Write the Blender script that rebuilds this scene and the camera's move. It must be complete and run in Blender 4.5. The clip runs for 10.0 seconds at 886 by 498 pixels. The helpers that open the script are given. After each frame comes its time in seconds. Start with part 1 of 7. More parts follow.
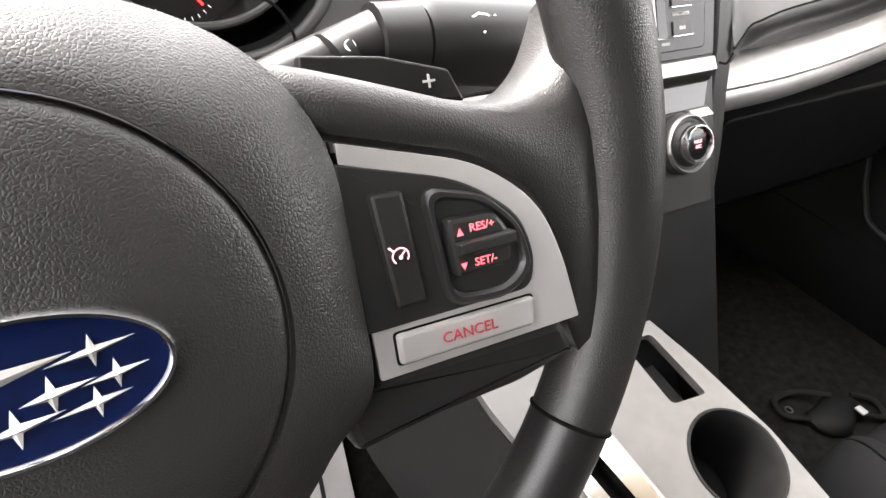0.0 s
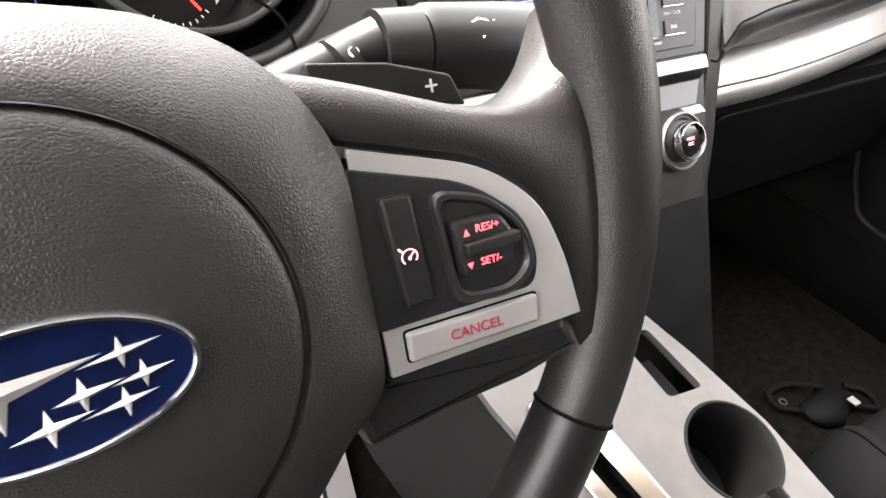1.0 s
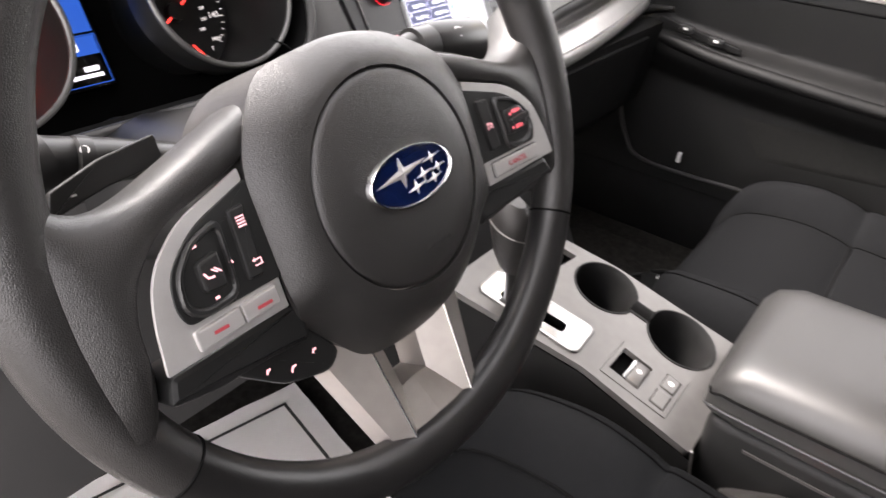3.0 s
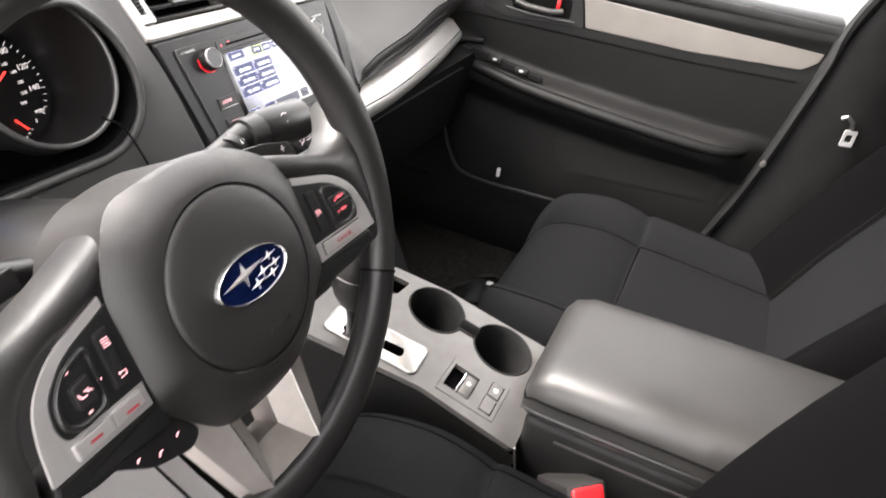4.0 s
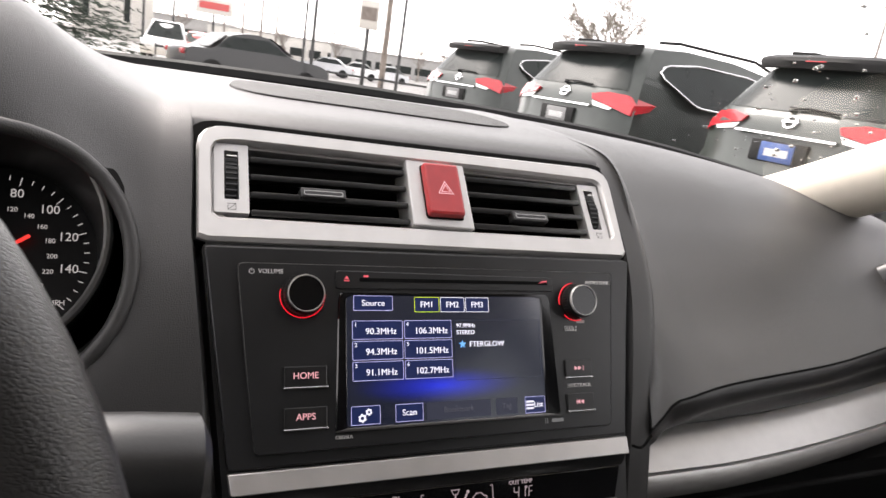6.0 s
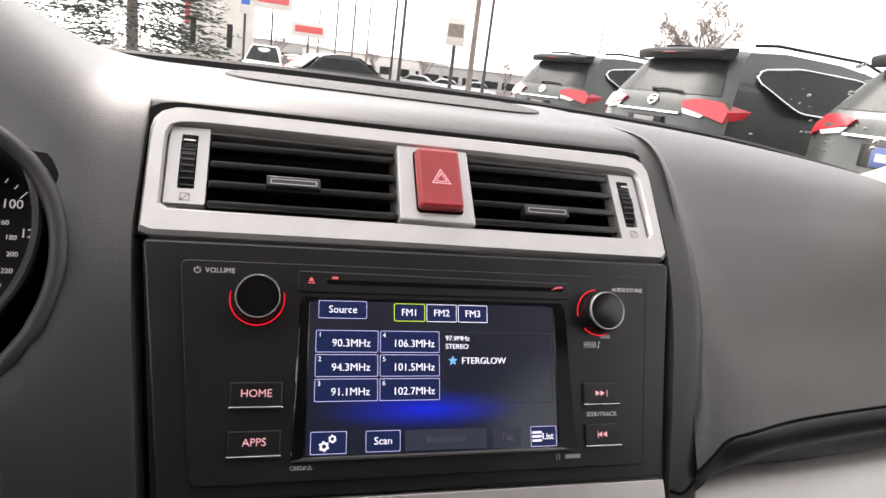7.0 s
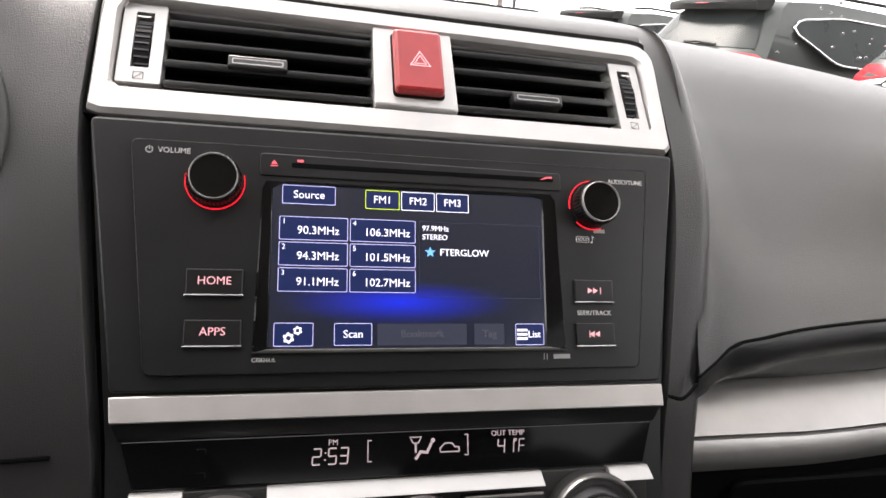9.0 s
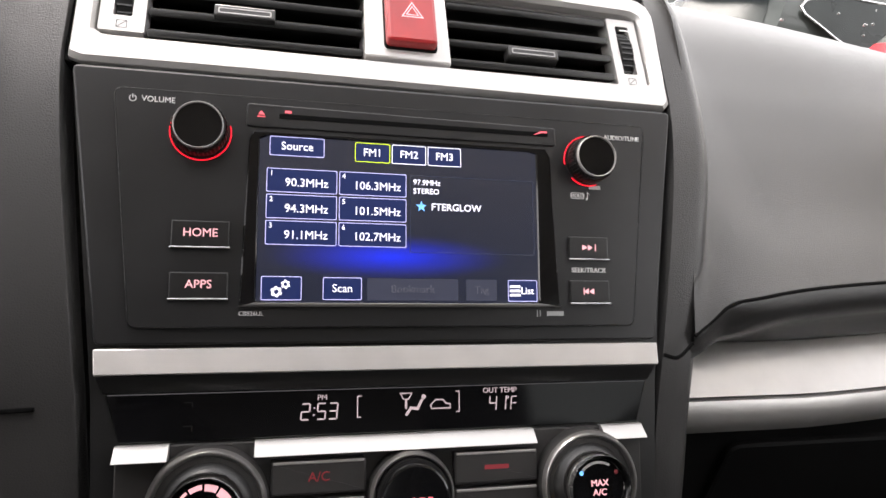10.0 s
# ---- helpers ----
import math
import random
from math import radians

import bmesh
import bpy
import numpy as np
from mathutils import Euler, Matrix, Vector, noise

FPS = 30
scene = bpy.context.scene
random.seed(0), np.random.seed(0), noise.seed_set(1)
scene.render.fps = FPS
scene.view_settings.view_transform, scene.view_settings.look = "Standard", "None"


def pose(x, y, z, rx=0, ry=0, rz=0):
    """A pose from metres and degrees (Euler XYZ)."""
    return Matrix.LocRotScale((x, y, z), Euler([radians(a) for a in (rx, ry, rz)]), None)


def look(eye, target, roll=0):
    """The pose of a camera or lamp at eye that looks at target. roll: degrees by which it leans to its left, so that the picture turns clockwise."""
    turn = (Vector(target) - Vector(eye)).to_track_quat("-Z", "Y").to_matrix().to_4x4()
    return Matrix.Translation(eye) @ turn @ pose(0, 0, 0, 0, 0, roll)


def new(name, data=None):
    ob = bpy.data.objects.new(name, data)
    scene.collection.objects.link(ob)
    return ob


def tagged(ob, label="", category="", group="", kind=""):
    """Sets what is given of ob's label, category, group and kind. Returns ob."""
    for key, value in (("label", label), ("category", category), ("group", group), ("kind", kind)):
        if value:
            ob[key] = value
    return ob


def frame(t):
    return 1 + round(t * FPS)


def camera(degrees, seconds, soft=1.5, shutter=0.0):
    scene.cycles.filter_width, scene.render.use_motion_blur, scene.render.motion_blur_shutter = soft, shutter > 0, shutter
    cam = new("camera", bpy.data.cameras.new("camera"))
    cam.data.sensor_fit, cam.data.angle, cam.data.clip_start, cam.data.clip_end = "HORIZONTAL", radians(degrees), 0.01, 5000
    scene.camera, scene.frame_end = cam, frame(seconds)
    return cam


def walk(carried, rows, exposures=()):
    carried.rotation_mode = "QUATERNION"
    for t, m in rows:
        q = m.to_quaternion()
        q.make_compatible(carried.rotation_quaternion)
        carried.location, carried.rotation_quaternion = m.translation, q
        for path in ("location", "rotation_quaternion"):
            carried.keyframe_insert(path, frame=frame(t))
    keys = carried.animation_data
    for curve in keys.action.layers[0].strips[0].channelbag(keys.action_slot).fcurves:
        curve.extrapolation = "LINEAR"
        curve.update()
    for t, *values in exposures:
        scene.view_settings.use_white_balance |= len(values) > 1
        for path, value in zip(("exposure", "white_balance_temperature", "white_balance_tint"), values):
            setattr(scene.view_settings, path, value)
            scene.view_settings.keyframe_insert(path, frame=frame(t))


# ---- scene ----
from mathutils import geometry

cam = camera(68.0, 10.0, shutter=0.3)
PATH = [
    (0, (-0.337, 0.235, 0.984), (0.532, 1.577, -0.218), 5.4),
    (0.5, (-0.336, 0.239, 0.983), (0.532, 1.573, -0.227), 5.5),
    (1, (-0.343, 0.233, 0.988), (0.542, 1.562, -0.216), 5.0),
    (1.5, (-0.386, 0.222, 0.997), (0.546, 1.556, -0.166), 4.0),
    (2, (-0.456, 0.202, 1.001), (0.549, 1.527, -0.109), 2.7),
    (2.2, (-0.487, 0.193, 1.002), (0.568, 1.506, -0.077), 2.3),
    (3.3, (-0.624, 0.126, 1.055), (0.81, 0.943, -0.075), 3.5),
    (3.5, (-0.633, 0.117, 1.069), (0.847, 0.828, -0.074), 3.9),
    (4, (-0.624, 0.122, 1.125), (0.948, 0.724, 0.044), 7.6),
    (4.5, (-0.536, 0.184, 1.141), (1.128, 0.898, 0.291), 12.9),
    (4.6, (-0.517, 0.192, 1.138), (1.141, 0.970, 0.342), 13.7),
    (4.8, (-0.471, 0.204, 1.118), (1.162, 1.157, 0.473), 14.5),
    (5, (-0.403, 0.210, 1.092), (1.143, 1.368, 0.574), 14.3),
    (5.5, (-0.230, 0.252, 1.032), (0.894, 1.840, 0.571), 11.8),
    (5.7, (-0.207, 0.264, 1.031), (0.791, 1.920, 0.503), 11.1),
    (6, (-0.171, 0.264, 1.018), (0.645, 2.023, 0.527), 8.9),
    (6.2, (-0.153, 0.270, 1.015), (0.590, 2.063, 0.524), 8.5),
    (7.3, (-0.085, 0.306, 0.996), (0.449, 2.171, 0.510), 6.7),
    (7.5, (-0.084, 0.306, 0.994), (0.437, 2.170, 0.491), 6.5),
    (8, (-0.077, 0.309, 0.982), (0.435, 2.166, 0.446), 6.3),
    (8.5, (-0.064, 0.308, 0.968), (0.431, 2.162, 0.403), 6.0),
    (9, (-0.061, 0.310, 0.958), (0.431, 2.155, 0.363), 6.2),
    (9.5, (-0.057, 0.311, 0.951), (0.433, 2.147, 0.328), 6.4),
    (10, (-0.054, 0.310, 0.944), (0.432, 2.139, 0.298), 6.3),
]
EXPOSURES = [(0, 3.95, 6900, 15), (2.2, 3.7, 6900, 18), (3.3, 3.45, 6900, 17), (4.0, 3.5, 6900, 15), (4.6, 3.65, 6900, 14), (5.2, 2.2, 6900, 16), (6.2, 2.25, 6900, 17), (7.6, 2.25, 6900, 17), (9.0, 2.7, 6900, 16), (10, 2.9, 6900, 16)]
walk(cam, [(t, look(eye, target, roll)) for t, eye, target, roll in PATH], EXPOSURES)

# world: bright overcast winter sky
world = bpy.data.worlds.new("overcast")
scene.world = world
world.use_nodes = True
wn = world.node_tree
sky = wn.nodes.new("ShaderNodeTexSky")
sky.sky_type = "NISHITA"
sky.sun_disc = False
sky.sun_elevation, sky.sun_rotation = radians(50), radians(336)
grey = wn.nodes.new("ShaderNodeHueSaturation")
grey.inputs["Saturation"].default_value = 0.12
wn.links.new(sky.outputs[0], grey.inputs["Color"])
wn.links.new(grey.outputs[0], wn.nodes["Background"].inputs["Color"])
wn.nodes["Background"].inputs["Strength"].default_value = 0.15
sun = new("sun", bpy.data.lights.new("sun", "SUN"))
sun.data.energy, sun.data.angle, sun.data.color = 1.5, radians(30), (1.0, 0.97, 0.93)
sun.matrix_world = look((-2.2, 5, 6.5), (0, 0, 0))


# ---- materials ----
def material(name, colour, rough=0.5, metal=0.0, vary=0.15, scale=30.0, bump=0.0, grain=400.0, cells=False, coat=0.0, spec=0.5):
    m = bpy.data.materials.new(name)
    m.use_nodes = True
    nt = m.node_tree
    b = nt.nodes["Principled BSDF"]
    b.inputs["Roughness"].default_value = rough
    b.inputs["Metallic"].default_value = metal
    b.inputs["Coat Weight"].default_value = coat
    b.inputs["Specular IOR Level"].default_value = spec
    co = nt.nodes.new("ShaderNodeTexCoord")
    n = nt.nodes.new("ShaderNodeTexNoise")
    n.inputs["Scale"].default_value, n.inputs["Detail"].default_value = scale, 6
    nt.links.new(co.outputs["Object"], n.inputs["Vector"])
    ramp = nt.nodes.new("ShaderNodeValToRGB")
    lo, hi = [[min(1, c * f) for c in colour] + [1] for f in (1 - vary, 1 + vary)]
    ramp.color_ramp.elements[0].color, ramp.color_ramp.elements[1].color = lo, hi
    ramp.color_ramp.elements[0].position, ramp.color_ramp.elements[1].position = 0.3, 0.7
    nt.links.new(n.outputs[0], ramp.inputs[0])
    nt.links.new(ramp.outputs[0], b.inputs["Base Color"])
    rr = nt.nodes.new("ShaderNodeMapRange")
    rr.inputs["To Min"].default_value, rr.inputs["To Max"].default_value = rough * 0.88, min(1, rough * 1.12)
    nt.links.new(n.outputs[0], rr.inputs[0])
    nt.links.new(rr.outputs[0], b.inputs["Roughness"])
    if bump:
        g = nt.nodes.new("ShaderNodeTexVoronoi" if cells else "ShaderNodeTexNoise")
        g.inputs["Scale"].default_value = grain
        if cells:
            g.feature = "DISTANCE_TO_EDGE"
            w = nt.nodes.new("ShaderNodeTexNoise")
            w.inputs["Scale"].default_value = grain * 0.6
            mixv = nt.nodes.new("ShaderNodeVectorMath")
            mixv.operation = "MULTIPLY_ADD"
            mixv.inputs[1].default_value = (0.55 / grain,) * 3
            nt.links.new(co.outputs["Object"], w.inputs["Vector"])
            nt.links.new(w.outputs["Color"], mixv.inputs[0])
            nt.links.new(co.outputs["Object"], mixv.inputs[2])
            nt.links.new(mixv.outputs[0], g.inputs["Vector"])
        else:
            nt.links.new(co.outputs["Object"], g.inputs["Vector"])
        bp = nt.nodes.new("ShaderNodeBump")
        bp.inputs["Strength"].default_value, bp.inputs["Distance"].default_value = bump, 0.00026 if cells else 0.001
        if cells:
            dome = nt.nodes.new("ShaderNodeMapRange")
            dome.interpolation_type = "SMOOTHERSTEP"
            dome.inputs["From Min"].default_value, dome.inputs["From Max"].default_value = -0.08, 0.34
            nt.links.new(g.outputs["Distance"], dome.inputs[0])
            nt.links.new(dome.outputs[0], bp.inputs["Height"])
        else:
            nt.links.new(g.outputs[0], bp.inputs["Height"])
        nt.links.new(bp.outputs[0], b.inputs["Normal"])
    return m


def glowing(name, colour, strength):
    m = bpy.data.materials.new(name)
    m.use_nodes = True
    b = m.node_tree.nodes["Principled BSDF"]
    b.inputs["Base Color"].default_value = (*[c * 0.5 for c in colour], 1)
    b.inputs["Emission Color"].default_value = (*colour, 1)
    b.inputs["Emission Strength"].default_value = strength * 0.26
    b.inputs["Roughness"].default_value = 0.3
    return m


def clear(name, tint=(0.93, 0.95, 0.94)):
    """Thin pane: lets the view straight through, with a faint gloss."""
    m = bpy.data.materials.new(name)
    m.use_nodes = True
    nt = m.node_tree
    nt.nodes.remove(nt.nodes["Principled BSDF"])
    see, gloss, mix = [nt.nodes.new("ShaderNode" + k) for k in ("BsdfTransparent", "BsdfGlossy", "MixShader")]
    see.inputs["Color"].default_value = (*tint, 1)
    gloss.inputs["Roughness"].default_value = 0.02
    mix.inputs[0].default_value = 0.04
    nt.links.new(see.outputs[0], mix.inputs[1])
    nt.links.new(gloss.outputs[0], mix.inputs[2])
    nt.links.new(mix.outputs[0], nt.nodes["Material Output"].inputs["Surface"])
    return m


LEATHER = material("wheel_leather", (0.016, 0.0152, 0.0148), 0.37, 0, 0.15, 25, 0.34, 950, True, spec=0.6)
PAD = material("airbag_vinyl", (0.0175, 0.0167, 0.0163), 0.40, 0, 0.12, 25, 0.36, 900, True, spec=0.6)
SMOOTH = material("smooth_black_plastic", (0.012, 0.012, 0.012), 0.36, 0, 0.2, 40, 0.05, 900)
DASH = material("dash_vinyl", (0.034, 0.0332, 0.0325), 0.44, 0, 0.10, 14, 0.32, 850, True)
# dash vinyl darkened to stand for shade below the passenger pad
ROLL = material("shaded_dash_vinyl", (0.015, 0.0147, 0.0145), 0.42, 0, 0.12, 14, 0.24, 850, True)
DOORP = material("door_plastic", (0.0056, 0.0056, 0.0055), 0.5, 0, 0.15, 16, 0.2, 900, True, spec=0.22)
GLOSS = material("gloss_black_panel", (0.005, 0.005, 0.0055), 0.08, 0, 0.2, 30)
HUPANEL = material("head_unit_panel", (0.013, 0.013, 0.0135), 0.36, 0, 0.2, 30, 0.04, 1500)
SILVER = material("satin_silver", (0.50, 0.487, 0.474), 0.34, 0.55, 0.05, 60, 0.05, 1500)
BAND = material("satin_metal_band", (0.52, 0.505, 0.49), 0.38, 0.6, 0.05, 60, 0.05, 1500)
BANDLIP = material("polished_metal_lip", (0.58, 0.57, 0.55), 0.36, 0.7, 0.05, 60, 0.03, 1500)
GRILLE = material("speaker_grille_mesh", (0.016, 0.0155, 0.015), 0.6, 0, 0.1, 40, 0.8, 700, True, spec=0.3)
BARMETAL = material("brushed_bar_metal", (0.46, 0.445, 0.43), 0.36, 0.8, 0.05, 60, 0.04, 1500)
DOORTRIM = material("door_trim_satin", (0.27, 0.25, 0.232), 0.40, 0.7, 0.05, 25, 0.08, 900)
BRIGHT = material("bright_chrome", (0.8, 0.8, 0.8), 0.12, 1.0, 0.05, 40)
WARMSILVER = material("warm_satin_trim", (0.38, 0.35, 0.325), 0.36, 0.6, 0.08, 60, 0.05, 1500)
SLAT = material("vent_slat_plastic", (0.009, 0.009, 0.009), 0.4, 0, 0.2, 40)
# near-black: shade coloured into recesses, also dark seams and joints
VOID = material("shade_and_seam_black", (0.003, 0.003, 0.003), 0.8, spec=0.08)
CLOTH = material("seat_cloth", (0.0075, 0.0078, 0.0083), 0.9, 0, 0.10, 150, 0.6, 1400, spec=0.04)
BOLSTER = material("seat_bolster_cloth", (0.0020, 0.0020, 0.0021), 0.9, 0, 0.10, 150, 0.6, 1400, spec=0.03)
ARM = material("armrest_vinyl", (0.022, 0.0215, 0.021), 0.40, 0, 0.1, 20, 0.2, 700, True, spec=0.55)
CONSOLE = material("console_satin_panel", (0.15, 0.144, 0.138), 0.34, 0.6, 0.08, 50, 0.05, 1500)
CARPET = material("black_carpet", (0.017, 0.0160, 0.0148), 0.95, 0, 0.4, 80, 0.8, 900, spec=0.04)
BEIGE = material("pillar_fabric", (0.58, 0.53, 0.45), 0.85, 0, 0.06, 40, 0.2, 1500)
REDP = material("red_switch_plastic", (0.3, 0.012, 0.014), 0.3, 0, 0.12, 60, 0, coat=0.3)
BUCKLE = material("buckle_red_plastic", (0.75, 0.02, 0.025), 0.35, 0, 0.1, 60)
PAPER = material("printed_paper", (0.8, 0.77, 0.75), 0.8, 0, 0.05, 12, 0.2, 200)
INK = material("dark_ink", (0.03, 0.03, 0.03), 0.8)
RUBBER = material("black_rubber", (0.008, 0.008, 0.008), 0.65, 0, 0.3, 50, spec=0.25)
BLUE = material("emblem_blue", (0.003, 0.009, 0.05), 0.12, 0.3, 0.3, 300, coat=1.0)
PINKLED = glowing("red_backlight", (1.0, 0.16, 0.2), 0.55)
DARKRED = material("red_print", (0.34, 0.04, 0.05), 0.5)
WHITELED = glowing("white_legend", (0.9, 0.88, 0.88), 0.36)
REDLED = glowing("red_glow_ring", (1.0, 0.015, 0.035), 0.8)
NEEDLE = glowing("needle_red", (1.0, 0.05, 0.04), 1.0)
UIWHITE = glowing("screen_white", (0.85, 0.87, 1.0), 0.8)
UIEDGE = glowing("screen_outline", (0.55, 0.55, 0.95), 0.6)
UIGREEN = glowing("screen_lime", (0.6, 0.8, 0.02), 0.8)
UIDARK = glowing("screen_button_blue", (0.012, 0.022, 0.09), 0.5)
UIDIM = glowing("screen_dim", (0.04, 0.045, 0.07), 0.5)
UISTAR = glowing("screen_star_blue", (0.15, 0.45, 0.9), 0.8)
LCD = glowing("lcd_backlight", (0.75, 0.62, 0.66), 0.28)
CLUSTERBLUE = glowing("cluster_blue", (0.02, 0.1, 0.5), 0.45)


DOORCLOTH = material("door_cloth_insert", (0.0135, 0.0135, 0.013), 0.9, 0, 0.1, 120, 0.5, 1400, spec=0.05)
BLACKP = material("matt_black_plastic", (0.006, 0.006, 0.006), 0.55, 0, 0.25, 25, 0.15, 700, spec=0.2)
LEATHER2 = material("smooth_wheel_leather", (0.011, 0.0105, 0.0105), 0.34, 0, 0.2, 25, 0.12, 700, True)
GREYP = material("grey_satin_plastic", (0.05, 0.048, 0.047), 0.36, 0.3, 0.1, 40, 0.05, 1200)
GAUGERING = material("gauge_ring_satin", (0.12, 0.118, 0.115), 0.34, 0.7, 0.08, 60, 0.05, 1500)
DIMSILVER = material("brushed_metal", (0.34, 0.33, 0.32), 0.3, 0.9, 0.08, 60, 0.05, 1500)
DIALM = material("gauge_face", (0.008, 0.008, 0.009), 0.5, 0, 0.2, 40)
WHITEP = material("white_print", (0.7, 0.69, 0.68), 0.5, 0, 0.04, 40)
GREYINK = material("grey_print", (0.4, 0.4, 0.4), 0.5)
PALEPINK = glowing("pale_pink_backlight", (1.0, 0.5, 0.55), 0.55)
UIDIM2 = glowing("screen_dim_text", (0.09, 0.095, 0.12), 0.5)
MIRROR = material("mirror_silver", (0.9, 0.9, 0.9), 0.02, 1.0, 0.01)
CARDARK = material("dark_green_grey_paint", (0.040, 0.046, 0.042), 0.36, 0.1, 0.12, 5, coat=0.25, spec=0.3)
CARGLASS = material("tinted_car_glass", (0.020, 0.024, 0.023), 0.28, 0, 0.2, 3, spec=0.1)
TAILRED = material("tail_lamp_red", (0.38, 0.015, 0.022), 0.2, 0, 0.15, 12, coat=0.6)
PLATEW = material("white_plate", (0.17, 0.17, 0.17), 0.5)
PLATEB = material("blue_plate", (0.03, 0.07, 0.22), 0.4)
YELLOW = material("yellow_paint", (0.75, 0.5, 0.03), 0.55, 0, 0.12, 8)
ASPHALT = material("wet_asphalt", (0.10, 0.095, 0.09), 0.6, 0, 0.3, 0.6, spec=0.3)
GRASS = material("dry_grass", (0.22, 0.16, 0.09), 0.9, 0, 0.35, 3, 0.5, 40)
WALLW = material("pale_wall", (0.6, 0.57, 0.53), 0.8, 0, 0.1, 0.5)
WALLG = material("grey_wall", (0.35, 0.34, 0.33), 0.8, 0, 0.12, 0.5)
BLUESIGN = material("blue_sign", (0.03, 0.12, 0.5), 0.5)
BARK = material("winter_bark", (0.19, 0.165, 0.145), 0.9, 0, 0.3, 6, 0.5, 30)
NEEDLES = material("spruce_needles", (0.035, 0.05, 0.035), 0.8, 0, 0.4, 1.5)
GLASS = clear("window_glass")
# dark pane for the unseen rear openings, added to cut backlight
TINTED = clear("rear_dimming_glass", (0.14, 0.15, 0.145))


def screen_material():
    """A lit panel: deep navy with one soft blue glow along the lower third, under gloss glass."""
    m = bpy.data.materials.new("radio_screen")
    m.use_nodes = True
    nt = m.node_tree
    b = nt.nodes["Principled BSDF"]
    b.inputs["Base Color"].default_value = (0.01, 0.011, 0.014, 1)
    b.inputs["Roughness"].default_value = 0.16
    b.inputs["Coat Weight"].default_value = 1.0
    b.inputs["Specular IOR Level"].default_value = 0.8
    b.inputs["Coat Roughness"].default_value = 0.15
    b.inputs["Coat IOR"].default_value = 2.0
    co = nt.nodes.new("ShaderNodeTexCoord")
    mp = nt.nodes.new("ShaderNodeMapping")
    mp.inputs["Location"].default_value = (0.11, -2.66, 0)
    mp.inputs["Scale"].default_value = (16, 84, 0)
    nt.links.new(co.outputs["Object"], mp.inputs[0])
    gr = nt.nodes.new("ShaderNodeTexGradient")
    gr.gradient_type = "QUADRATIC_SPHERE"
    nt.links.new(mp.outputs[0], gr.inputs[0])
    ramp = nt.nodes.new("ShaderNodeValToRGB")
    ramp.color_ramp.elements[0].color = (0.006, 0.009, 0.022, 1)
    ramp.color_ramp.elements[1].color = (0.0, 0.02, 0.8, 1)
    nt.links.new(gr.outputs[0], ramp.inputs[0])
    nt.links.new(ramp.outputs[0], b.inputs["Emission Color"])
    b.inputs["Emission Strength"].default_value = 0.24
    return m


SCREEN = screen_material()


# ---- mesh helpers ----
def part(name, bm, mat, parent=None, label="", smooth=True):
    me = bpy.data.meshes.new(name)
    bm.normal_update()
    bmesh.ops.recalc_face_normals(bm, faces=bm.faces[:])
    if smooth:
        for e in bm.edges:
            e.smooth = len(e.link_faces) == 2 and e.calc_face_angle() < radians(38) and all(len(f.verts) < 6 for f in e.link_faces)
        for f in bm.faces:
            f.smooth = True
    bm.to_mesh(me)
    bm.free()
    me.materials.append(mat)
    ob = new(name, me)
    ob.parent = parent
    if label:
        ob["label"] = label
    return ob


def thing(name, m=None, label="", category="", group="", kind=""):
    ob = new(name)
    ob.empty_display_size = 0.05
    if m is not None:
        ob.matrix_world = m
    return tagged(ob, label, category, group, kind)


def box(bm, lo, hi, bevel=0.0, seg=2, m=None):
    r = bmesh.ops.create_cube(bm, size=1)
    vs = r["verts"]
    c, d = [(a + b) / 2 for a, b in zip(lo, hi)], [abs(b - a) for a, b in zip(lo, hi)]
    for v in vs:
        v.co = Vector([c[i] + v.co[i] * d[i] for i in range(3)])
    if bevel:
        es = list({e for v in vs for e in v.link_edges})
        r = bmesh.ops.bevel(bm, geom=es, offset=bevel, segments=seg, profile=0.5, affect="EDGES")
        vs = list({v for f in r["faces"] for v in f.verts} | {v for v in vs if v.is_valid})
    if m is not None:
        bmesh.ops.transform(bm, matrix=m, verts=vs)
    return bm


def cyl(bm, r, z0, z1, at=(0, 0), r2=None, seg=32, bevel=0.0):
    """A round of radius r (r2 at its far end) along the local z axis."""
    rings = [(r, z0), (r2 if r2 is not None else r, z1)]
    if bevel:
        ra, rb = rings[0][0], rings[1][0]
        rings = [(ra, z0), (rb, z1 - bevel), (rb - bevel * 0.3, z1 - bevel * 0.3), (rb - bevel, z1)]
    loops = []
    for rad, z in rings:
        loops.append([bm.verts.new((at[0] + rad * math.cos(2 * math.pi * k / seg), at[1] + rad * math.sin(2 * math.pi * k / seg), z)) for k in range(seg)])
    for a, b in zip(loops, loops[1:]):
        for k in range(seg):
            bm.faces.new((a[k], a[(k + 1) % seg], b[(k + 1) % seg], b[k]))
    bm.faces.new(loops[0][::-1])
    bm.faces.new(loops[-1])
    return bm


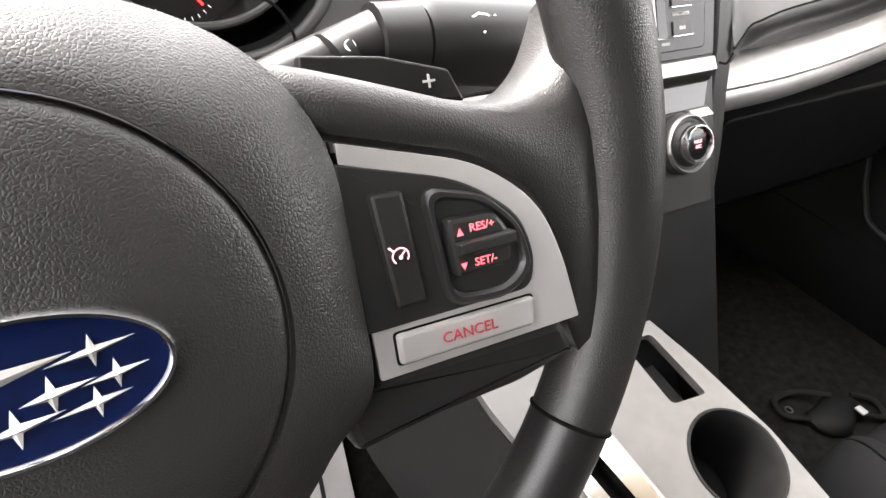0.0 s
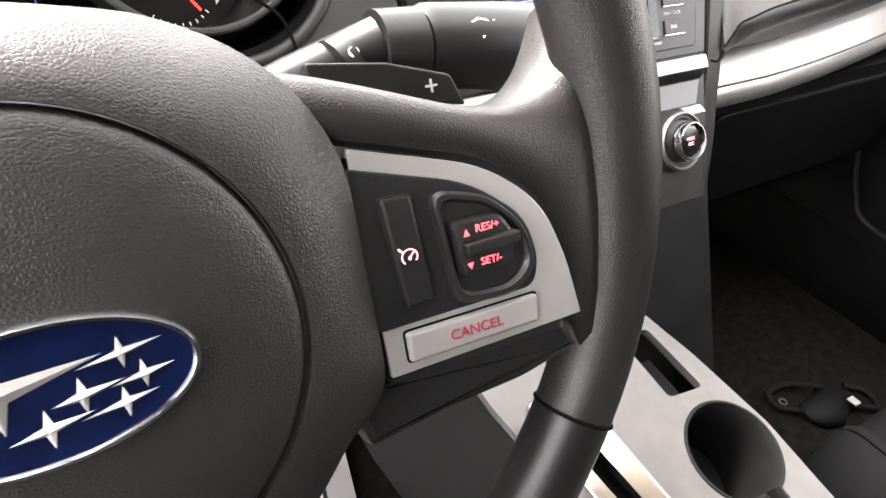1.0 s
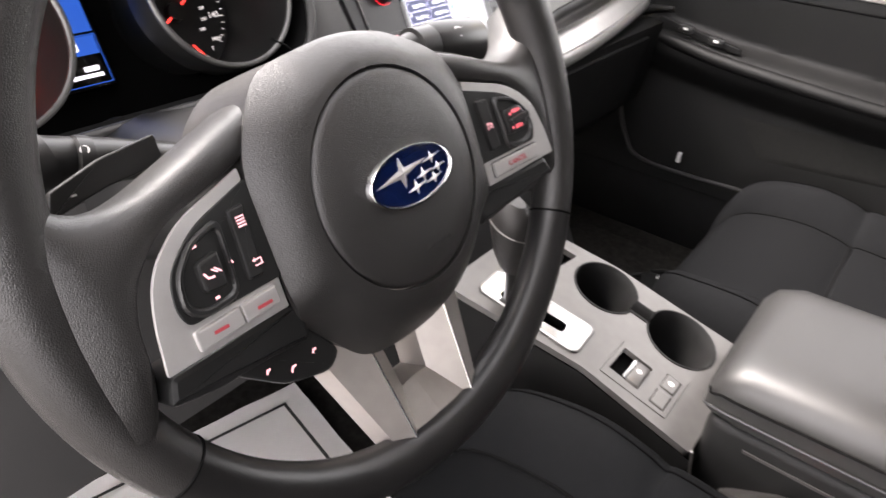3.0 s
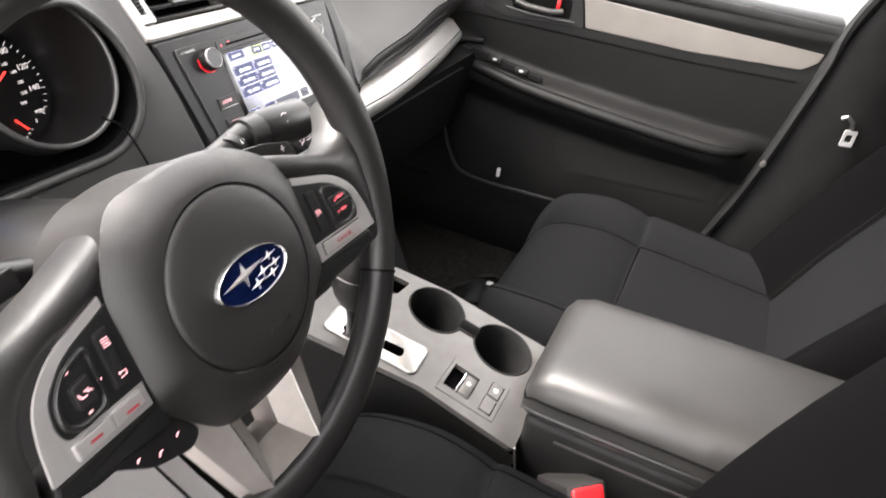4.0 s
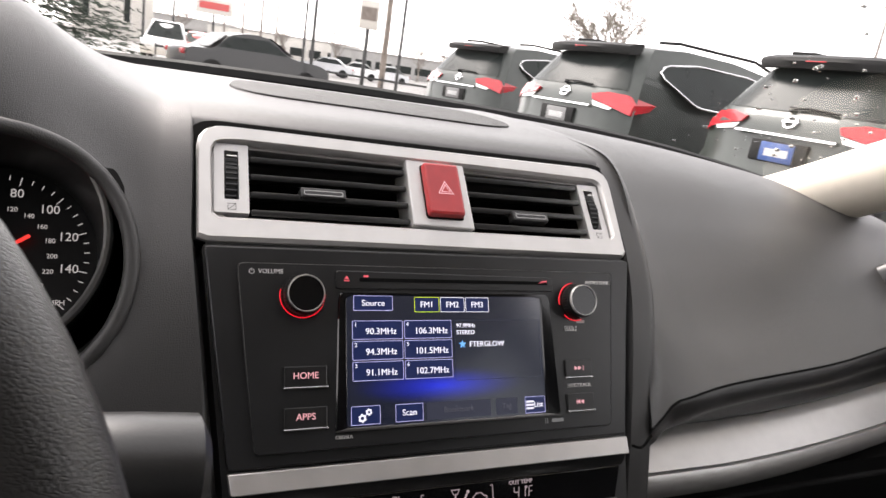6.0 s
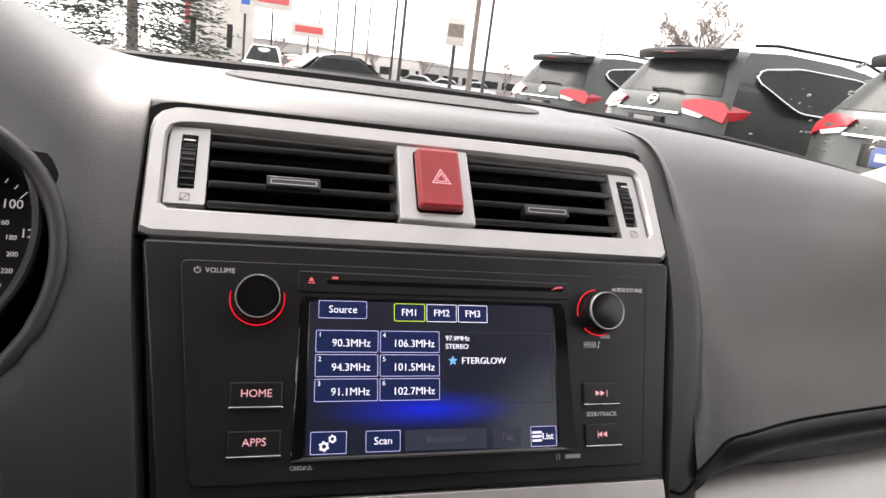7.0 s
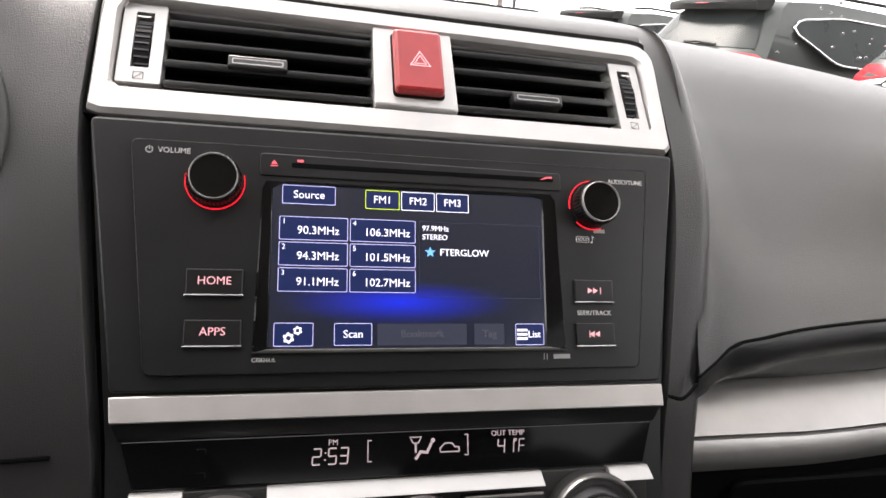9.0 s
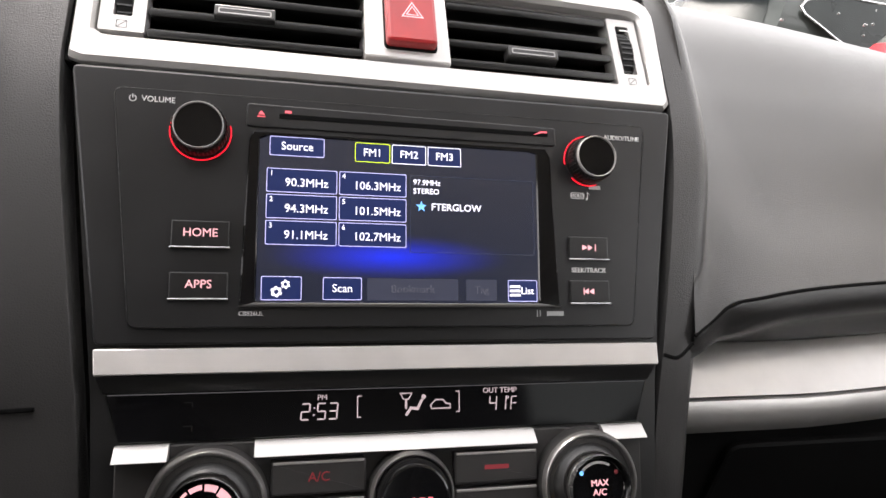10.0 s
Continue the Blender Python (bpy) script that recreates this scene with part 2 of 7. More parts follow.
def ring(bm, ro, ri, z0, z1, at=(0, 0), seg=40, rnd=0.3, a0=0.0, a1=360.0):
    """A ring with a softly rounded section, whole or an arc."""
    w, h = (ro - ri), (z1 - z0)
    sec = [(ri, z0), (ri, z1 - h * rnd), (ri + w * rnd, z1), (ro - w * rnd, z1), (ro, z1 - h * rnd), (ro, z0)]
    whole = abs(a1 - a0) >= 360
    n = seg if whole else seg + 1
    loops = []
    for k in range(n):
        a = radians(a0 + (a1 - a0) * k / seg)
        loops.append([bm.verts.new((at[0] + r * math.cos(a), at[1] + r * math.sin(a), z)) for r, z in sec])
    for k in range(seg if whole else seg):
        p, q = loops[k], loops[(k + 1) % n]
        for j in range(6):
            bm.faces.new((p[j], p[(j + 1) % 6], q[(j + 1) % 6], q[j]))
    if not whole:
        bm.faces.new(loops[0]), bm.faces.new(loops[-1][::-1])
    return bm


def rounded(pts, r, seg=5):
    """The outline with its corners rounded by r (one number, or one for each corner)."""
    out, n = [], len(pts)
    for i, p in enumerate(pts):
        ri = r[i] if isinstance(r, (list, tuple)) else r
        p, a, b = Vector(p), Vector(pts[i - 1]), Vector(pts[(i + 1) % n])
        u, v = (a - p), (b - p)
        d = min(ri, u.length * 0.49, v.length * 0.49)
        s, e = p + u.normalized() * d, p + v.normalized() * d
        if d < 1e-6:
            out.append(tuple(p))
            continue
        for k in range(seg + 1):
            t = k / seg
            out.append(tuple((1 - t) ** 2 * s + 2 * t * (1 - t) * p + t * t * e))
    return out


def rect(x0, y0, x1, y1):
    return [(x0, y0), (x1, y0), (x1, y1), (x0, y1)]


def prism(bm, outline, z0, z1, edge=0.0, lift=None):
    """An outline in the local xy plane raised from z0 to z1 with a soft front edge. lift(x, y): an extra height."""
    f = lift or (lambda x, y: 0.0)
    turn = 1 if sum(outline[i - 1][0] * p[1] - p[0] * outline[i - 1][1] for i, p in enumerate(outline)) > 0 else -1
    levels = [(0, z0), (0, z1)] if not edge else [(0, z0), (0, z1 - edge), (edge * 0.3, z1 - edge * 0.3), (edge, z1)]
    n, loops = len(outline), []
    for ins, z in levels:
        lp = []
        for i, p in enumerate(outline):
            a, b = Vector(outline[i - 1]), Vector(outline[(i + 1) % n])
            t = (b - a)
            nn = Vector((-t.y, t.x)).normalized() * turn if t.length else Vector((0, 0))
            q = Vector(p) + nn * ins
            lp.append(bm.verts.new((q.x, q.y, z + f(q.x, q.y))))
        loops.append(lp)
    for a, b in zip(loops, loops[1:]):
        for k in range(n):
            bm.faces.new((a[k], a[(k + 1) % n], b[(k + 1) % n], b[k]))
    bm.faces.new(loops[0][::-1])
    bm.faces.new(loops[-1])
    return bm


def frame_plate(bm, outer, inner, z0, z1, edge=0.001, lift=None):
    """A plate with an opening; outer and inner have as many points."""
    f = lift or (lambda x, y: 0.0)
    n = len(outer)
    rows = []
    for o, i in zip(outer, inner):
        o, i = Vector(o), Vector(i)
        d = (i - o).normalized() * min(edge, (i - o).length * 0.3)
        prof = [(o, z0), (o, z1 - edge), (o + d, z1), (i - d, z1), (i, z1 - edge), (i, z0)]
        rows.append([bm.verts.new((p.x, p.y, z + f(p.x, p.y))) for p, z in prof])
    for k in range(n):
        a, b = rows[k], rows[(k + 1) % n]
        for j in range(6):
            bm.faces.new((a[j], a[(j + 1) % 6], b[(j + 1) % 6], b[j]))
    return bm


def resample(pts, n, closed=True):
    """n points at even steps along an outline, starting at its first point."""
    p = [Vector(q) for q in pts]
    if closed:
        p.append(p[0])
    d = [0]
    for a, b in zip(p, p[1:]):
        d.append(d[-1] + (b - a).length)
    out, j = [], 0
    for k in range(n):
        s = d[-1] * k / (n if closed else n - 1)
        while j < len(d) - 2 and d[j + 1] < s:
            j += 1
        t = (s - d[j]) / max(1e-9, d[j + 1] - d[j])
        out.append(tuple(p[j].lerp(p[j + 1], t)))
    return out


def spline(pts, n):
    """n points on a smooth curve through pts."""
    p = [Vector(q) for q in pts]
    p = [2 * p[0] - p[1]] + p + [2 * p[-1] - p[-2]]
    out, m = [], len(pts) - 1
    for k in range(n):
        s = k / (n - 1) * m
        i = min(int(s), m - 1)
        t = s - i
        a, b, c, d = p[i:i + 4]
        out.append(0.5 * ((2 * b) + (c - a) * t + (2 * a - 5 * b + 4 * c - d) * t * t + (3 * b - a - 3 * c + d) * t ** 3))
    return out


def skin(bm, loops, closed=True, caps=True):
    vs = [[bm.verts.new(p) for p in lp] for lp in loops]
    n = len(vs[0])
    for a, b in zip(vs, vs[1:]):
        for k in range(n if closed else n - 1):
            bm.faces.new((a[k], a[(k + 1) % n], b[(k + 1) % n], b[k]))
    if caps and closed:
        bm.faces.new(vs[0][::-1])
        bm.faces.new(vs[-1])
    return bm


def tube(bm, path, radius, seg=12, closed=False, flat=1.0, up=(0, 0, 1)):
    """A round bar along a path; radius: a number or a function of 0..1. flat: height over width of its section."""
    p = [Vector(q) for q in path]
    n, loops = len(p), []
    for i, q in enumerate(p):
        t = (p[(i + 1) % n] - p[i - 1]) if closed or 0 < i < n - 1 else (p[1] - p[0] if i == 0 else p[-1] - p[-2])
        t.normalize()
        side = t.cross(Vector(up))
        side = side.normalized() if side.length > 1e-5 else Vector((1, 0, 0))
        top = side.cross(t)
        r = radius(i / (n - 1)) if callable(radius) else radius
        loops.append([q + side * r * math.cos(2 * math.pi * k / seg) + top * r * flat * math.sin(2 * math.pi * k / seg) for k in range(seg)])
    if closed:
        loops.append(loops[0])
        skin(bm, loops, caps=False)
        bmesh.ops.remove_doubles(bm, verts=bm.verts[:], dist=1e-6)
    else:
        skin(bm, loops)
    return bm


def lettering(text, size, at, mat, parent, name="lettering", align="LEFT", spin=0.0, depth=0.0002, tilt=0.0):
    """Words as thin raised mesh in the parent's xy plane."""
    cu = bpy.data.curves.new(name, "FONT")
    cu.body, cu.size, cu.align_x, cu.align_y, cu.extrude = text, size, align, "CENTER", depth
    cu.resolution_u = 3
    tmp = new("words", cu)
    me = bpy.data.meshes.new_from_object(tmp)
    bpy.data.objects.remove(tmp)
    me.materials.clear()
    me.materials.append(mat)
    me.transform(pose(*at, 0, tilt, spin))
    ob = new(name, me)
    ob.parent = parent
    return ob


def flat(bm, outline, z):
    bm.faces.new([bm.verts.new((x, y, z)) for x, y in outline])
    return bm


def pierced(bm, outer, holes, z0, z1):
    """A plate with round or shaped holes right through it."""
    loops = [outer] + list(holes)
    flatpts = [Vector((x, y, 0)) for lp in loops for x, y in lp]
    tris = geometry.tessellate_polygon([[Vector((x, y, 0)) for x, y in lp] for lp in loops])
    top = [bm.verts.new((p.x, p.y, z1)) for p in flatpts]
    low = [bm.verts.new((p.x, p.y, z0)) for p in flatpts]
    for t in tris:
        bm.faces.new([top[k] for k in t])
        bm.faces.new([low[k] for k in reversed(t)])
    k = 0
    for lp in loops:
        n = len(lp)
        for j in range(n):
            p, q = k + j, k + (j + 1) % n
            bm.faces.new((top[p], top[q], low[q], low[p]))
        k += n
    return bm


def circle(cx, cy, r, n=36, ry=None):
    return [(cx + r * math.cos(2 * math.pi * k / n), cy + (ry or r) * math.sin(2 * math.pi * k / n)) for k in range(n)]


def wire_box(bm, x0, y0, x1, y1, w, z, r=0.0008):
    """A thin drawn outline of a rounded box."""
    o, i = rounded(rect(x0, y0, x1, y1), r, 3), rounded(rect(x0 + w, y0 + w, x1 - w, y1 - w), r * 0.7, 3)
    vo, vi = [bm.verts.new((*p, z)) for p in o], [bm.verts.new((*p, z)) for p in i]
    n = len(o)
    for k in range(n):
        bm.faces.new((vo[k], vo[(k + 1) % n], vi[(k + 1) % n], vi[k]))
    return bm


def stroke(bm, pts, w, z):
    """A drawn line of width w."""
    for a, b in zip(pts, pts[1:]):
        a, b = Vector(a), Vector(b)
        t = (b - a).normalized() * w / 2
        n = Vector((-t.y, t.x))
        flat(bm, [tuple(a - t + n), tuple(a - t - n), tuple(b + t - n), tuple(b + t + n)], z)
    return bm


B = bmesh.new

# ---- dashboard ----
def loft(stations, n_prof, steps, mat, name, parent, label="", skip=None, warp=None):
    """A surface through cross sections given as (x, [(y, z), ...]); skip(point): where it is cut open."""
    rows = []
    for (xa, pa), (xb, pb) in zip(stations, stations[1:]):
        for k in range(steps):
            t = k / steps
            w = t * t * (3 - 2 * t)
            rows.append((xa + (xb - xa) * t, [tuple(Vector(a).lerp(Vector(b), w)) for a, b in zip(pa, pb)]))
    rows.append(stations[-1])
    loops = [[Vector((x, q[0], q[1])) for q in spline([(*p, 0) for p in prof], n_prof)] for x, prof in rows]
    if warp:
        loops = [[warp(p) for p in lp] for lp in loops]
    bm = B()
    skin(bm, loops, closed=False, caps=False)
    if skip:
        bmesh.ops.delete(bm, geom=[f for f in bm.faces if skip(f.calc_center_median())], context="FACES")
        edge = [v for v in bm.verts if v.is_boundary and v.co.y < 0.72 and abs(v.co.z - 0.90) < 0.12 and -0.60 < v.co.x < -0.16]
        for v in edge:
            v.co = to_hole_edge(v.co)
        edge.sort(key=lambda v: math.atan2(v.co.z - 0.90, v.co.x + 0.363))
        for _ in range(14):
            ys = [(edge[k - 1].co.y + 2 * v.co.y + edge[(k + 1) % len(edge)].co.y) / 4 for k, v in enumerate(edge)]
            for v, y in zip(edge, ys):
                v.co.y = y
        hole_rim.extend(v.co.copy() for v in edge)
    return part(name, bm, mat, parent, label)


HOLE_C, HOLE_R, hole_rim = 0.112, 0.072, []


def in_cluster(p):
    dx = max(0.0, abs(p.x + 0.363) - HOLE_C)
    return p.y < 0.72 and math.hypot(dx, (p.z - 0.90) / 0.92) < HOLE_R - 0.002


def to_hole_edge(p):
    """Pull a point of the ragged cut onto the smooth edge of the opening."""
    x = p.x + 0.363
    sx = max(-HOLE_C, min(HOLE_C, x))
    v = Vector((x - sx, (p.z - 0.90) / 0.92))
    v = v.normalized() * HOLE_R
    return Vector((sx + v.x - 0.363, p.y, 0.90 + v.y * 0.92))


def hug_stack(p):
    """The pads beside the centre stack follow its narrowing sides."""
    taper = float(np.interp(p.z, (0.514, 0.782, 0.915), (0.0305, 0.0150, 0.0)))
    near = max(0.0, 1 - (abs(p.x - 0.004) - 0.1515) / 0.05) if abs(p.x - 0.004) > 0.1515 else 1.0
    return Vector((p.x - math.copysign(taper * near, p.x), p.y, p.z))


dashboard = thing("dashboard", None, "black soft vinyl dashboard with silver band across the car", "dashboard", kind="structure")
EDGE = [(1.06, 0.986), (0.90, 0.990), (0.77, 0.985), (0.706, 0.971), (0.662, 0.920), (0.627, 0.872), (0.590, 0.80), (0.574, 0.76), (0.555, 0.70), (0.53, 0.60)]
LIP = [(1.06, 0.986), (0.90, 0.990), (0.77, 0.985), (0.702, 0.9725), (0.650, 0.922), (0.616, 0.874), (0.582, 0.80), (0.568, 0.76), (0.55, 0.70), (0.53, 0.60)]
DRIV = [(1.06, 0.986), (0.93, 1.004), (0.80, 1.030), (0.705, 1.034), (0.645, 0.990), (0.622, 0.88), (0.60, 0.815), (0.58, 0.76), (0.565, 0.70), (0.54, 0.60)]
LEND = [(0.95, 0.942), (0.90, 0.945), (0.80, 0.94), (0.74, 0.93), (0.69, 0.91), (0.66, 0.86), (0.64, 0.81), (0.61, 0.76), (0.59, 0.70), (0.56, 0.60)]
loft([(-0.74, LEND), (-0.58, DRIV), (-0.275, DRIV), (-0.168, LIP), (-0.150, LIP), (-0.1478, EDGE)], 60, 12, DASH, "driver_side_fascia", dashboard, skip=in_cluster, warp=hug_stack)
TOPC = [(p.x, p.y) for p in spline([(*q, 0) for q in LIP], 240) if p.y >= 0.9735][::3] + [(0.7030, 0.9728), (0.6995, 0.9692)]
loft([(-0.1500, TOPC), (0.1560, TOPC)], 40, 4, DASH, "dash_top", dashboard)


def cheek(k):
    """The cheek's profile, rolled back by k towards the pad: early below the pad's edge, late above it."""
    out = []
    for y, z in LIP:
        low = min(1.0, max(0.0, (0.835 - z) / 0.06))
        out.append((y + 0.045 * k ** 2.4 + 0.045 * low * low * (3 - 2 * low) * k ** 1.3, z))
    return out


loft([(0.1535, EDGE), (0.1555, LIP), (0.168, LIP)] + [(0.168 + 0.024 * k, cheek(k)) for k in np.linspace(0.1, 1, 10)], 70, 2, DASH, "stack_cheek", dashboard, warp=hug_stack)
# passenger pad: it ends in a swept lower edge, which rolls under into a recess over the silver band
PADX = (0.168, 0.190, 0.25, 0.40, 0.55, 0.70)
PADS = ([(1.06, 0.986), (0.90, 0.990), (0.77, 0.985), (0.698, 0.974), (0.651, 0.922), (0.617, 0.874), (0.592, 0.825), (0.580, 0.805), (0.584, 0.799), (0.60, 0.796)],
        [(1.05, 0.985), (0.92, 0.987), (0.80, 0.974), (0.737, 0.944), (0.690, 0.905), (0.650, 0.868), (0.612, 0.836), (0.590, 0.8195), (0.594, 0.8115), (0.615, 0.807)],
        [(1.05, 0.984), (0.92, 0.986), (0.82, 0.966), (0.750, 0.926), (0.704, 0.892), (0.658, 0.856), (0.621, 0.834), (0.603, 0.823), (0.606, 0.814), (0.63, 0.808)],
        [(1.05, 0.974), (0.92, 0.978), (0.82, 0.958), (0.752, 0.922), (0.711, 0.893), (0.672, 0.860), (0.641, 0.839), (0.622, 0.827), (0.625, 0.818), (0.65, 0.812)],
        [(1.00, 0.960), (0.90, 0.962), (0.81, 0.945), (0.757, 0.915), (0.72, 0.892), (0.69, 0.868), (0.665, 0.851), (0.645, 0.838), (0.648, 0.829), (0.67, 0.822)],
        [(0.90, 0.942), (0.86, 0.938), (0.80, 0.926), (0.76, 0.906), (0.725, 0.886), (0.695, 0.866), (0.672, 0.852), (0.655, 0.842), (0.658, 0.833), (0.68, 0.826)])


def pad_section(x):
    """The passenger pad's cross section at this distance across the car, smooth from station to station."""
    x = max(PADX[0], min(PADX[-1], x))
    k = max(j for j in range(len(PADX) - 1) if PADX[j] <= x)
    h = PADX[k + 1] - PADX[k]
    t = (x - PADX[k]) / h

    def slope(j, a, c):
        lo, hi = max(0, j - 1), min(len(PADX) - 1, j + 1)
        return (PADS[hi][a][c] - PADS[lo][a][c]) / (PADX[hi] - PADX[lo]) * (0.6 if j < 2 else 1.0)

    def at(a, c):
        p, q = PADS[k][a][c], PADS[k + 1][a][c]
        return (2 * t ** 3 - 3 * t * t + 1) * p + (t ** 3 - 2 * t * t + t) * h * slope(k, a, c) + (3 * t * t - 2 * t ** 3) * q + (t ** 3 - t * t) * h * slope(k + 1, a, c)
    return [(at(a, 0), at(a, 1)) for a in range(8)]


loft([(x, pad_section(x)) for x in np.concatenate((np.linspace(0.168, 0.25, 22), np.linspace(0.262, 0.70, 36)))], 50, 1, DASH, "passenger_side_fascia", dashboard, warp=hug_stack)


def pad_edge(x):
    """Where the passenger pad ends, at this distance across the car."""
    return pad_section(x)[-1]


def band_back(x):
    return 0.055 * max(0.0, (x - 0.25) / 0.42) ** 1.6


def band_rise(x):
    return 0.010 * max(0.0, (x - 0.25) / 0.35)


# fine seams of the pads
for path in ([tuple(hug_stack(Vector((x, pad_edge(x)[0] - 0.0002, pad_edge(x)[1] - 0.0012)))) for x in np.linspace(0.168, 0.66, 50)],
             [(-0.232, 0.618, 0.868), (-0.218, 0.607, 0.855), (-0.210, 0.590, 0.815), (-0.205, 0.575, 0.775)],
             [(-0.22, 0.574, 0.781), (-0.19, 0.572, 0.776), (-0.150, 0.572, 0.777)], [(0.139, 0.5745, 0.796), (0.147, 0.5735, 0.795), (0.156, 0.5770, 0.801)]):
    bm = B()
    tube(bm, spline(path, 16 if len(path) < 9 else 60), 0.0010, 6)
    part("pad_seam", bm, VOID, dashboard)
# speaker grille let into the dash top
bm = B()
o = resample(rounded([(-0.125, 0.79), (0.130, 0.775), (0.125, 0.905), (-0.105, 0.915)], [0.05, 0.05, 0.05, 0.05], 8), 64)
c = Vector((0.006, 0.846))
skin(bm, [[Vector((*c.lerp(Vector(p), k), z)) for p in o] for k, z in ((1.0, -0.001), (0.99, 0.0008), (0.8, 0.0008), (0.6, 0.0008), (0.4, 0.0008), (0.2, 0.0008), (0.02, 0.0008))], caps=False)
for v in bm.verts:
    v.co.z += 0.0006 + float(np.interp(v.co.y, [q[0] for q in reversed(TOPC)], [q[1] for q in reversed(TOPC)]))
part("speaker_grille", bm, GRILLE, dashboard, "dark speaker grille in the dash top")
# roll and recess under the pad's edge; the overhang's shade is in its colour
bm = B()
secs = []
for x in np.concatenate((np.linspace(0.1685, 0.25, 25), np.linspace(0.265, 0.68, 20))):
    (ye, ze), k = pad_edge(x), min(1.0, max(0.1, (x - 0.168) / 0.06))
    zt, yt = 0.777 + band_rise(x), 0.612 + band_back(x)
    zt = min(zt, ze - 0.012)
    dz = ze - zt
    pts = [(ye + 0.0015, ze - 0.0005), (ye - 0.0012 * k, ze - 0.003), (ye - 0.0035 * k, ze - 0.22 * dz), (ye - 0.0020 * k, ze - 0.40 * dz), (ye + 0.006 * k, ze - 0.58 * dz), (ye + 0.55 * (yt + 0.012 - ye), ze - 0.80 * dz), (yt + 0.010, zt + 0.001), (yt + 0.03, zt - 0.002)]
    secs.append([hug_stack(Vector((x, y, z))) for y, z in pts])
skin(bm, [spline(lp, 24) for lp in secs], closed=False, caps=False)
part("fascia_roll", bm, ROLL, dashboard, "rolled edge under the pad with shade in its colour")
# silver band with a bright rounded lower lip; its near end leans along the cheek
bm = B()
secs, low = [], []
for k in range(30):
    u = k / 29
    sec, lo2 = [], []
    for y, z, x0 in [(0.650, 0.781, 0.184), (0.614, 0.7780, 0.184), (0.609, 0.7765, 0.183), (0.600, 0.7690, 0.178), (0.5895, 0.760, 0.170)]:
        x = x0 + (0.67 - x0) * u ** 1.3
        sec.append(Vector((x, y + band_back(x), z + band_rise(x))))
    for y, z, x0 in [(0.5925, 0.7580, 0.1690), (0.5868, 0.7588, 0.1685), (0.5838, 0.7540, 0.168), (0.5832, 0.7485, 0.167), (0.5845, 0.7425, 0.164), (0.5880, 0.7370, 0.162), (0.60, 0.7345, 0.161), (0.64, 0.735, 0.161)]:
        x = x0 + (0.67 - x0) * u ** 1.3
        lo2.append(Vector((x, y + band_back(x), z + band_rise(x))))
    secs.append(sec)
    low.append(lo2)
skin(bm, secs, closed=False, caps=False)
part("silver_band", bm, BAND, dashboard, "satin silver dashboard band")
bm = B()
skin(bm, low, closed=False, caps=False)
part("band_lip", bm, BANDLIP, dashboard, "bright lower lip of the band")
bm = B()
secs = []
for x in np.linspace(0.148, 0.69, 10):
    secs.append([Vector((x, y, z)) for y, z in [(0.66, 0.733), (0.606, 0.732), (0.608, 0.70), (0.630, 0.58), (0.70, 0.50), (0.84, 0.48), (0.84, 0.733)]])
skin(bm, secs)
part("glovebox", bm, BLACKP, dashboard)
bm = B()
prism(bm, rounded(rect(0.22, 0.58, 0.62, 0.716), 0.012), 0.0, 0.006, 0.003)
for v in bm.verts:
    v.co = Vector((v.co.x, 0.609 + max(0.0, 0.70 - v.co.y) * 0.19 - v.co.z, v.co.y))
part("glovebox_lid", bm, BLACKP, dashboard)
bm = B()
secs = []
for x in np.linspace(-0.72, -0.16, 10):
    secs.append([Vector((x, y, z)) for y, z in [(0.62, 0.70), (0.57, 0.66), (0.58, 0.60), (0.66, 0.54), (0.84, 0.52), (0.84, 0.70)]])
skin(bm, secs)
part("knee_panel", bm, BLACKP, dashboard)

# round side vent
sv = thing("side_air_vent", pose(0.612, 0.690, 0.866, 47, 0, 14), "black passenger side air vent with silver edge", "air vent")
bm = B()
outer = resample(rounded([(-0.048, -0.042), (0.044, -0.046), (0.050, 0.046), (-0.034, 0.046)], 0.010), 60)
inner = resample(rounded([(-0.041, -0.035), (0.036, -0.039), (0.042, 0.039), (-0.028, 0.039)], 0.007), 60)
frame_plate(bm, outer, inner, -0.02, 0.004, 0.003)
part("frame", bm, SMOOTH, sv)
bm = B()
tube(bm, [(0.044, -0.044, 0.005), (0.048, 0.0, 0.006), (0.049, 0.044, 0.004)], 0.0035, 8)
part("silver_edge", bm, SILVER, sv)
# black sheet behind the slats, coloured as the shade inside
bm = B()
prism(bm, rounded([(-0.043, -0.038), (0.040, -0.042), (0.045, 0.042), (-0.030, 0.042)], 0.006), -0.03, -0.016)
part("duct_shade", bm, VOID, sv)
for k in range(5):
    bm = B()
    y = -0.028 + k * 0.014
    box(bm, (-0.038 + k * 0.002, y - 0.001, -0.014), (0.038, y + 0.001, 0.002), 0.0008, 1)
    part("slat", bm, SLAT, sv)
bm = B()
box(bm, (-0.005, -0.010, 0.0), (0.009, 0.004, 0.007), 0.002)
part("slider", bm, SMOOTH, sv)

# ---- instrument cluster ----
CL = pose(-0.363, 0.66, 0.90, 65, 0, 0)
cluster = thing("instrument_cluster", CL, "black instrument cluster with lit red gauges and blue display", "gauges")


def stadium(r, n=24, c=0.105):
    pts = [(c + r * math.cos(a), r * math.sin(a)) for a in np.linspace(-math.pi / 2, math.pi / 2, n)]
    return pts + [(-x, -y) for x, y in pts]


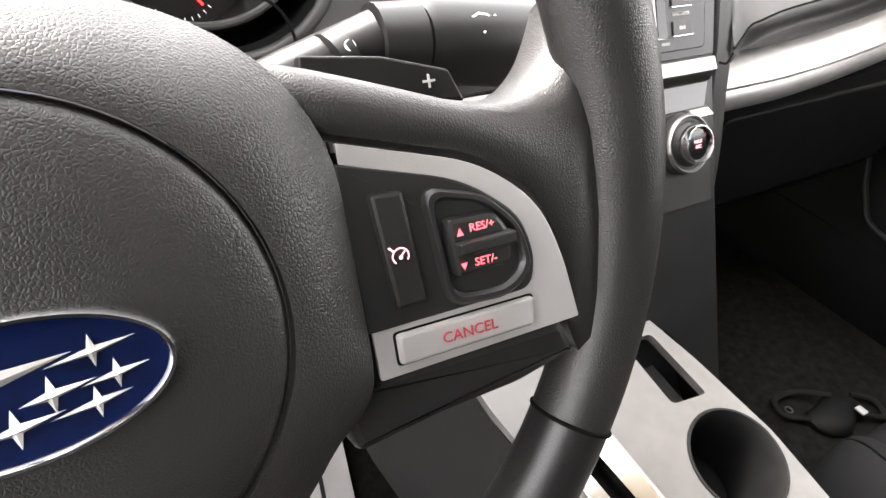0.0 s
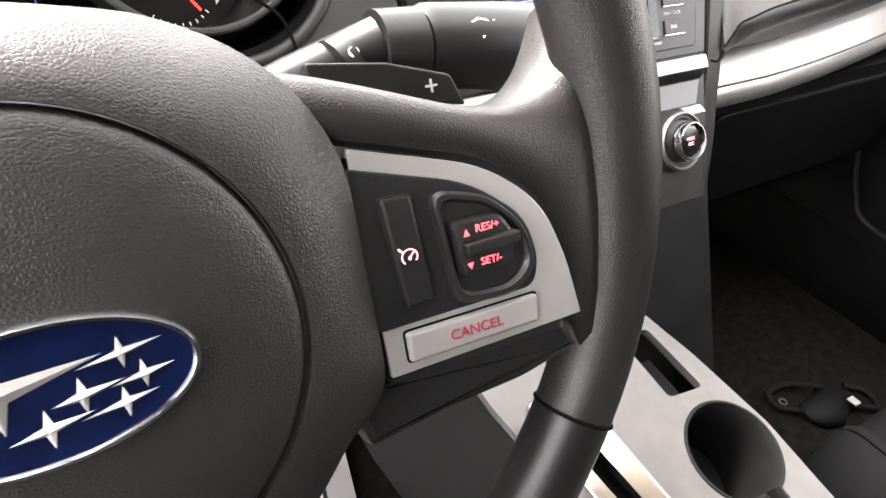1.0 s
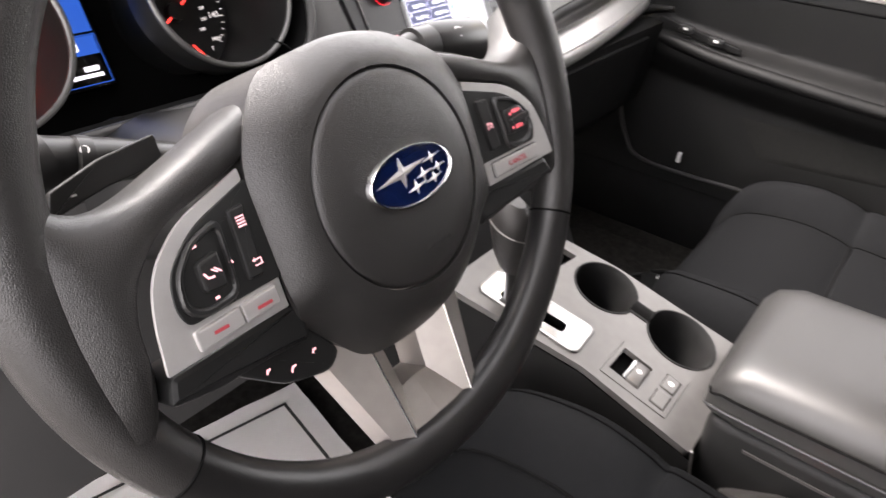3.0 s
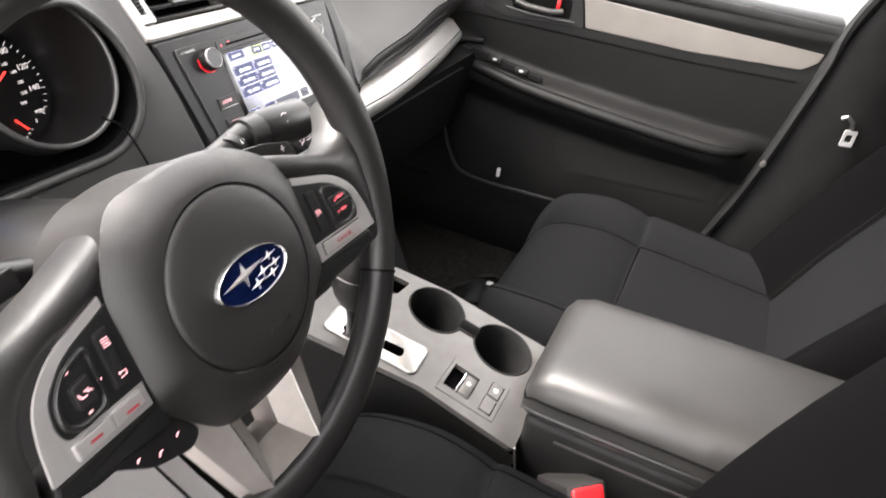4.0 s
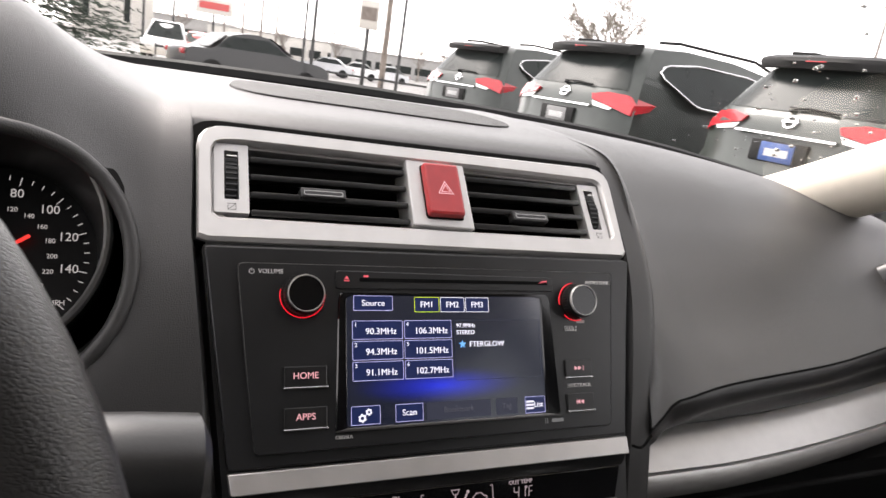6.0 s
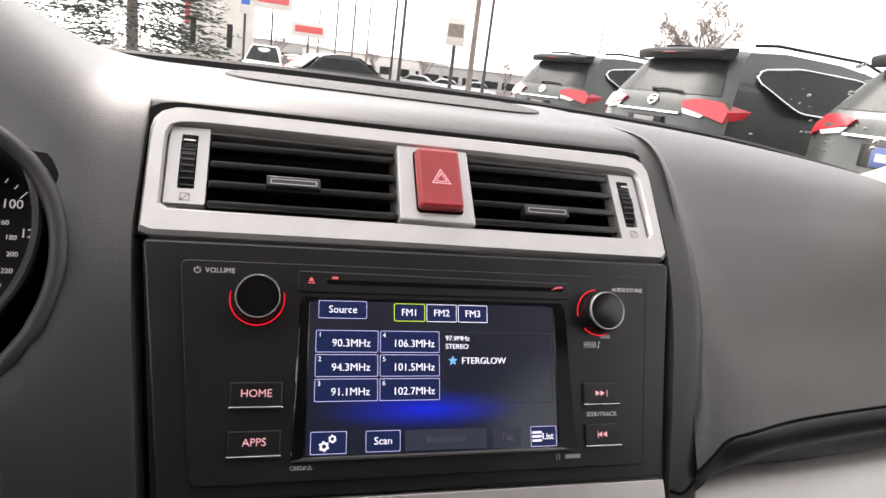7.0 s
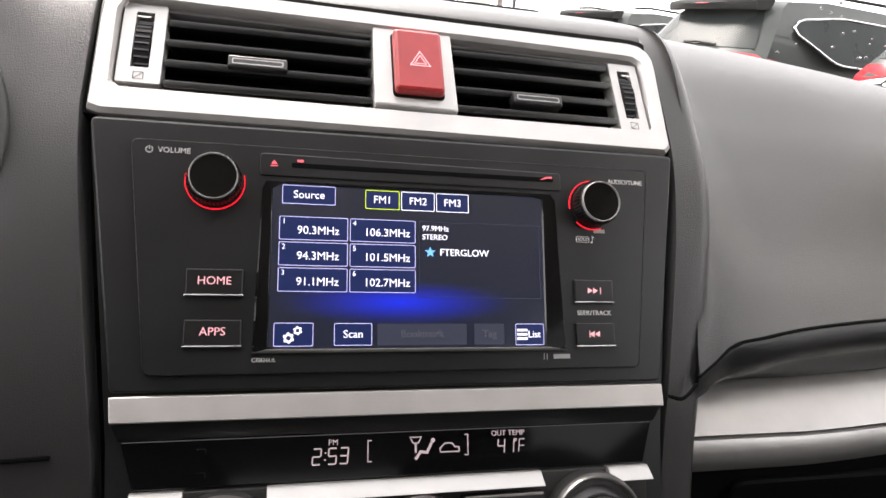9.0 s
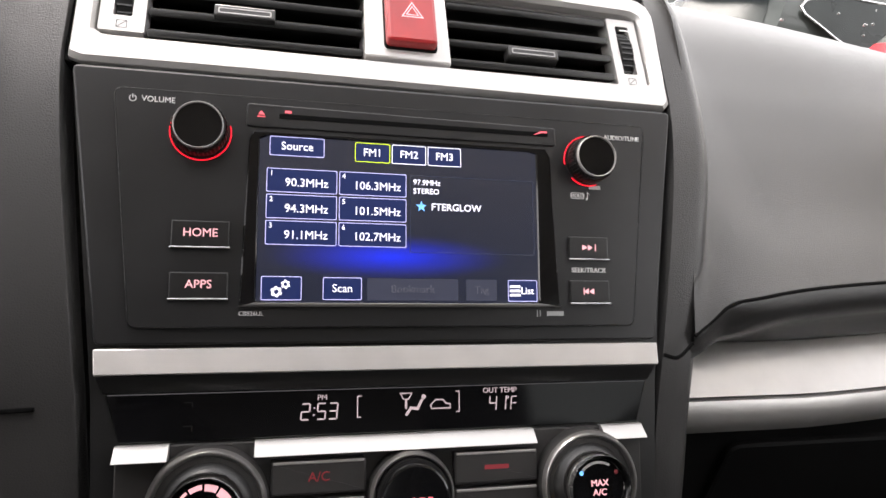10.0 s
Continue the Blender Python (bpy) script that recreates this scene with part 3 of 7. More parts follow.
rim_l = sorted((CL.inverted() @ p for p in hole_rim), key=lambda p: math.atan2(p.y, p.x))
rim_l = [p for k, p in enumerate(rim_l) if (p - rim_l[k - 1]).length > 0.002]
for _ in range(4):
    rim_l = [Vector((p.x, p.y, (rim_l[k - 1].z + 2 * p.z + rim_l[(k + 1) % len(rim_l)].z) / 4)) for k, p in enumerate(rim_l)]
bm = B()
tube(bm, rim_l, 0.0042, 10, True)
part("hood", bm, DASH, cluster, "grained hood edge round the gauges")


def inner_edge(p, r, z):
    sx = max(-0.112, min(0.112, p.x))
    v = Vector((p.x - sx, p.y)).normalized() * r
    return Vector((sx + v.x, v.y, z))


# inside of the hood and back panel: deep shade given as black colour
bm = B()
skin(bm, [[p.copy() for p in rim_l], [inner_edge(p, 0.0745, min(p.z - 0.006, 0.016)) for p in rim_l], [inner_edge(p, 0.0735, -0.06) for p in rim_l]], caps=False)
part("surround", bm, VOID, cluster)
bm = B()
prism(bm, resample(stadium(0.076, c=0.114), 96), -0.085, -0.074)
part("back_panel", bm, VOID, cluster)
for gx, gy in ((-0.092, -0.002), (0.106, 0.004)):
    bm = B()
    skin(bm, [[Vector((gx + r * math.cos(2 * math.pi * k / 48), gy + r * math.sin(2 * math.pi * k / 48), z)) for k in range(48)] for r, z in [(0.0690, -0.010), (0.0680, 0.016), (0.0665, 0.018), (0.0645, 0.012), (0.060, -0.040), (0.0555, -0.072)]], caps=False)
    g = part("gauge_bezel", bm, SMOOTH, cluster)
    bm = B()
    ring(bm, 0.0680, 0.0635, 0.016, 0.0200, (gx, gy), 60)
    part("bezel_ring", bm, GAUGERING, g)
    bm = B()
    cyl(bm, 0.056, -0.074, -0.0715, (gx, gy), seg=48)
    part("dial", bm, DIALM, g)
    ticks = B()
    for k in range(33):
        a = radians(198 - 240 * k / 32)
        r0 = 0.0455 if k % 4 == 0 else 0.048
        stroke(ticks, [(gx + r0 * math.cos(a), gy + r0 * math.sin(a)), (gx + 0.0505 * math.cos(a), gy + 0.0505 * math.sin(a))], 0.0006, -0.0712)
    part("tick_marks", ticks, WHITELED, g, smooth=False)
    marks = [str(k) for k in range(9)] if gx < 0 else [str(20 * k) for k in range(8)]
    for k, w in enumerate(marks):
        a = radians(198 - 240 * k / 8)
        lettering(w, 0.0095 if gx < 0 else 0.0078, (gx + 0.0400 * math.cos(a), gy + 0.0400 * math.sin(a), -0.0712), WHITELED, g, "numeral", "CENTER")
    if gx > 0:
        lettering("MPH", 0.0048, (gx + 0.0335, gy - 0.0300, -0.0712), WHITELED, g, "numeral", "CENTER")
        for k in range(13):
            a = radians(196 - 236 * k / 12)
            lettering(str(20 * k), 0.0042, (gx + 0.0295 * math.cos(a), gy + 0.0295 * math.sin(a), -0.0712), WHITELED, g, "small_numeral", "CENTER")
    bm = B()
    cyl(bm, 0.009, -0.0715, -0.064, (gx, gy), 0.008)
    part("needle_hub", bm, SMOOTH, g)
    a = radians(214 if gx > 0 else 205)
    bm = B()
    stroke(bm, [(gx - 0.020 * math.cos(a), gy - 0.020 * math.sin(a)), (gx + 0.042 * math.cos(a), gy + 0.042 * math.sin(a))], 0.0022, -0.066)
    part("needle", bm, NEEDLE, g, smooth=False)
    # small sub gauge
    bm = B()
    stroke(bm, [(gx + 0.006, -0.028), (gx + 0.013, -0.038)], 0.0018, -0.069)
    part("small_needle", bm, NEEDLE, g, smooth=False)
    bm = B()
    for k in range(9):
        a = radians(225 + 90 * k / 8)
        stroke(bm, [(gx + 0.024 * math.cos(a), -0.022 + 0.024 * math.sin(a)), (gx + 0.026 * math.cos(a), -0.022 + 0.026 * math.sin(a))], 0.0006, -0.0712)
    part("small_ticks", bm, WHITELED, g, smooth=False)
    lettering("F" if gx > 0 else "H", 0.005, (gx + 0.026, -0.034, -0.0712), WHITELED, g, "numeral", "CENTER")
    if gx < 0:
        bm = B()
        for k in range(10):
            a, b = radians(22 - 67 * k / 10), radians(22 - 67 * (k + 1) / 10)
            stroke(bm, [(gx + 0.0490 * math.cos(a), gy + 0.0490 * math.sin(a)), (gx + 0.0490 * math.cos(b), gy + 0.0490 * math.sin(b))], 0.0016, -0.0709)
        part("red_zone", bm, NEEDLE, g, smooth=False)
        bm = B()
        flat(bm, circle(gx + 0.022, 0.010, 0.0028, 12), -0.0711)
        part("warning_lamp", bm, NEEDLE, g, smooth=False)
bm = B()
prism(bm, rounded(rect(-0.0265, -0.045, 0.0265, 0.05), 0.002), -0.074, -0.060, 0.001)
mid = part("display_block", bm, GLOSS, cluster)
bm = B()
flat(bm, rect(-0.023, 0.0, 0.023, 0.045), -0.0596)
flat(bm, rect(-0.022, -0.018, 0.022, -0.003), -0.0596)
part("display", bm, CLUSTERBLUE, mid, "blue lit trip display", smooth=False)
bm = B()
wire_box(bm, -0.0235, -0.042, 0.0235, -0.002, 0.0007, -0.0592)
part("display_frame", bm, CLUSTERBLUE, mid, smooth=False)
bm = B()
flat(bm, rounded(rect(-0.006, -0.0145, 0.006, -0.005), 0.002), -0.0593)
part("gear_badge", bm, UIWHITE, mid, smooth=False)
lettering("P", 0.009, (0, -0.0098, -0.0590), VOID, mid, "gear_letter", "CENTER")
bm = B()
for x0, y0, x1, y1 in ((-0.012, -0.036, 0.018, -0.033), (0.004, -0.031, 0.016, -0.027), (-0.016, -0.032, -0.011, -0.028)):
    flat(bm, rect(x0, y0, x1, y1), -0.0593)
part("display_bars", bm, UIWHITE, mid, smooth=False)

# ---- centre stack ----
ST = pose(0.004, 0.5847, 0.8086, 90 - 26.7, 0, 0)
VT = pose(0.004, 0.645, 0.912, 90 - 42, 0, 0)
stack = thing("centre_stack", ST, "black centre stack with satin silver trim", "centre stack")
bm = B()
prism(bm, rounded([(-0.118, -0.33), (0.118, -0.33), (0.1335, -0.03), (0.1485, 0.116), (-0.1485, 0.116), (-0.1335, -0.03)], 0.004), -0.06, -0.004)
part("housing", bm, SMOOTH, stack)
bm = B()
prism(bm, rounded([(-0.1325, -0.008), (0.1325, -0.008), (0.1475, 0.1145), (-0.1475, 0.1145)], 0.003), -0.004, 0.0, 0.001)
part("surround_panel", bm, HUPANEL, stack)
bm = B()
prism(bm, rounded([(-0.131, -0.0205), (0.131, -0.0205), (0.1325, -0.0095), (-0.1325, -0.0095)], 0.001), -0.006, 0.003, 0.0006, lift=lambda x, y: (-0.015 - y) * 0.3)
part("silver_bar", bm, BARMETAL, stack, "satin silver bar")
bm = B()
prism(bm, [(-0.1285, -0.0285), (0.1285, -0.0285), (0.131, -0.0208), (-0.131, -0.0208)], -0.008, 0.001, 0.0006, lift=lambda x, y: (y + 0.0208) * 0.45)
part("shelf_strip", bm, SMOOTH, stack)
bm = B()
prism(bm, rounded([(-0.1215, -0.0495), (0.1215, -0.0495), (0.1275, -0.0288), (-0.1275, -0.0288)], 0.001), -0.008, -0.003, 0.0006)
lcd = part("clock_window", bm, GLOSS, stack, "gloss black clock and climate display")
lettering("PM", 0.0036, (-0.0370, -0.0327, -0.0026), LCD, lcd, "readout", "CENTER")
lettering("OUT TEMP", 0.0036, (0.0480, -0.0317, -0.0026), LCD, lcd, "readout", "CENTER")


def segments(bm, text, x, y, w, h, line, z):
    """Digits drawn with the seven bars of a liquid crystal readout, leaning a little."""
    bars = {"a": ((0, 1), (1, 1)), "b": ((1, 1), (1, 0.5)), "c": ((1, 0.5), (1, 0)), "d": ((0, 0), (1, 0)), "e": ((0, 0.5), (0, 0)), "f": ((0, 1), (0, 0.5)), "g": ((0, 0.5), (1, 0.5))}
    glyph = {"1": "bc", "2": "abged", "3": "abgcd", "4": "fgbc", "5": "afgcd", "F": "afge"}
    for ch in text:
        if ch == ":":
            for q in (0.28, 0.72):
                flat(bm, rect(x + 0.08 * q * h, y + q * h - line / 2, x + 0.08 * q * h + line, y + q * h + line / 2), z)
            x += line * 2.6
            continue
        for bar in glyph[ch]:
            (x0, y0), (x1, y1) = bars[bar]
            p, q = Vector((x + x0 * w + 0.08 * y0 * h, y + y0 * h)), Vector((x + x1 * w + 0.08 * y1 * h, y + y1 * h))
            t = (q - p).normalized() * line * 0.7
            stroke(bm, [tuple(p + t), tuple(q - t)], line, z)
        x += w + line * 2.4
    return bm


bm = segments(B(), "2:53", -0.0465, -0.0422, 0.0036, 0.0070, 0.0007, -0.0026)
part("readout", bm, LCD, lcd, smooth=False)
bm = segments(segments(B(), "41", 0.0425, -0.0410, 0.0034, 0.0066, 0.0006, -0.0026), "F", 0.0535, -0.0410, 0.0028, 0.0062, 0.0005, -0.0026)
wire_box(bm, 0.0512, -0.0358, 0.0526, -0.0344, 0.0004, -0.0026, 0.0004)
part("readout", bm, LCD, lcd, smooth=False)
bm = B()
z = -0.0026
stroke(bm, [(-0.0195, -0.0325), (-0.0210, -0.0325), (-0.0210, -0.0420), (-0.0195, -0.0420)], 0.0005, z)
stroke(bm, [(0.0260, -0.0315), (0.0275, -0.0315), (0.0275, -0.0410), (0.0260, -0.0410)], 0.0005, z)
stroke(bm, [(-0.0010, -0.0318), (0.0044, -0.0318), (0.0030, -0.0345), (0.0004, -0.0345), (-0.0010, -0.0318)], 0.0005, z)
stroke(bm, [(0.0017, -0.0350), (0.0017, -0.0385)], 0.0010, z)
stroke(bm, [(0.0020, -0.0415), (0.0040, -0.0387), (0.0072, -0.0390), (0.0092, -0.0352)], 0.0013, z)
flat(bm, circle(0.0101, -0.0336, 0.0011, 12), z)
stroke(bm, [(0.0135, -0.0375), (0.0160, -0.0352), (0.0195, -0.0352), (0.0210, -0.0370), (0.0230, -0.0372), (0.0230, -0.0392), (0.0140, -0.0392), (0.0135, -0.0375)], 0.0006, z)
part("climate_symbols", bm, LCD, lcd, smooth=False)
bm = B()
for y in (-0.0330, -0.0430):
    stroke(bm, [(-0.0960, y), (-0.0925, y), (-0.0925, y - 0.002)], 0.0004, z)
part("faint_marks", bm, SMOOTH, lcd, smooth=False)
bm = B()
prism(bm, rounded([(-0.1215, -0.1300), (0.1215, -0.1300), (0.1225, -0.0505), (-0.1225, -0.0505)], 0.001), -0.008, -0.002, 0.0006)
part("climate_panel", bm, GREYP, stack)
bm = B()
for x0, x1 in ((-0.1225, -0.1010), (-0.0660, 0.0640), (0.1000, 0.1225)):
    prism(bm, rect(x0, -0.0563, x1, -0.0500), -0.004, 0.0025, 0.0004, lift=lambda x, y: (-0.0532 - y) * 0.9)
part("silver_strip", bm, SILVER, stack, "bright silver strip broken by the knobs")

# ---- car radio ----
radio = thing("car_radio", ST, "black touchscreen car radio with two knobs and lit screen", "car radio")
bm = B()
prism(bm, rounded([(-0.1195, -0.001), (0.1195, -0.001), (0.130, 0.105), (-0.130, 0.105)], 0.004), -0.002, 0.0022, 0.0007)
part("faceplate", bm, HUPANEL, radio)
bm = B()
o = rounded([(-0.1195, -0.001), (0.1195, -0.001), (0.130, 0.105), (-0.130, 0.105)], 0.004)
vo, vi = [bm.verts.new((x, y, 0.0013)) for x, y in o], [bm.verts.new((x * 0.9965, 0.052 + (y - 0.052) * 0.9925, 0.00235)) for x, y in o]
for k in range(len(o)):
    bm.faces.new((vo[k], vo[(k + 1) % len(o)], vi[(k + 1) % len(o)], vi[k]))
part("faceplate_edge", bm, DIMSILVER, radio)
bm = B()
outer = resample(rounded([(-0.0745, 0.0085), (0.0785, 0.0085), (0.0750, 0.0885), (-0.0720, 0.0885)], 0.001), 80)
inner = resample(rounded(rect(-0.0672, 0.0102, 0.0672, 0.0866), 0.001), 80)
frame_plate(bm, outer, inner, 0.001, 0.0034, 0.0008)
part("screen_bezel", bm, GLOSS, radio)
bm = B()
prism(bm, rounded(rect(-0.0676, 0.0098, 0.0676, 0.0870), 0.0008), 0.0005, 0.0027, 0.0002)
screen = part("screen", bm, SCREEN, radio, "lit dark blue touchscreen")
bm = B()
prism(bm, [(-0.0745, 0.0083), (0.0785, 0.0083), (0.0690, 0.0101), (-0.0680, 0.0101)], 0.001, 0.0040, 0.0003)
part("bezel_lip", bm, DIMSILVER, radio, "silver lip under the screen")


def key(x0, y0, x1, y1, edge=UIEDGE):
    bm = B()
    flat(bm, rounded(rect(x0, y0, x1, y1), 0.0008, 3), 0.0029)
    k = part("screen_key", bm, UIDARK, screen, smooth=False)
    bm = B()
    wire_box(bm, x0, y0, x1, y1, 0.00035, 0.0031)
    part("key_outline", bm, edge, screen, smooth=False)
    return k


line, dim = B(), B()
TZ = 0.0032
key(-0.0630, 0.0775, -0.0382, 0.0866)
lettering("Source", 0.0052, (-0.0506, 0.0820, TZ), UIWHITE, screen, "screen_text", "CENTER")
for k, w in enumerate(("FM1", "FM2", "FM3")):
    x0 = -0.0240 + 0.0176 * k
    key(x0, 0.0766, x0 + 0.0168, 0.0860, UIGREEN if k == 0 else UIWHITE)
    lettering(w, 0.0052, (x0 + 0.0084, 0.0812, TZ), UIWHITE, screen, "screen_text", "CENTER")
for k, w in enumerate(("90.3MHz", "94.3MHz", "91.1MHz", "106.3MHz", "101.5MHz", "102.7MHz")):
    x0, y0 = -0.0640 + 0.0328 * (k // 3), 0.0604 - 0.0121 * (k % 3)
    key(x0, y0, x0 + 0.0319, y0 + 0.0112)
    lettering(w, 0.0054, (x0 + 0.0180, y0 + 0.0046, TZ), UIWHITE, screen, "screen_text", "CENTER")
    lettering(str(k + 1), 0.0034, (x0 + 0.0022, y0 + 0.0088, TZ), UIWHITE, screen, "screen_text", "CENTER")
key(-0.0652, 0.0112, -0.0474, 0.0220)
key(-0.0380, 0.0114, -0.0202, 0.0218)
lettering("Scan", 0.0052, (-0.0291, 0.0166, TZ), UIWHITE, screen, "screen_text", "CENTER")
flat(dim, rect(-0.0177, 0.0114, 0.0261, 0.0216), 0.0028)
flat(dim, rect(0.0300, 0.0114, 0.0455, 0.0216), 0.0028)
lettering("Bookmark", 0.0050, (0.0040, 0.0166, TZ), UIDIM2, screen, "screen_text", "CENTER")
lettering("Tag", 0.0050, (0.0378, 0.0166, TZ), UIDIM2, screen, "screen_text", "CENTER")
key(0.0512, 0.0110, 0.0664, 0.0216)
lettering("List", 0.0048, (0.0612, 0.0162, TZ), UIWHITE, screen, "screen_text", "CENTER")
for k in range(3):
    stroke(line, [(0.0527, 0.0142 + 0.0021 * k), (0.0570, 0.0142 + 0.0021 * k)], 0.0012, TZ)
wire_box(dim, 0.0025, 0.0340, 0.0655, 0.0715, 0.0003, 0.0030)
lettering("97.9MHz", 0.0037, (0.0040, 0.0680, TZ), UIWHITE, screen, "screen_text")
lettering("STEREO", 0.0037, (0.0040, 0.0637, TZ), UIWHITE, screen, "screen_text")
lettering("FTERGLOW", 0.0048, (0.0128, 0.0562, TZ), UIWHITE, screen, "screen_text")
bm = B()
flat(bm, [((0.0080 + (0.0028 if k % 2 == 0 else 0.0012) * math.sin(math.pi * k / 5)), 0.0563 + (0.0028 if k % 2 == 0 else 0.0012) * math.cos(math.pi * k / 5)) for k in range(10)], TZ)
part("star_mark", bm, UISTAR, screen, smooth=False)
for cx, cy, r in ((-0.0585, 0.0150, 0.0026), (-0.0545, 0.0184, 0.0021)):
    n = 24
    o = [(cx + (r if (k // 2) % 2 else r * 0.78) * math.cos(2 * math.pi * k / n), cy + (r if (k // 2) % 2 else r * 0.78) * math.sin(2 * math.pi * k / n)) for k in range(n)]
    i = circle(cx, cy, r * 0.4, n)
    gear = B()
    vo, vi = [gear.verts.new((*p, TZ)) for p in o], [gear.verts.new((*p, TZ)) for p in i]
    for k in range(n):
        gear.faces.new((vo[k], vo[(k + 1) % n], vi[(k + 1) % n], vi[k]))
    part("gear_icon", gear, UIWHITE, screen, smooth=False)
part("list_icon", line, UIWHITE, screen, smooth=False)
part("dim_area", dim, UIDIM, screen, smooth=False)

for kx, ky, a0, a1 in ((-0.0930, 0.0866, 165, 375), (0.0963, 0.0838, 95, 190)):
    bm = B()
    ring(bm, 0.0133, 0.0128, 0.0020, 0.0028, (kx, ky), 40, 0.3, a0, a1)
    if kx > 0:
        ring(bm, 0.0133, 0.0128, 0.0020, 0.0028, (kx, ky), 16, 0.3, 225, 290)
    part("glow_ring", bm, REDLED, radio, "glowing red arc", smooth=False)
    bm = B()
    cyl(bm, 0.0126, 0.0, 0.003, (kx, ky), 0.0124, 40)
    cyl(bm, 0.0116, 0.003, 0.0125, (kx, ky), 0.0108, 40, 0.0012)
    k = part("knob", bm, SMOOTH, radio)
    bm = B()
    for j in range(40):
        a = 2 * math.pi * j / 40
        box(bm, (-0.0003, 0.0112, 0.004), (0.0003, 0.0119, 0.0108), 0, 1, Matrix.Translation((kx, ky, 0)) @ pose(0, 0, 0, 0, 0, math.degrees(a)))
    part("knurl", bm, SMOOTH, k)
    bm = B()
    ring(bm, 0.0106, 0.0099, 0.0118, 0.0136, (kx, ky))
    part("knob_ring", bm, SILVER, k)
    bm = B()
    cyl(bm, 0.0098, 0.0105, 0.0126, (kx, ky), 0.0098, 36)
    part("knob_cap", bm, GLOSS, k)
lettering("VOLUME", 0.0036, (-0.1182, 0.1000, 0.0024), WHITEP, radio, "legend")
bm = B()
stroke(bm, [(-0.1218 + 0.0014 * math.cos(a), 0.1000 + 0.0014 * math.sin(a)) for a in np.linspace(2.2, 7.2, 14)], 0.0004, 0.0024)
stroke(bm, [(-0.1218, 0.1018), (-0.1218, 0.1003)], 0.0004, 0.0024)
part("power_symbol", bm, WHITEP, radio, smooth=False)
lettering("AUDIO/TUNE", 0.0034, (0.1060, 0.0972, 0.0024), WHITEP, radio, "legend")
bm = B()
wire_box(bm, 0.0862, 0.0638, 0.0938, 0.0670, 0.0003, 0.0024)
stroke(bm, [(0.0956, 0.0640), (0.0956, 0.0672), (0.0966, 0.0664)], 0.0004, 0.0024)
flat(bm, circle(0.0951, 0.0640, 0.0006, 10), 0.0024)
part("hold_mark", bm, WHITEP, radio, smooth=False)
lettering("HOLD", 0.0026, (0.0900, 0.0654, 0.0024), WHITEP, radio, "legend", "CENTER")
lettering("SEEK/TRACK", 0.0034, (0.0950, 0.0270, 0.0024), WHITEP, radio, "legend", "CENTER")
lettering("CB826UL", 0.0027, (-0.0745, 0.0052, 0.0024), WHITEP, radio, "legend")
bm = B()
stroke(bm, [(0.0665, 0.0040), (0.0665, 0.0066)], 0.0005, 0.0024)
stroke(bm, [(0.0680, 0.0040), (0.0680, 0.0066)], 0.0005, 0.0024)
flat(bm, rect(0.0715, 0.0042, 0.0805, 0.0064), 0.0024)
part("logo_bars", bm, GREYINK, radio, smooth=False)
bm = B()
flat(bm, rect(0.0965, 0.0690, 0.1030, 0.0710), 0.0024)
part("hold_mark", bm, GREYINK, radio, smooth=False)
for w, y in (("HOME", 0.0402), ("APPS", 0.0175)):
    bm = B()
    prism(bm, rounded(rect(-0.1035, y - 0.0055, -0.0792, y + 0.0058), 0.0008), 0.001, 0.0036, 0.0005)
    k = part("key", bm, SMOOTH, radio)
    bm = B()
    prism(bm, rounded(rect(-0.1040, y - 0.0066, -0.0788, y - 0.0056), 0.0003), 0.001, 0.0042, 0.0003)
    part("key_edge", bm, BRIGHT, k)
    lettering(w, 0.0052, (-0.0914, y + 0.0004, 0.0037), PALEPINK, k, "legend", "CENTER")
for s, y in ((1, 0.0385), (-1, 0.0163)):
    bm = B()
    prism(bm, rounded(rect(0.0840, y - 0.0055, 0.1055, y + 0.0055), 0.0008), 0.001, 0.0036, 0.0005)
    k = part("key", bm, SMOOTH, radio)
    bm = B()
    prism(bm, rounded(rect(0.0836, y - 0.0066, 0.1060, y - 0.0056), 0.0003), 0.001, 0.0042, 0.0003)
    part("key_edge", bm, BRIGHT, k)
    bm = B()
    for x in (0.0917, 0.0947):
        flat(bm, [(x - s * 0.0014 + 0.0008, y + 0.0015), (x - s * 0.0014 + 0.0008, y - 0.0015), (x + s * 0.0014 + 0.0008, y)], 0.0038)
    stroke(bm, [(0.0955 + s * 0.0028 - (0.0014 if s < 0 else 0), y - 0.0015), (0.0955 + s * 0.0028 - (0.0014 if s < 0 else 0), y + 0.0015)], 0.0005, 0.0038)
    part("skip_symbol", bm, PALEPINK, k, smooth=False)
# disc slot
bm = B()
prism(bm, rounded([(-0.0735, 0.0905), (0.0785, 0.0905), (0.0785, 0.1000), (-0.0735, 0.1015)], 0.002), 0.001, 0.0031, 0.0005)
slot = part("disc_slot", bm, HUPANEL, radio)
# black patch on the faceplate for the shade in the slot
bm = B()
prism(bm, rounded(rect(-0.0590, 0.0950, 0.0740, 0.0972), 0.0006), 0.0020, 0.0034, 0)
part("slot_opening", bm, VOID, slot)
bm = B()
wire_box(bm, -0.0725, 0.0920, -0.0615, 0.1003, 0.0003, 0.0034)
part("eject_key", bm, SMOOTH, slot, smooth=False)
bm = B()
flat(bm, [(-0.0685, 0.0962), (-0.0655, 0.0962), (-0.0670, 0.0982)], 0.0035)
stroke(bm, [(-0.0685, 0.0953), (-0.0655, 0.0953)], 0.0005, 0.0035)
part("eject_symbol", bm, PINKLED, slot, smooth=False)
bm = B()
flat(bm, rect(-0.0565, 0.0976, -0.0535, 0.0988), 0.0036)
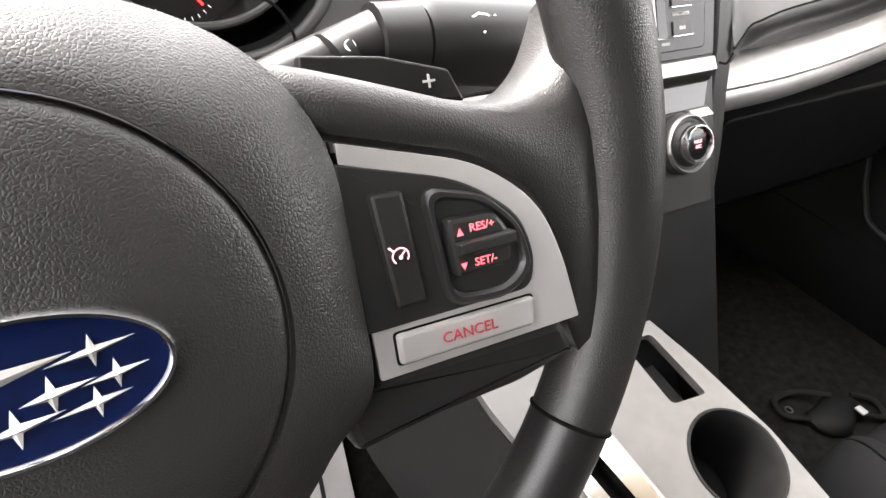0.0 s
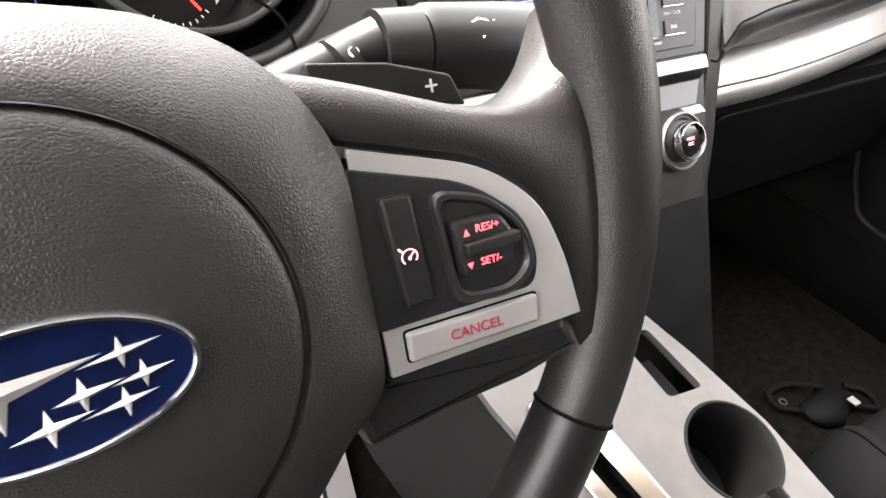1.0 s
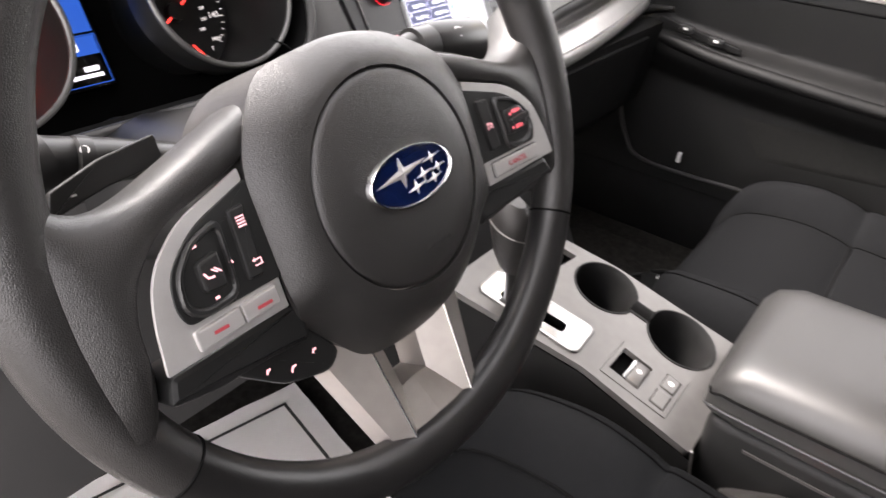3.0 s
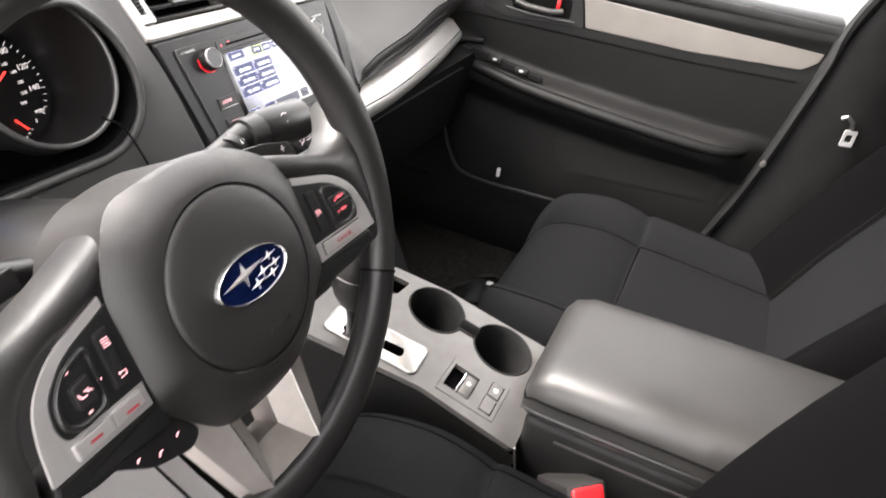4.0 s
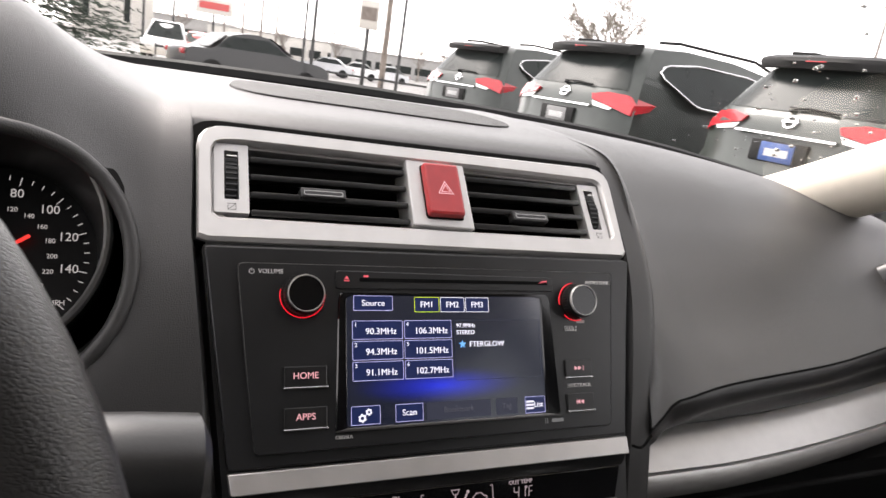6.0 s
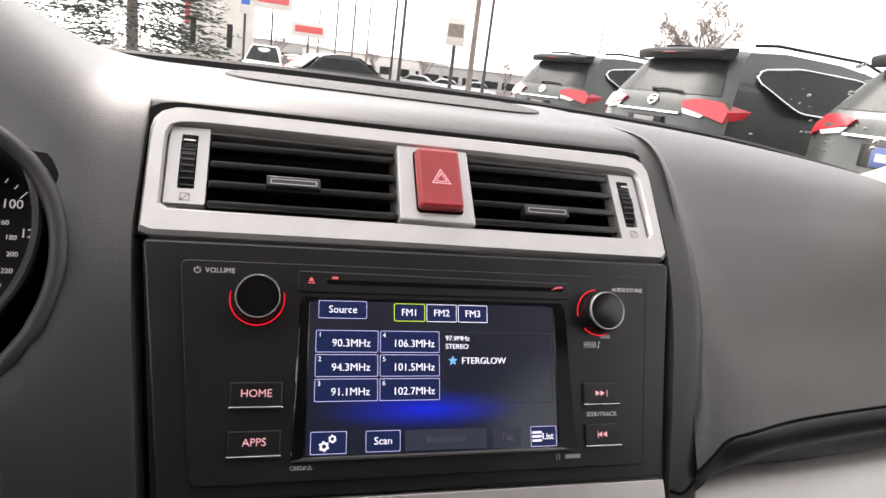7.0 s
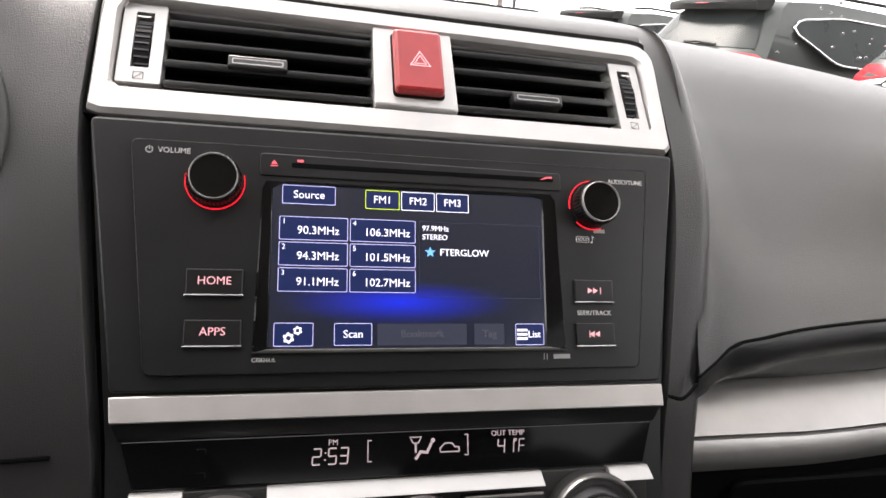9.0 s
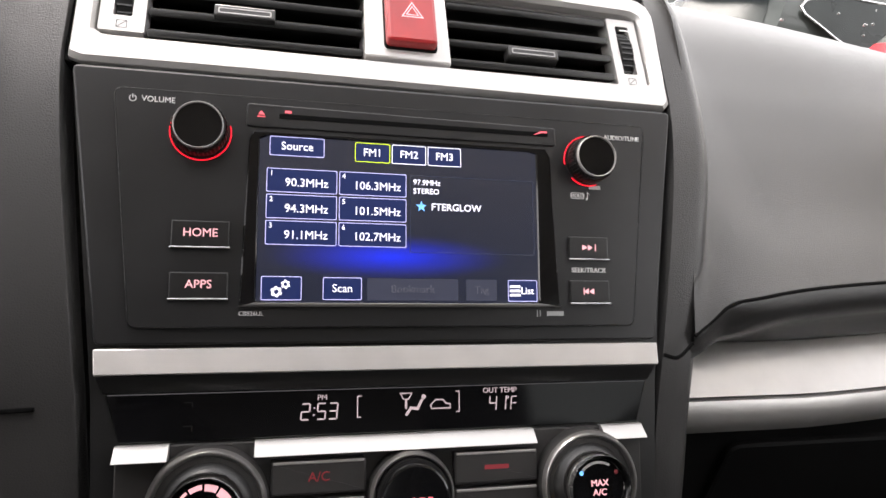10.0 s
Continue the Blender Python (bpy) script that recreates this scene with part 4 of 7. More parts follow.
flat(bm, [(0.0660, 0.0955), (0.0710, 0.0968), (0.0735, 0.0968), (0.0735, 0.0978), (0.0700, 0.0976)], 0.0036)
part("slot_symbols", bm, PINKLED, slot, smooth=False)

# ---- centre vents ----
vents = thing("centre_air_vents", VT, "pair of black air vents in a satin silver frame", "air vent")
outer = resample(rounded([(-0.151, -0.002), (0.151, -0.002), (0.154, 0.075), (-0.152, 0.077)], [0.002, 0.002, 0.016, 0.016]), 120)
inner = resample(rounded([(-0.1425, 0.0135), (0.1425, 0.0115), (0.1435, 0.062), (-0.1430, 0.067)], [0.003, 0.003, 0.008, 0.008]), 120)
bm = B()
frame_plate(bm, outer, inner, -0.022, 0.004, 0.0022)
part("frame", bm, SILVER, vents, "satin silver frame")
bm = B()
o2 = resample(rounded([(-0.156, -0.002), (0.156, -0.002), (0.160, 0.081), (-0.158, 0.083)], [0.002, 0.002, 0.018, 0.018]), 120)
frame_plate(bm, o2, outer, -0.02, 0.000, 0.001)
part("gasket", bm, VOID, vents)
# black sheet behind the vent slats stands for their shade
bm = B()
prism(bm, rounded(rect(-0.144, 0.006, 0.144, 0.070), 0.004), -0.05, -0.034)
part("duct_shade", bm, VOID, vents)
bm = B()
frame_plate(bm, inner, [(x * 0.97, 0.039 + (y - 0.039) * 0.9) for x, y in inner], -0.03, -0.002, 0.0006)
part("inner_sill", bm, DIMSILVER, vents)
for x0, x1, tx, ty in ((-0.1205, -0.0185, -0.0765, 2), (0.0270, 0.1225, 0.0735, 1)):
    for k in range(4):
        bm = B()
        z = 0.0185 + k * 0.0125
        box(bm, (x0, z - 0.0022, -0.022), (x1, z + 0.0018, 0.0005), 0.0012, 2, Matrix.Translation((0, z, 0)) @ pose(0, 0, 0, 26) @ Matrix.Translation((0, -z, 0)))
        s = part("slat", bm, SLAT, vents)
        if k == ty:
            bm = B()
            z -= 0.010 if tx < 0 else 0.004
            prism(bm, rounded(rect(tx - 0.0145, z - 0.0035, tx + 0.0145, z + 0.0035), 0.001), -0.004, 0.0035, 0.001)
            part("slider", bm, SMOOTH, s)
            bm = B()
            wire_box(bm, tx - 0.0125, z - 0.0020, tx + 0.0125, z + 0.0014, 0.0006, 0.0037)
            part("slider_edge", bm, DIMSILVER, s, smooth=False)
for x0, x1, y0, y1 in ((-0.1415, -0.1215, 0.0175, 0.0655), (0.1235, 0.1415, 0.0120, 0.0595)):
    cx = (x0 + x1) / 2
    bm = B()
    w = pierced(bm, rounded(rect(x0, y0, x1, y1), 0.001), [rounded(rect(cx - 0.0042, y0 + 0.009, cx + 0.0042, y1 - 0.005), 0.0008)], -0.010, 0.0005)
    p = part("thumbwheel_plate", bm, SILVER, vents)
    bm = B()
    cyl(bm, 0.020, -0.0036, 0.0036, seg=40)
    bmesh.ops.transform(bm, matrix=pose(cx, (y0 + y1) / 2 + 0.002, -0.018, 0, 90, 0), verts=bm.verts[:])
    t = part("thumbwheel", bm, RUBBER, p)
    bm = B()
    for j in range(9):
        a = radians(-40 + 10 * j)
        c = Vector((cx, (y0 + y1) / 2 + 0.002 + 0.0202 * math.sin(a), -0.018 + 0.0202 * math.cos(a)))
        box(bm, c - Vector((0.0034, 0.0005, 0.0006)), c + Vector((0.0034, 0.0005, 0.0004)))
    part("tread", bm, SMOOTH, t)
    bm = B()
    stroke(bm, [(cx - 0.0026, y1 - 0.010), (cx + 0.0026, y1 - 0.010)], 0.0009, 0.0030)
    part("mark", bm, WHITEP, t, smooth=False)
    bm = B()
    wire_box(bm, cx - 0.0024, y0 + 0.0018, cx + 0.0024, y0 + 0.0062, 0.0003, 0.0007, 0.0002)
    stroke(bm, [(cx - 0.002, y0 + 0.0022), (cx + 0.002, y0 + 0.0058)], 0.0003, 0.0007)
    part("symbol", bm, INK, p, smooth=False)
bm = B()
prism(bm, rounded([(-0.0182, 0.0150), (0.0268, 0.0140), (0.0262, 0.0650), (-0.0176, 0.0655)], 0.0015), -0.020, 0.0030, 0.001)
part("centre_plate", bm, SILVER, vents)
hazard = thing("hazard_switch", VT, "red hazard warning switch with a triangle", "switch")
bm = B()
prism(bm, rounded(rect(-0.0082, 0.0200, 0.0198, 0.0620), 0.0030), 0.0, 0.0040, 0.001)
part("socket", bm, VOID, hazard)
bm = B()
prism(bm, rounded(rect(-0.0074, 0.0212, 0.0190, 0.0612), 0.0028), 0.002, 0.0090, 0.002)
b = part("button", bm, REDP, hazard)
bm = B()
for r, w in ((0.0062, 0.0006), (0.0036, 0.0005)):
    pts = [(0.0062 + r * math.sin(2 * math.pi * k / 3), 0.0400 + r * math.cos(2 * math.pi * k / 3)) for k in range(4)]
    stroke(bm, pts, w, 0.0092)
part("triangle", bm, PALEPINK, b, smooth=False)

# ---- climate knobs ----
climate = thing("climate_controls", ST, "climate control row with three round knobs and buttons", "climate control")
for kx, ro, kind in ((-0.0845, 0.0250, "fan"), (0.0030, 0.0195, "mode"), (0.0900, 0.0250, "heat")):
    ky = -0.0760
    bm = B()
    cyl(bm, ro * 1.02, -0.004, 0.006, (kx, ky), ro, 48, 0.001)
    k = part("knob", bm, GREYP, climate)
    bm = B()
    ring(bm, ro * 0.99, ro * 0.86, 0.004, 0.0085, (kx, ky), 48, 0.4)
    part("outer_ring", bm, DIMSILVER, k)
    rc = ro * (0.84 if kind == "mode" else 0.60)
    bm = B()
    cyl(bm, ro * 0.84, 0.004, 0.010, (kx, ky), rc, 48)
    part("collar", bm, SMOOTH, k)
    if kind != "mode":
        bm = B()
        ring(bm, rc * 1.06, rc * 0.92, 0.010, 0.0185, (kx, ky), 48, 0.4)
        part("chrome_ring", bm, BRIGHT, k)
    bm = B()
    cyl(bm, rc * 0.94, 0.006, 0.0150, (kx, ky), rc * 0.92, 48, 0.001)
    cap = part("cap", bm, GLOSS, k)
    if kind == "mode":
        lettering("MODE", 0.0052, (kx, ky - 0.001, 0.0152), PINKLED, cap, "legend", "CENTER")
    elif kind == "fan":
        bm = B()
        for j in range(4):
            ring(bm, rc * 0.80, rc * (0.72 - 0.05 * j), 0.0150, 0.0153, (kx, ky), 8, 0.1, 155 - 32 * j, 128 - 32 * j)
        part("fan_marks", bm, PALEPINK, cap, smooth=False)
    else:
        bm = B()
        ring(bm, rc * 0.80, rc * 0.72, 0.0150, 0.0153, (kx, ky), 12, 0.1, 135, 60)
        part("heat_arc", bm, WHITEP, cap, smooth=False)
        lettering("MAX\nA/C", 0.0042, (kx + 0.0005, ky - 0.0002, 0.0152), PALEPINK, cap, "legend", "CENTER")
        bm = B()
        flat(bm, circle(kx - rc * 0.58, ky + rc * 0.46, 0.0011, 12), 0.0153)
        part("cold_dot", bm, UISTAR, cap, smooth=False)
        bm = B()
        flat(bm, circle(kx + rc * 0.6, ky + rc * 0.44, 0.0011, 12), 0.0153)
        part("hot_dot", bm, DARKRED, cap, smooth=False)
for x0, x1, words in ((-0.0590, -0.0175, "A/C"), (0.0235, 0.0645, "")):
    for y0, y1 in ((-0.0735, -0.0590), (-0.0900, -0.0755)):
        bm = B()
        prism(bm, rounded(rect(x0, y0, x1, y1), 0.0012), -0.003, 0.0030, 0.0010)
        k = part("button", bm, GREYP, climate)
        bm = B()
        prism(bm, rect(x0 + 0.001, y1 - 0.0014, x1 - 0.001, y1 - 0.0002), 0.001, 0.0034, 0.0003)
        part("button_edge", bm, SILVER, k)
        if words and y0 > -0.08:
            lettering(words, 0.0058, ((x0 + x1) / 2, (y0 + y1) / 2, 0.0032), DARKRED, k, "legend", "CENTER")
        else:
            bm = B()
            flat(bm, rect((x0 + x1) / 2 - 0.006, (y0 + y1) / 2 - 0.001, (x0 + x1) / 2 + 0.006, (y0 + y1) / 2 + 0.001), 0.0032)
            part("print_bar", bm, DARKRED, k, smooth=False)

# ---- centre console ----
CO = pose(0, 0.40, 0.585, math.degrees(math.atan(0.30)), 0, 0)
console = thing("centre_console", CO, "centre console with satin grey panel and two cup holders", "console", kind="structure")


def cl(x, y):
    return (x, (y - 0.40) / 0.958)


panel = rounded([cl(-0.134, 0.520), cl(0.034, 0.520), cl(0.060, 0.446), cl(0.0785, 0.375), cl(0.083, 0.320), cl(0.094, 0.205), cl(-0.095, 0.205), cl(-0.096, 0.330), cl(-0.128, 0.470)], 0.006)
CUP_A, CUP_B = (0.040, (0.272 - 0.40) / 0.958, 0.0425), (0.033, (0.370 - 0.40) / 0.958, 0.0405)


def cups_edge(inset):
    """Outline of the two cup holders with the slot that joins them."""
    along = math.atan2(CUP_B[1] - CUP_A[1], CUP_B[0] - CUP_A[0])
    pts = []
    for (cx, cy, r), a0 in ((CUP_A, along), (CUP_B, along + math.pi)):
        r -= inset
        half = math.asin((0.0115 - inset) / r)
        pts += [(cx + r * math.cos(a), cy + r * math.sin(a)) for a in np.linspace(a0 + half, a0 + 2 * math.pi - half, 34)]
    return pts


cups = [cups_edge(0.0)]
tray = rounded([cl(0.012, 0.424), cl(0.047, 0.420), cl(0.036, 0.480), cl(0.006, 0.480)], 0.005)
gate = rounded([(-0.0880, -0.0580), (-0.0410, -0.0550), (-0.0615, 0.0675), (-0.1050, 0.0645)], 0.008)
brake = rounded([cl(-0.080, 0.240), cl(-0.014, 0.240), cl(-0.022, 0.316), cl(-0.084, 0.316)], 0.002)
bm = B()
pierced(bm, panel, [*cups, tray, gate, brake], -0.008, 0.0)
part("top_panel", bm, CONSOLE, console, "satin grey console panel")
for cx, cy, r in ((0.033, (0.370 - 0.40) / 0.958, 0.0405), (0.040, (0.272 - 0.40) / 0.958, 0.0425)):
    bm = B()
    skin(bm, [[Vector((x, y, z)) for x, y in circle(cx, cy, rr)] for rr, z in ((r - 0.003, -0.014), (r - 0.005, -0.075))], caps=False)
    flat(bm, circle(cx, cy, r - 0.005), -0.075)
    part("cup_holder", bm, RUBBER, console, "black round cup holder")
bm = B()
skin(bm, [[Vector((x, y, z)) for x, y in cups_edge(k)] for k, z in ((-0.001, 0.0), (-0.0002, 0.0014), (0.0014, 0.0012), (0.003, -0.003), (0.003, -0.016))], caps=False)
part("cup_lip", bm, RUBBER, console)
bm = B()
box(bm, (0.024, -0.096, -0.03), (0.049, -0.067, -0.0125), 0.002)
part("cup_bridge", bm, RUBBER, console)
bm = B()
prism(bm, rounded([cl(0.008, 0.420), cl(0.05, 0.416), cl(0.04, 0.484), cl(0.002, 0.484)], 0.005), -0.05, -0.030)
part("tray", bm, RUBBER, console)
# body below the panel
bm = B()
secs = []
for y, xl, xr in ((0.56, -0.137, 0.036), (0.470, -0.128, 0.062), (0.385, -0.110, 0.0775), (0.330, -0.097, 0.083), (0.203, -0.095, 0.094), (0.196, -0.094, 0.093)):
    b0 = (y - 0.40) / 0.958
    secs.append([Vector(p) for p in [(xl - 0.02, b0 + 0.08, -0.28), (xl - 0.004, b0, -0.055), (xl, b0, -0.009), (xr, b0, -0.009), (xr + 0.006, b0, -0.055), (xr + 0.02, b0 + 0.08, -0.28)]])
skin(bm, secs)
bmesh.ops.delete(bm, geom=[f for f in bm.faces if abs(f.calc_center_median().z + 0.009) < 0.001], context="FACES")
part("body", bm, BLACKP, console)
# black sheet below the console openings, shade put in as colour
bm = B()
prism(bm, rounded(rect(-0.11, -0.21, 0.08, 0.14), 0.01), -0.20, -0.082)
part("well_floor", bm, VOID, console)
# shifter
shifter = thing("gear_shifter", CO, "black gear shifter in a bright silver gate", "gear shifter")
bm = B()
slotp = rounded([(-0.0775, -0.034), (-0.0620, -0.032), (-0.078, 0.046), (-0.094, 0.044)], 0.006)
gate_o = rounded([(-0.0885, -0.0585), (-0.0405, -0.0555), (-0.0610, 0.0680), (-0.1055, 0.0650)], 0.008)
pierced(bm, gate_o, [slotp], -0.006, 0.0022)
part("gate_plate", bm, BRIGHT, shifter, "bright silver gate plate")
bm = B()
tube(bm, [(x, y, 0.0022) for x, y in gate_o], 0.0012, 6, True)
part("gate_edge", bm, DIMSILVER, shifter)
bm = B()
prism(bm, rounded([(-0.085, -0.05), (-0.05, -0.05), (-0.068, 0.055), (-0.10, 0.055)], 0.004), -0.03, -0.016)
part("gate_floor", bm, VOID, shifter)
bm = B()
tube(bm, [(-0.084, 0.026, -0.02), (-0.090, 0.040, 0.03), (-0.095, 0.050, 0.06)], 0.008, 12)
part("stem", bm, SMOOTH, shifter)
bm = B()
secs = []
for z, w, d in ((0.045, 0.011, 0.013), (0.06, 0.017, 0.020), (0.085, 0.020, 0.025), (0.105, 0.020, 0.027), (0.120, 0.017, 0.024), (0.128, 0.009, 0.014)):
    secs.append([Vector((-0.088 - 0.13 * z + w * math.cos(a), 0.034 + 0.29 * z + d * math.sin(a), z)) for a in np.linspace(0, 2 * math.pi, 20, endpoint=False)])
skin(bm, secs)
part("knob", bm, LEATHER, shifter)
bm = B()
tube(bm, [(-0.1007 + 0.0205 * math.cos(a), 0.0624 + 0.027 * math.sin(a), 0.098) for a in np.linspace(0, 2 * math.pi, 28, endpoint=False)], 0.0008, 6, True)
part("knob_seam", bm, DIMSILVER, shifter)
# parking brake switches
pb = thing("parking_brake_switch", CO, "grey electric parking brake switch panel", "switch")
bm = B()
pierced(bm, rounded([cl(-0.0795, 0.2405), cl(-0.0145, 0.2405), cl(-0.0225, 0.3155), cl(-0.0835, 0.3155)], 0.002), [rect(-0.072, -0.1290, -0.032, -0.0930), rect(-0.0745, -0.1615, -0.0510, -0.1440), rect(-0.0470, -0.1615, -0.0225, -0.1440)], -0.006, 0.0010)
part("plate", bm, CONSOLE, pb)
bm = B()
prism(bm, rect(-0.076, -0.164, -0.020, -0.09), -0.03, -0.014)
part("pocket", bm, VOID, pb)
bm = B()
box(bm, (-0.071, -0.1285, -0.012), (-0.038, -0.1130, 0.004), 0.002)
k = part("lever", bm, CONSOLE, pb)
bm = B()
box(bm, (-0.071, -0.1128, -0.008), (-0.038, -0.1092, 0.0045), 0.001)
part("lever_edge", bm, BRIGHT, k)
bm = B()
flat(bm, circle(-0.052, -0.120, 0.003, 14), 0.0043)
part("lamp", bm, WHITEP, k, smooth=False)
for x0 in (-0.0735, -0.0460):
    bm = B()
    prism(bm, rounded(rect(x0, -0.1605, x0 + 0.0220, -0.1450), 0.002), -0.008, 0.0026, 0.0010)
    k = part("button", bm, CONSOLE, pb)
bm = B()
flat(bm, circle(-0.0350, -0.1527, 0.0034, 16), 0.0029)
part("symbol", bm, WHITEP, k, smooth=False)

# ---- armrest ----
armrest = thing("armrest", None, "grey vinyl centre armrest with stitched edge", "armrest")
bm = B()
secs = []
for y, zt, k in ((0.216, 0.585, 0.80), (0.213, 0.605, 0.90), (0.203, 0.622, 0.96), (0.18, 0.632, 1.0), (0.05, 0.637, 1.0), (-0.15, 0.640, 1.0), (-0.30, 0.640, 1.0), (-0.32, 0.62, 0.96)):
    c, h = 0.026, 0.104 * k
    secs.append([Vector((c + x * h, y, 0.570 + (zt - 0.570) * q)) for x, q in [(-1.0, 0.0)] + [(-math.copysign(abs(math.cos(q)) ** 0.42, math.cos(q)), max(0.0, math.sin(q)) ** 0.55) for q in np.linspace(0.06, math.pi - 0.06, 23)] + [(1.0, 0.0)]])
skin(bm, secs)
part("lid", bm, ARM, armrest, "grey grained vinyl lid")
for s in (-1, 1):
    bm = B()
    tube(bm, [(0.026 + s * 0.100, 0.212, 0.577), (0.026 + s * 0.1055, 0.19, 0.580), (0.026 + s * 0.107, 0.10, 0.582), (0.026 + s * 0.107, -0.30, 0.584)], 0.0016, 6)
    part("piping", bm, SMOOTH, armrest)
bm = B()
tube(bm, spline([(-0.0795, -0.29, 0.602), (-0.0795, 0.05, 0.600), (-0.0790, 0.165, 0.597), (-0.0745, 0.198, 0.594), (-0.0640, 0.2125, 0.590), (0.026, 0.2150, 0.588), (0.1160, 0.2125, 0.590), (0.1265, 0.198, 0.594), (0.1310, 0.165, 0.597), (0.1315, -0.29, 0.602)], 80), 0.0013, 6)
part("stitched_seam", bm, VOID, armrest)
bm = B()
box(bm, (-0.078, -0.32, 0.30), (0.130, 0.205, 0.568), 0.012, 3)
part("box", bm, BLACKP, armrest)
bm = B()
box(bm, (-0.0795, -0.20, 0.545), (-0.0775, 0.165, 0.548))
part("trim_line", bm, GREYP, armrest)
bm = B()
tube(bm, [(-0.095, 0.204, 0.53), (-0.093, 0.197, 0.49), (-0.092, 0.190, 0.46), (-0.092, 0.12, 0.45)], 0.0016, 6)
part("side_seam", bm, DIMSILVER, armrest)

# ---- seat belt buckle ----
bk = thing("seat_belt_buckle", pose(-0.103, 0.126, 0.516, 48, 0, -48), "seat belt buckle with red release button", "seat belt buckle")
bm = B()
box(bm, (-0.0235, -0.012, -0.05), (0.0235, 0.012, 0.030), 0.004)
part("housing", bm, GREYP, bk)
bm = B()
box(bm, (-0.0195, -0.0125, 0.016), (0.0195, 0.0085, 0.0335), 0.004, 3)
part("release_button", bm, BUCKLE, bk, "glossy red button")
bm = B()
box(bm, (-0.010, -0.005, -0.16), (0.010, 0.005, -0.05), 0.002)
part("strap", bm, RUBBER, bk)


# ---- seats ----
def soft_skin(bm, secs, across=56, along=34):
    """A closed cushion through coarse cross sections, rounded both ways."""
    fine = [spline(sec, across) for sec in secs]
    cols = [spline([f[k] for f in fine], along) for k in range(across)]
    skin(bm, [[c[j] for c in cols] for j in range(along)])
    return bm


def seat(name, cx, label, fore, back, lean, lift):
    e = thing(name, pose(cx, 0, 0), label, "car seat", "front seats")
    wing = [(-0.98, 0.10), (-1.01, 0.55), (-0.99, 0.86), (-0.93, 1.05), (-0.83, 1.14), (-0.72, 1.10), (-0.62, 0.985), (-0.585, 0.935), (-0.55, 0.94)]
    rim = wing + [(-0.3, 0.955), (0, 0.957), (0.3, 0.955)] + [(-x, q) for x, q in reversed(wing)]
    rows = [(0.424, 0.405, 0.125), (0.422, 0.438, 0.160), (0.413, 0.468, 0.193), (0.394, 0.492, 0.218), (0.36, 0.505, 0.238), (0.29, 0.512, 0.248), (0.235, 0.504, 0.25), (0.212, 0.497, 0.25), (0.19, 0.500, 0.25), (0.05, 0.488, 0.25), (-0.12, 0.475, 0.24)]
    bm = B()
    soft_skin(bm, [[Vector((x * hw, y + fore, lift + 0.30 + (zt - 0.30) * h)) for x, h in rim] for y, zt, hw in rows])
    c = part("cushion", bm, CLOTH, e)
    for s in (-1, 1):
        bm = B()
        tube(bm, spline([(s * 0.587 * h, y + fore, lift + 0.3008 + (z - 0.30) * 0.936) for y, z, h in rows[2:]], 30), 0.0013, 6)
        part("seam", bm, VOID, c)
        bm = B()
        tube(bm, spline([(s * 0.83 * h, y + fore, lift + 0.3004 + (z - 0.30) * 1.14) for y, z, h in rows[2:]], 30), 0.0011, 6)
        part("piping", bm, BOLSTER, c)
    bm = B()
    tube(bm, [(x * 0.25, 0.212 + fore, lift + 0.30 + 0.197 * 0.953 + 0.0012) for x in np.linspace(-0.56, 0.56, 9)], 0.0014, 6)
    part("seam", bm, VOID, c)
    prof = [(-0.98, -0.10), (-1.04, -0.02), (-1.03, 0.055), (-0.96, 0.104), (-0.86, 0.116), (-0.76, 0.098), (-0.64, 0.056), (-0.60, 0.045), (-0.55, 0.048), (-0.28, 0.044), (0, 0.043)]
    prof = prof + [(-x, d) for x, d in reversed(prof[:-1])]
    rows = [(0.40, -0.030, 0.185), (0.44, -0.034, 0.215), (0.50, -0.04, 0.24), (0.60, -0.055, 0.255), (0.75, -0.09, 0.262), (0.90, -0.135, 0.252), (0.99, -0.165, 0.228), (1.05, -0.19, 0.195), (1.09, -0.225, 0.15), (1.10, -0.26, 0.10)]
    bm = B()
    soft_skin(bm, [[Vector((x * hw, yf - 0.10 + d * min(1.0, 0.45 + hw * 2.3) + back - lean * (z - 0.5), z)) for x, d in prof] for z, yf, hw in rows], 60, 30)
    b = part("backrest", bm, BOLSTER, e)
    bm = B()
    sheet = [[Vector((x * hw, yf - 0.10 + 0.0465 + 0.004 * (1 - (x / 0.58) ** 2) + back - lean * (z - 0.5), z)) for x in np.linspace(-0.57, 0.57, 15)] for z, yf, hw in rows[1:7]]
    skin(bm, [[spline([r[k] for r in sheet], 24)[j] for k in range(15)] for j in range(24)], closed=False, caps=False)
    part("centre_panel", bm, CLOTH, b, "grey woven centre panel")
    for s in (-1, 1):
        bm = B()
        tube(bm, spline([(s * 0.595 * h, yf - 0.0535 + back - lean * (z - 0.5), z) for z, yf, h in rows[1:8]], 26), 0.0016, 6)
        part("seam", bm, VOID, b)
        bm = B()
        tube(bm, spline([(s * 0.90 * h, yf + 0.0135 + back - lean * (z - 0.5), z) for z, yf, h in rows[1:8]], 26), 0.0013, 6)
        part("piping", bm, VOID, b)
    bm = B()
    tube(bm, [(x, -0.062 - 0.055 + 0.0035 + back - lean * 0.13 - 0.0012, 0.63) for x in np.linspace(-0.145, 0.145, 9)], 0.0014, 6)
    part("seam", bm, VOID, b)
    bm = B()
    box(bm, (-0.12, -0.36 + back - lean * 0.65, 1.10), (0.12, -0.26 + back - lean * 0.65, 1.28), 0.035, 4)
    part("headrest", bm, BOLSTER, e)
    bm = B()
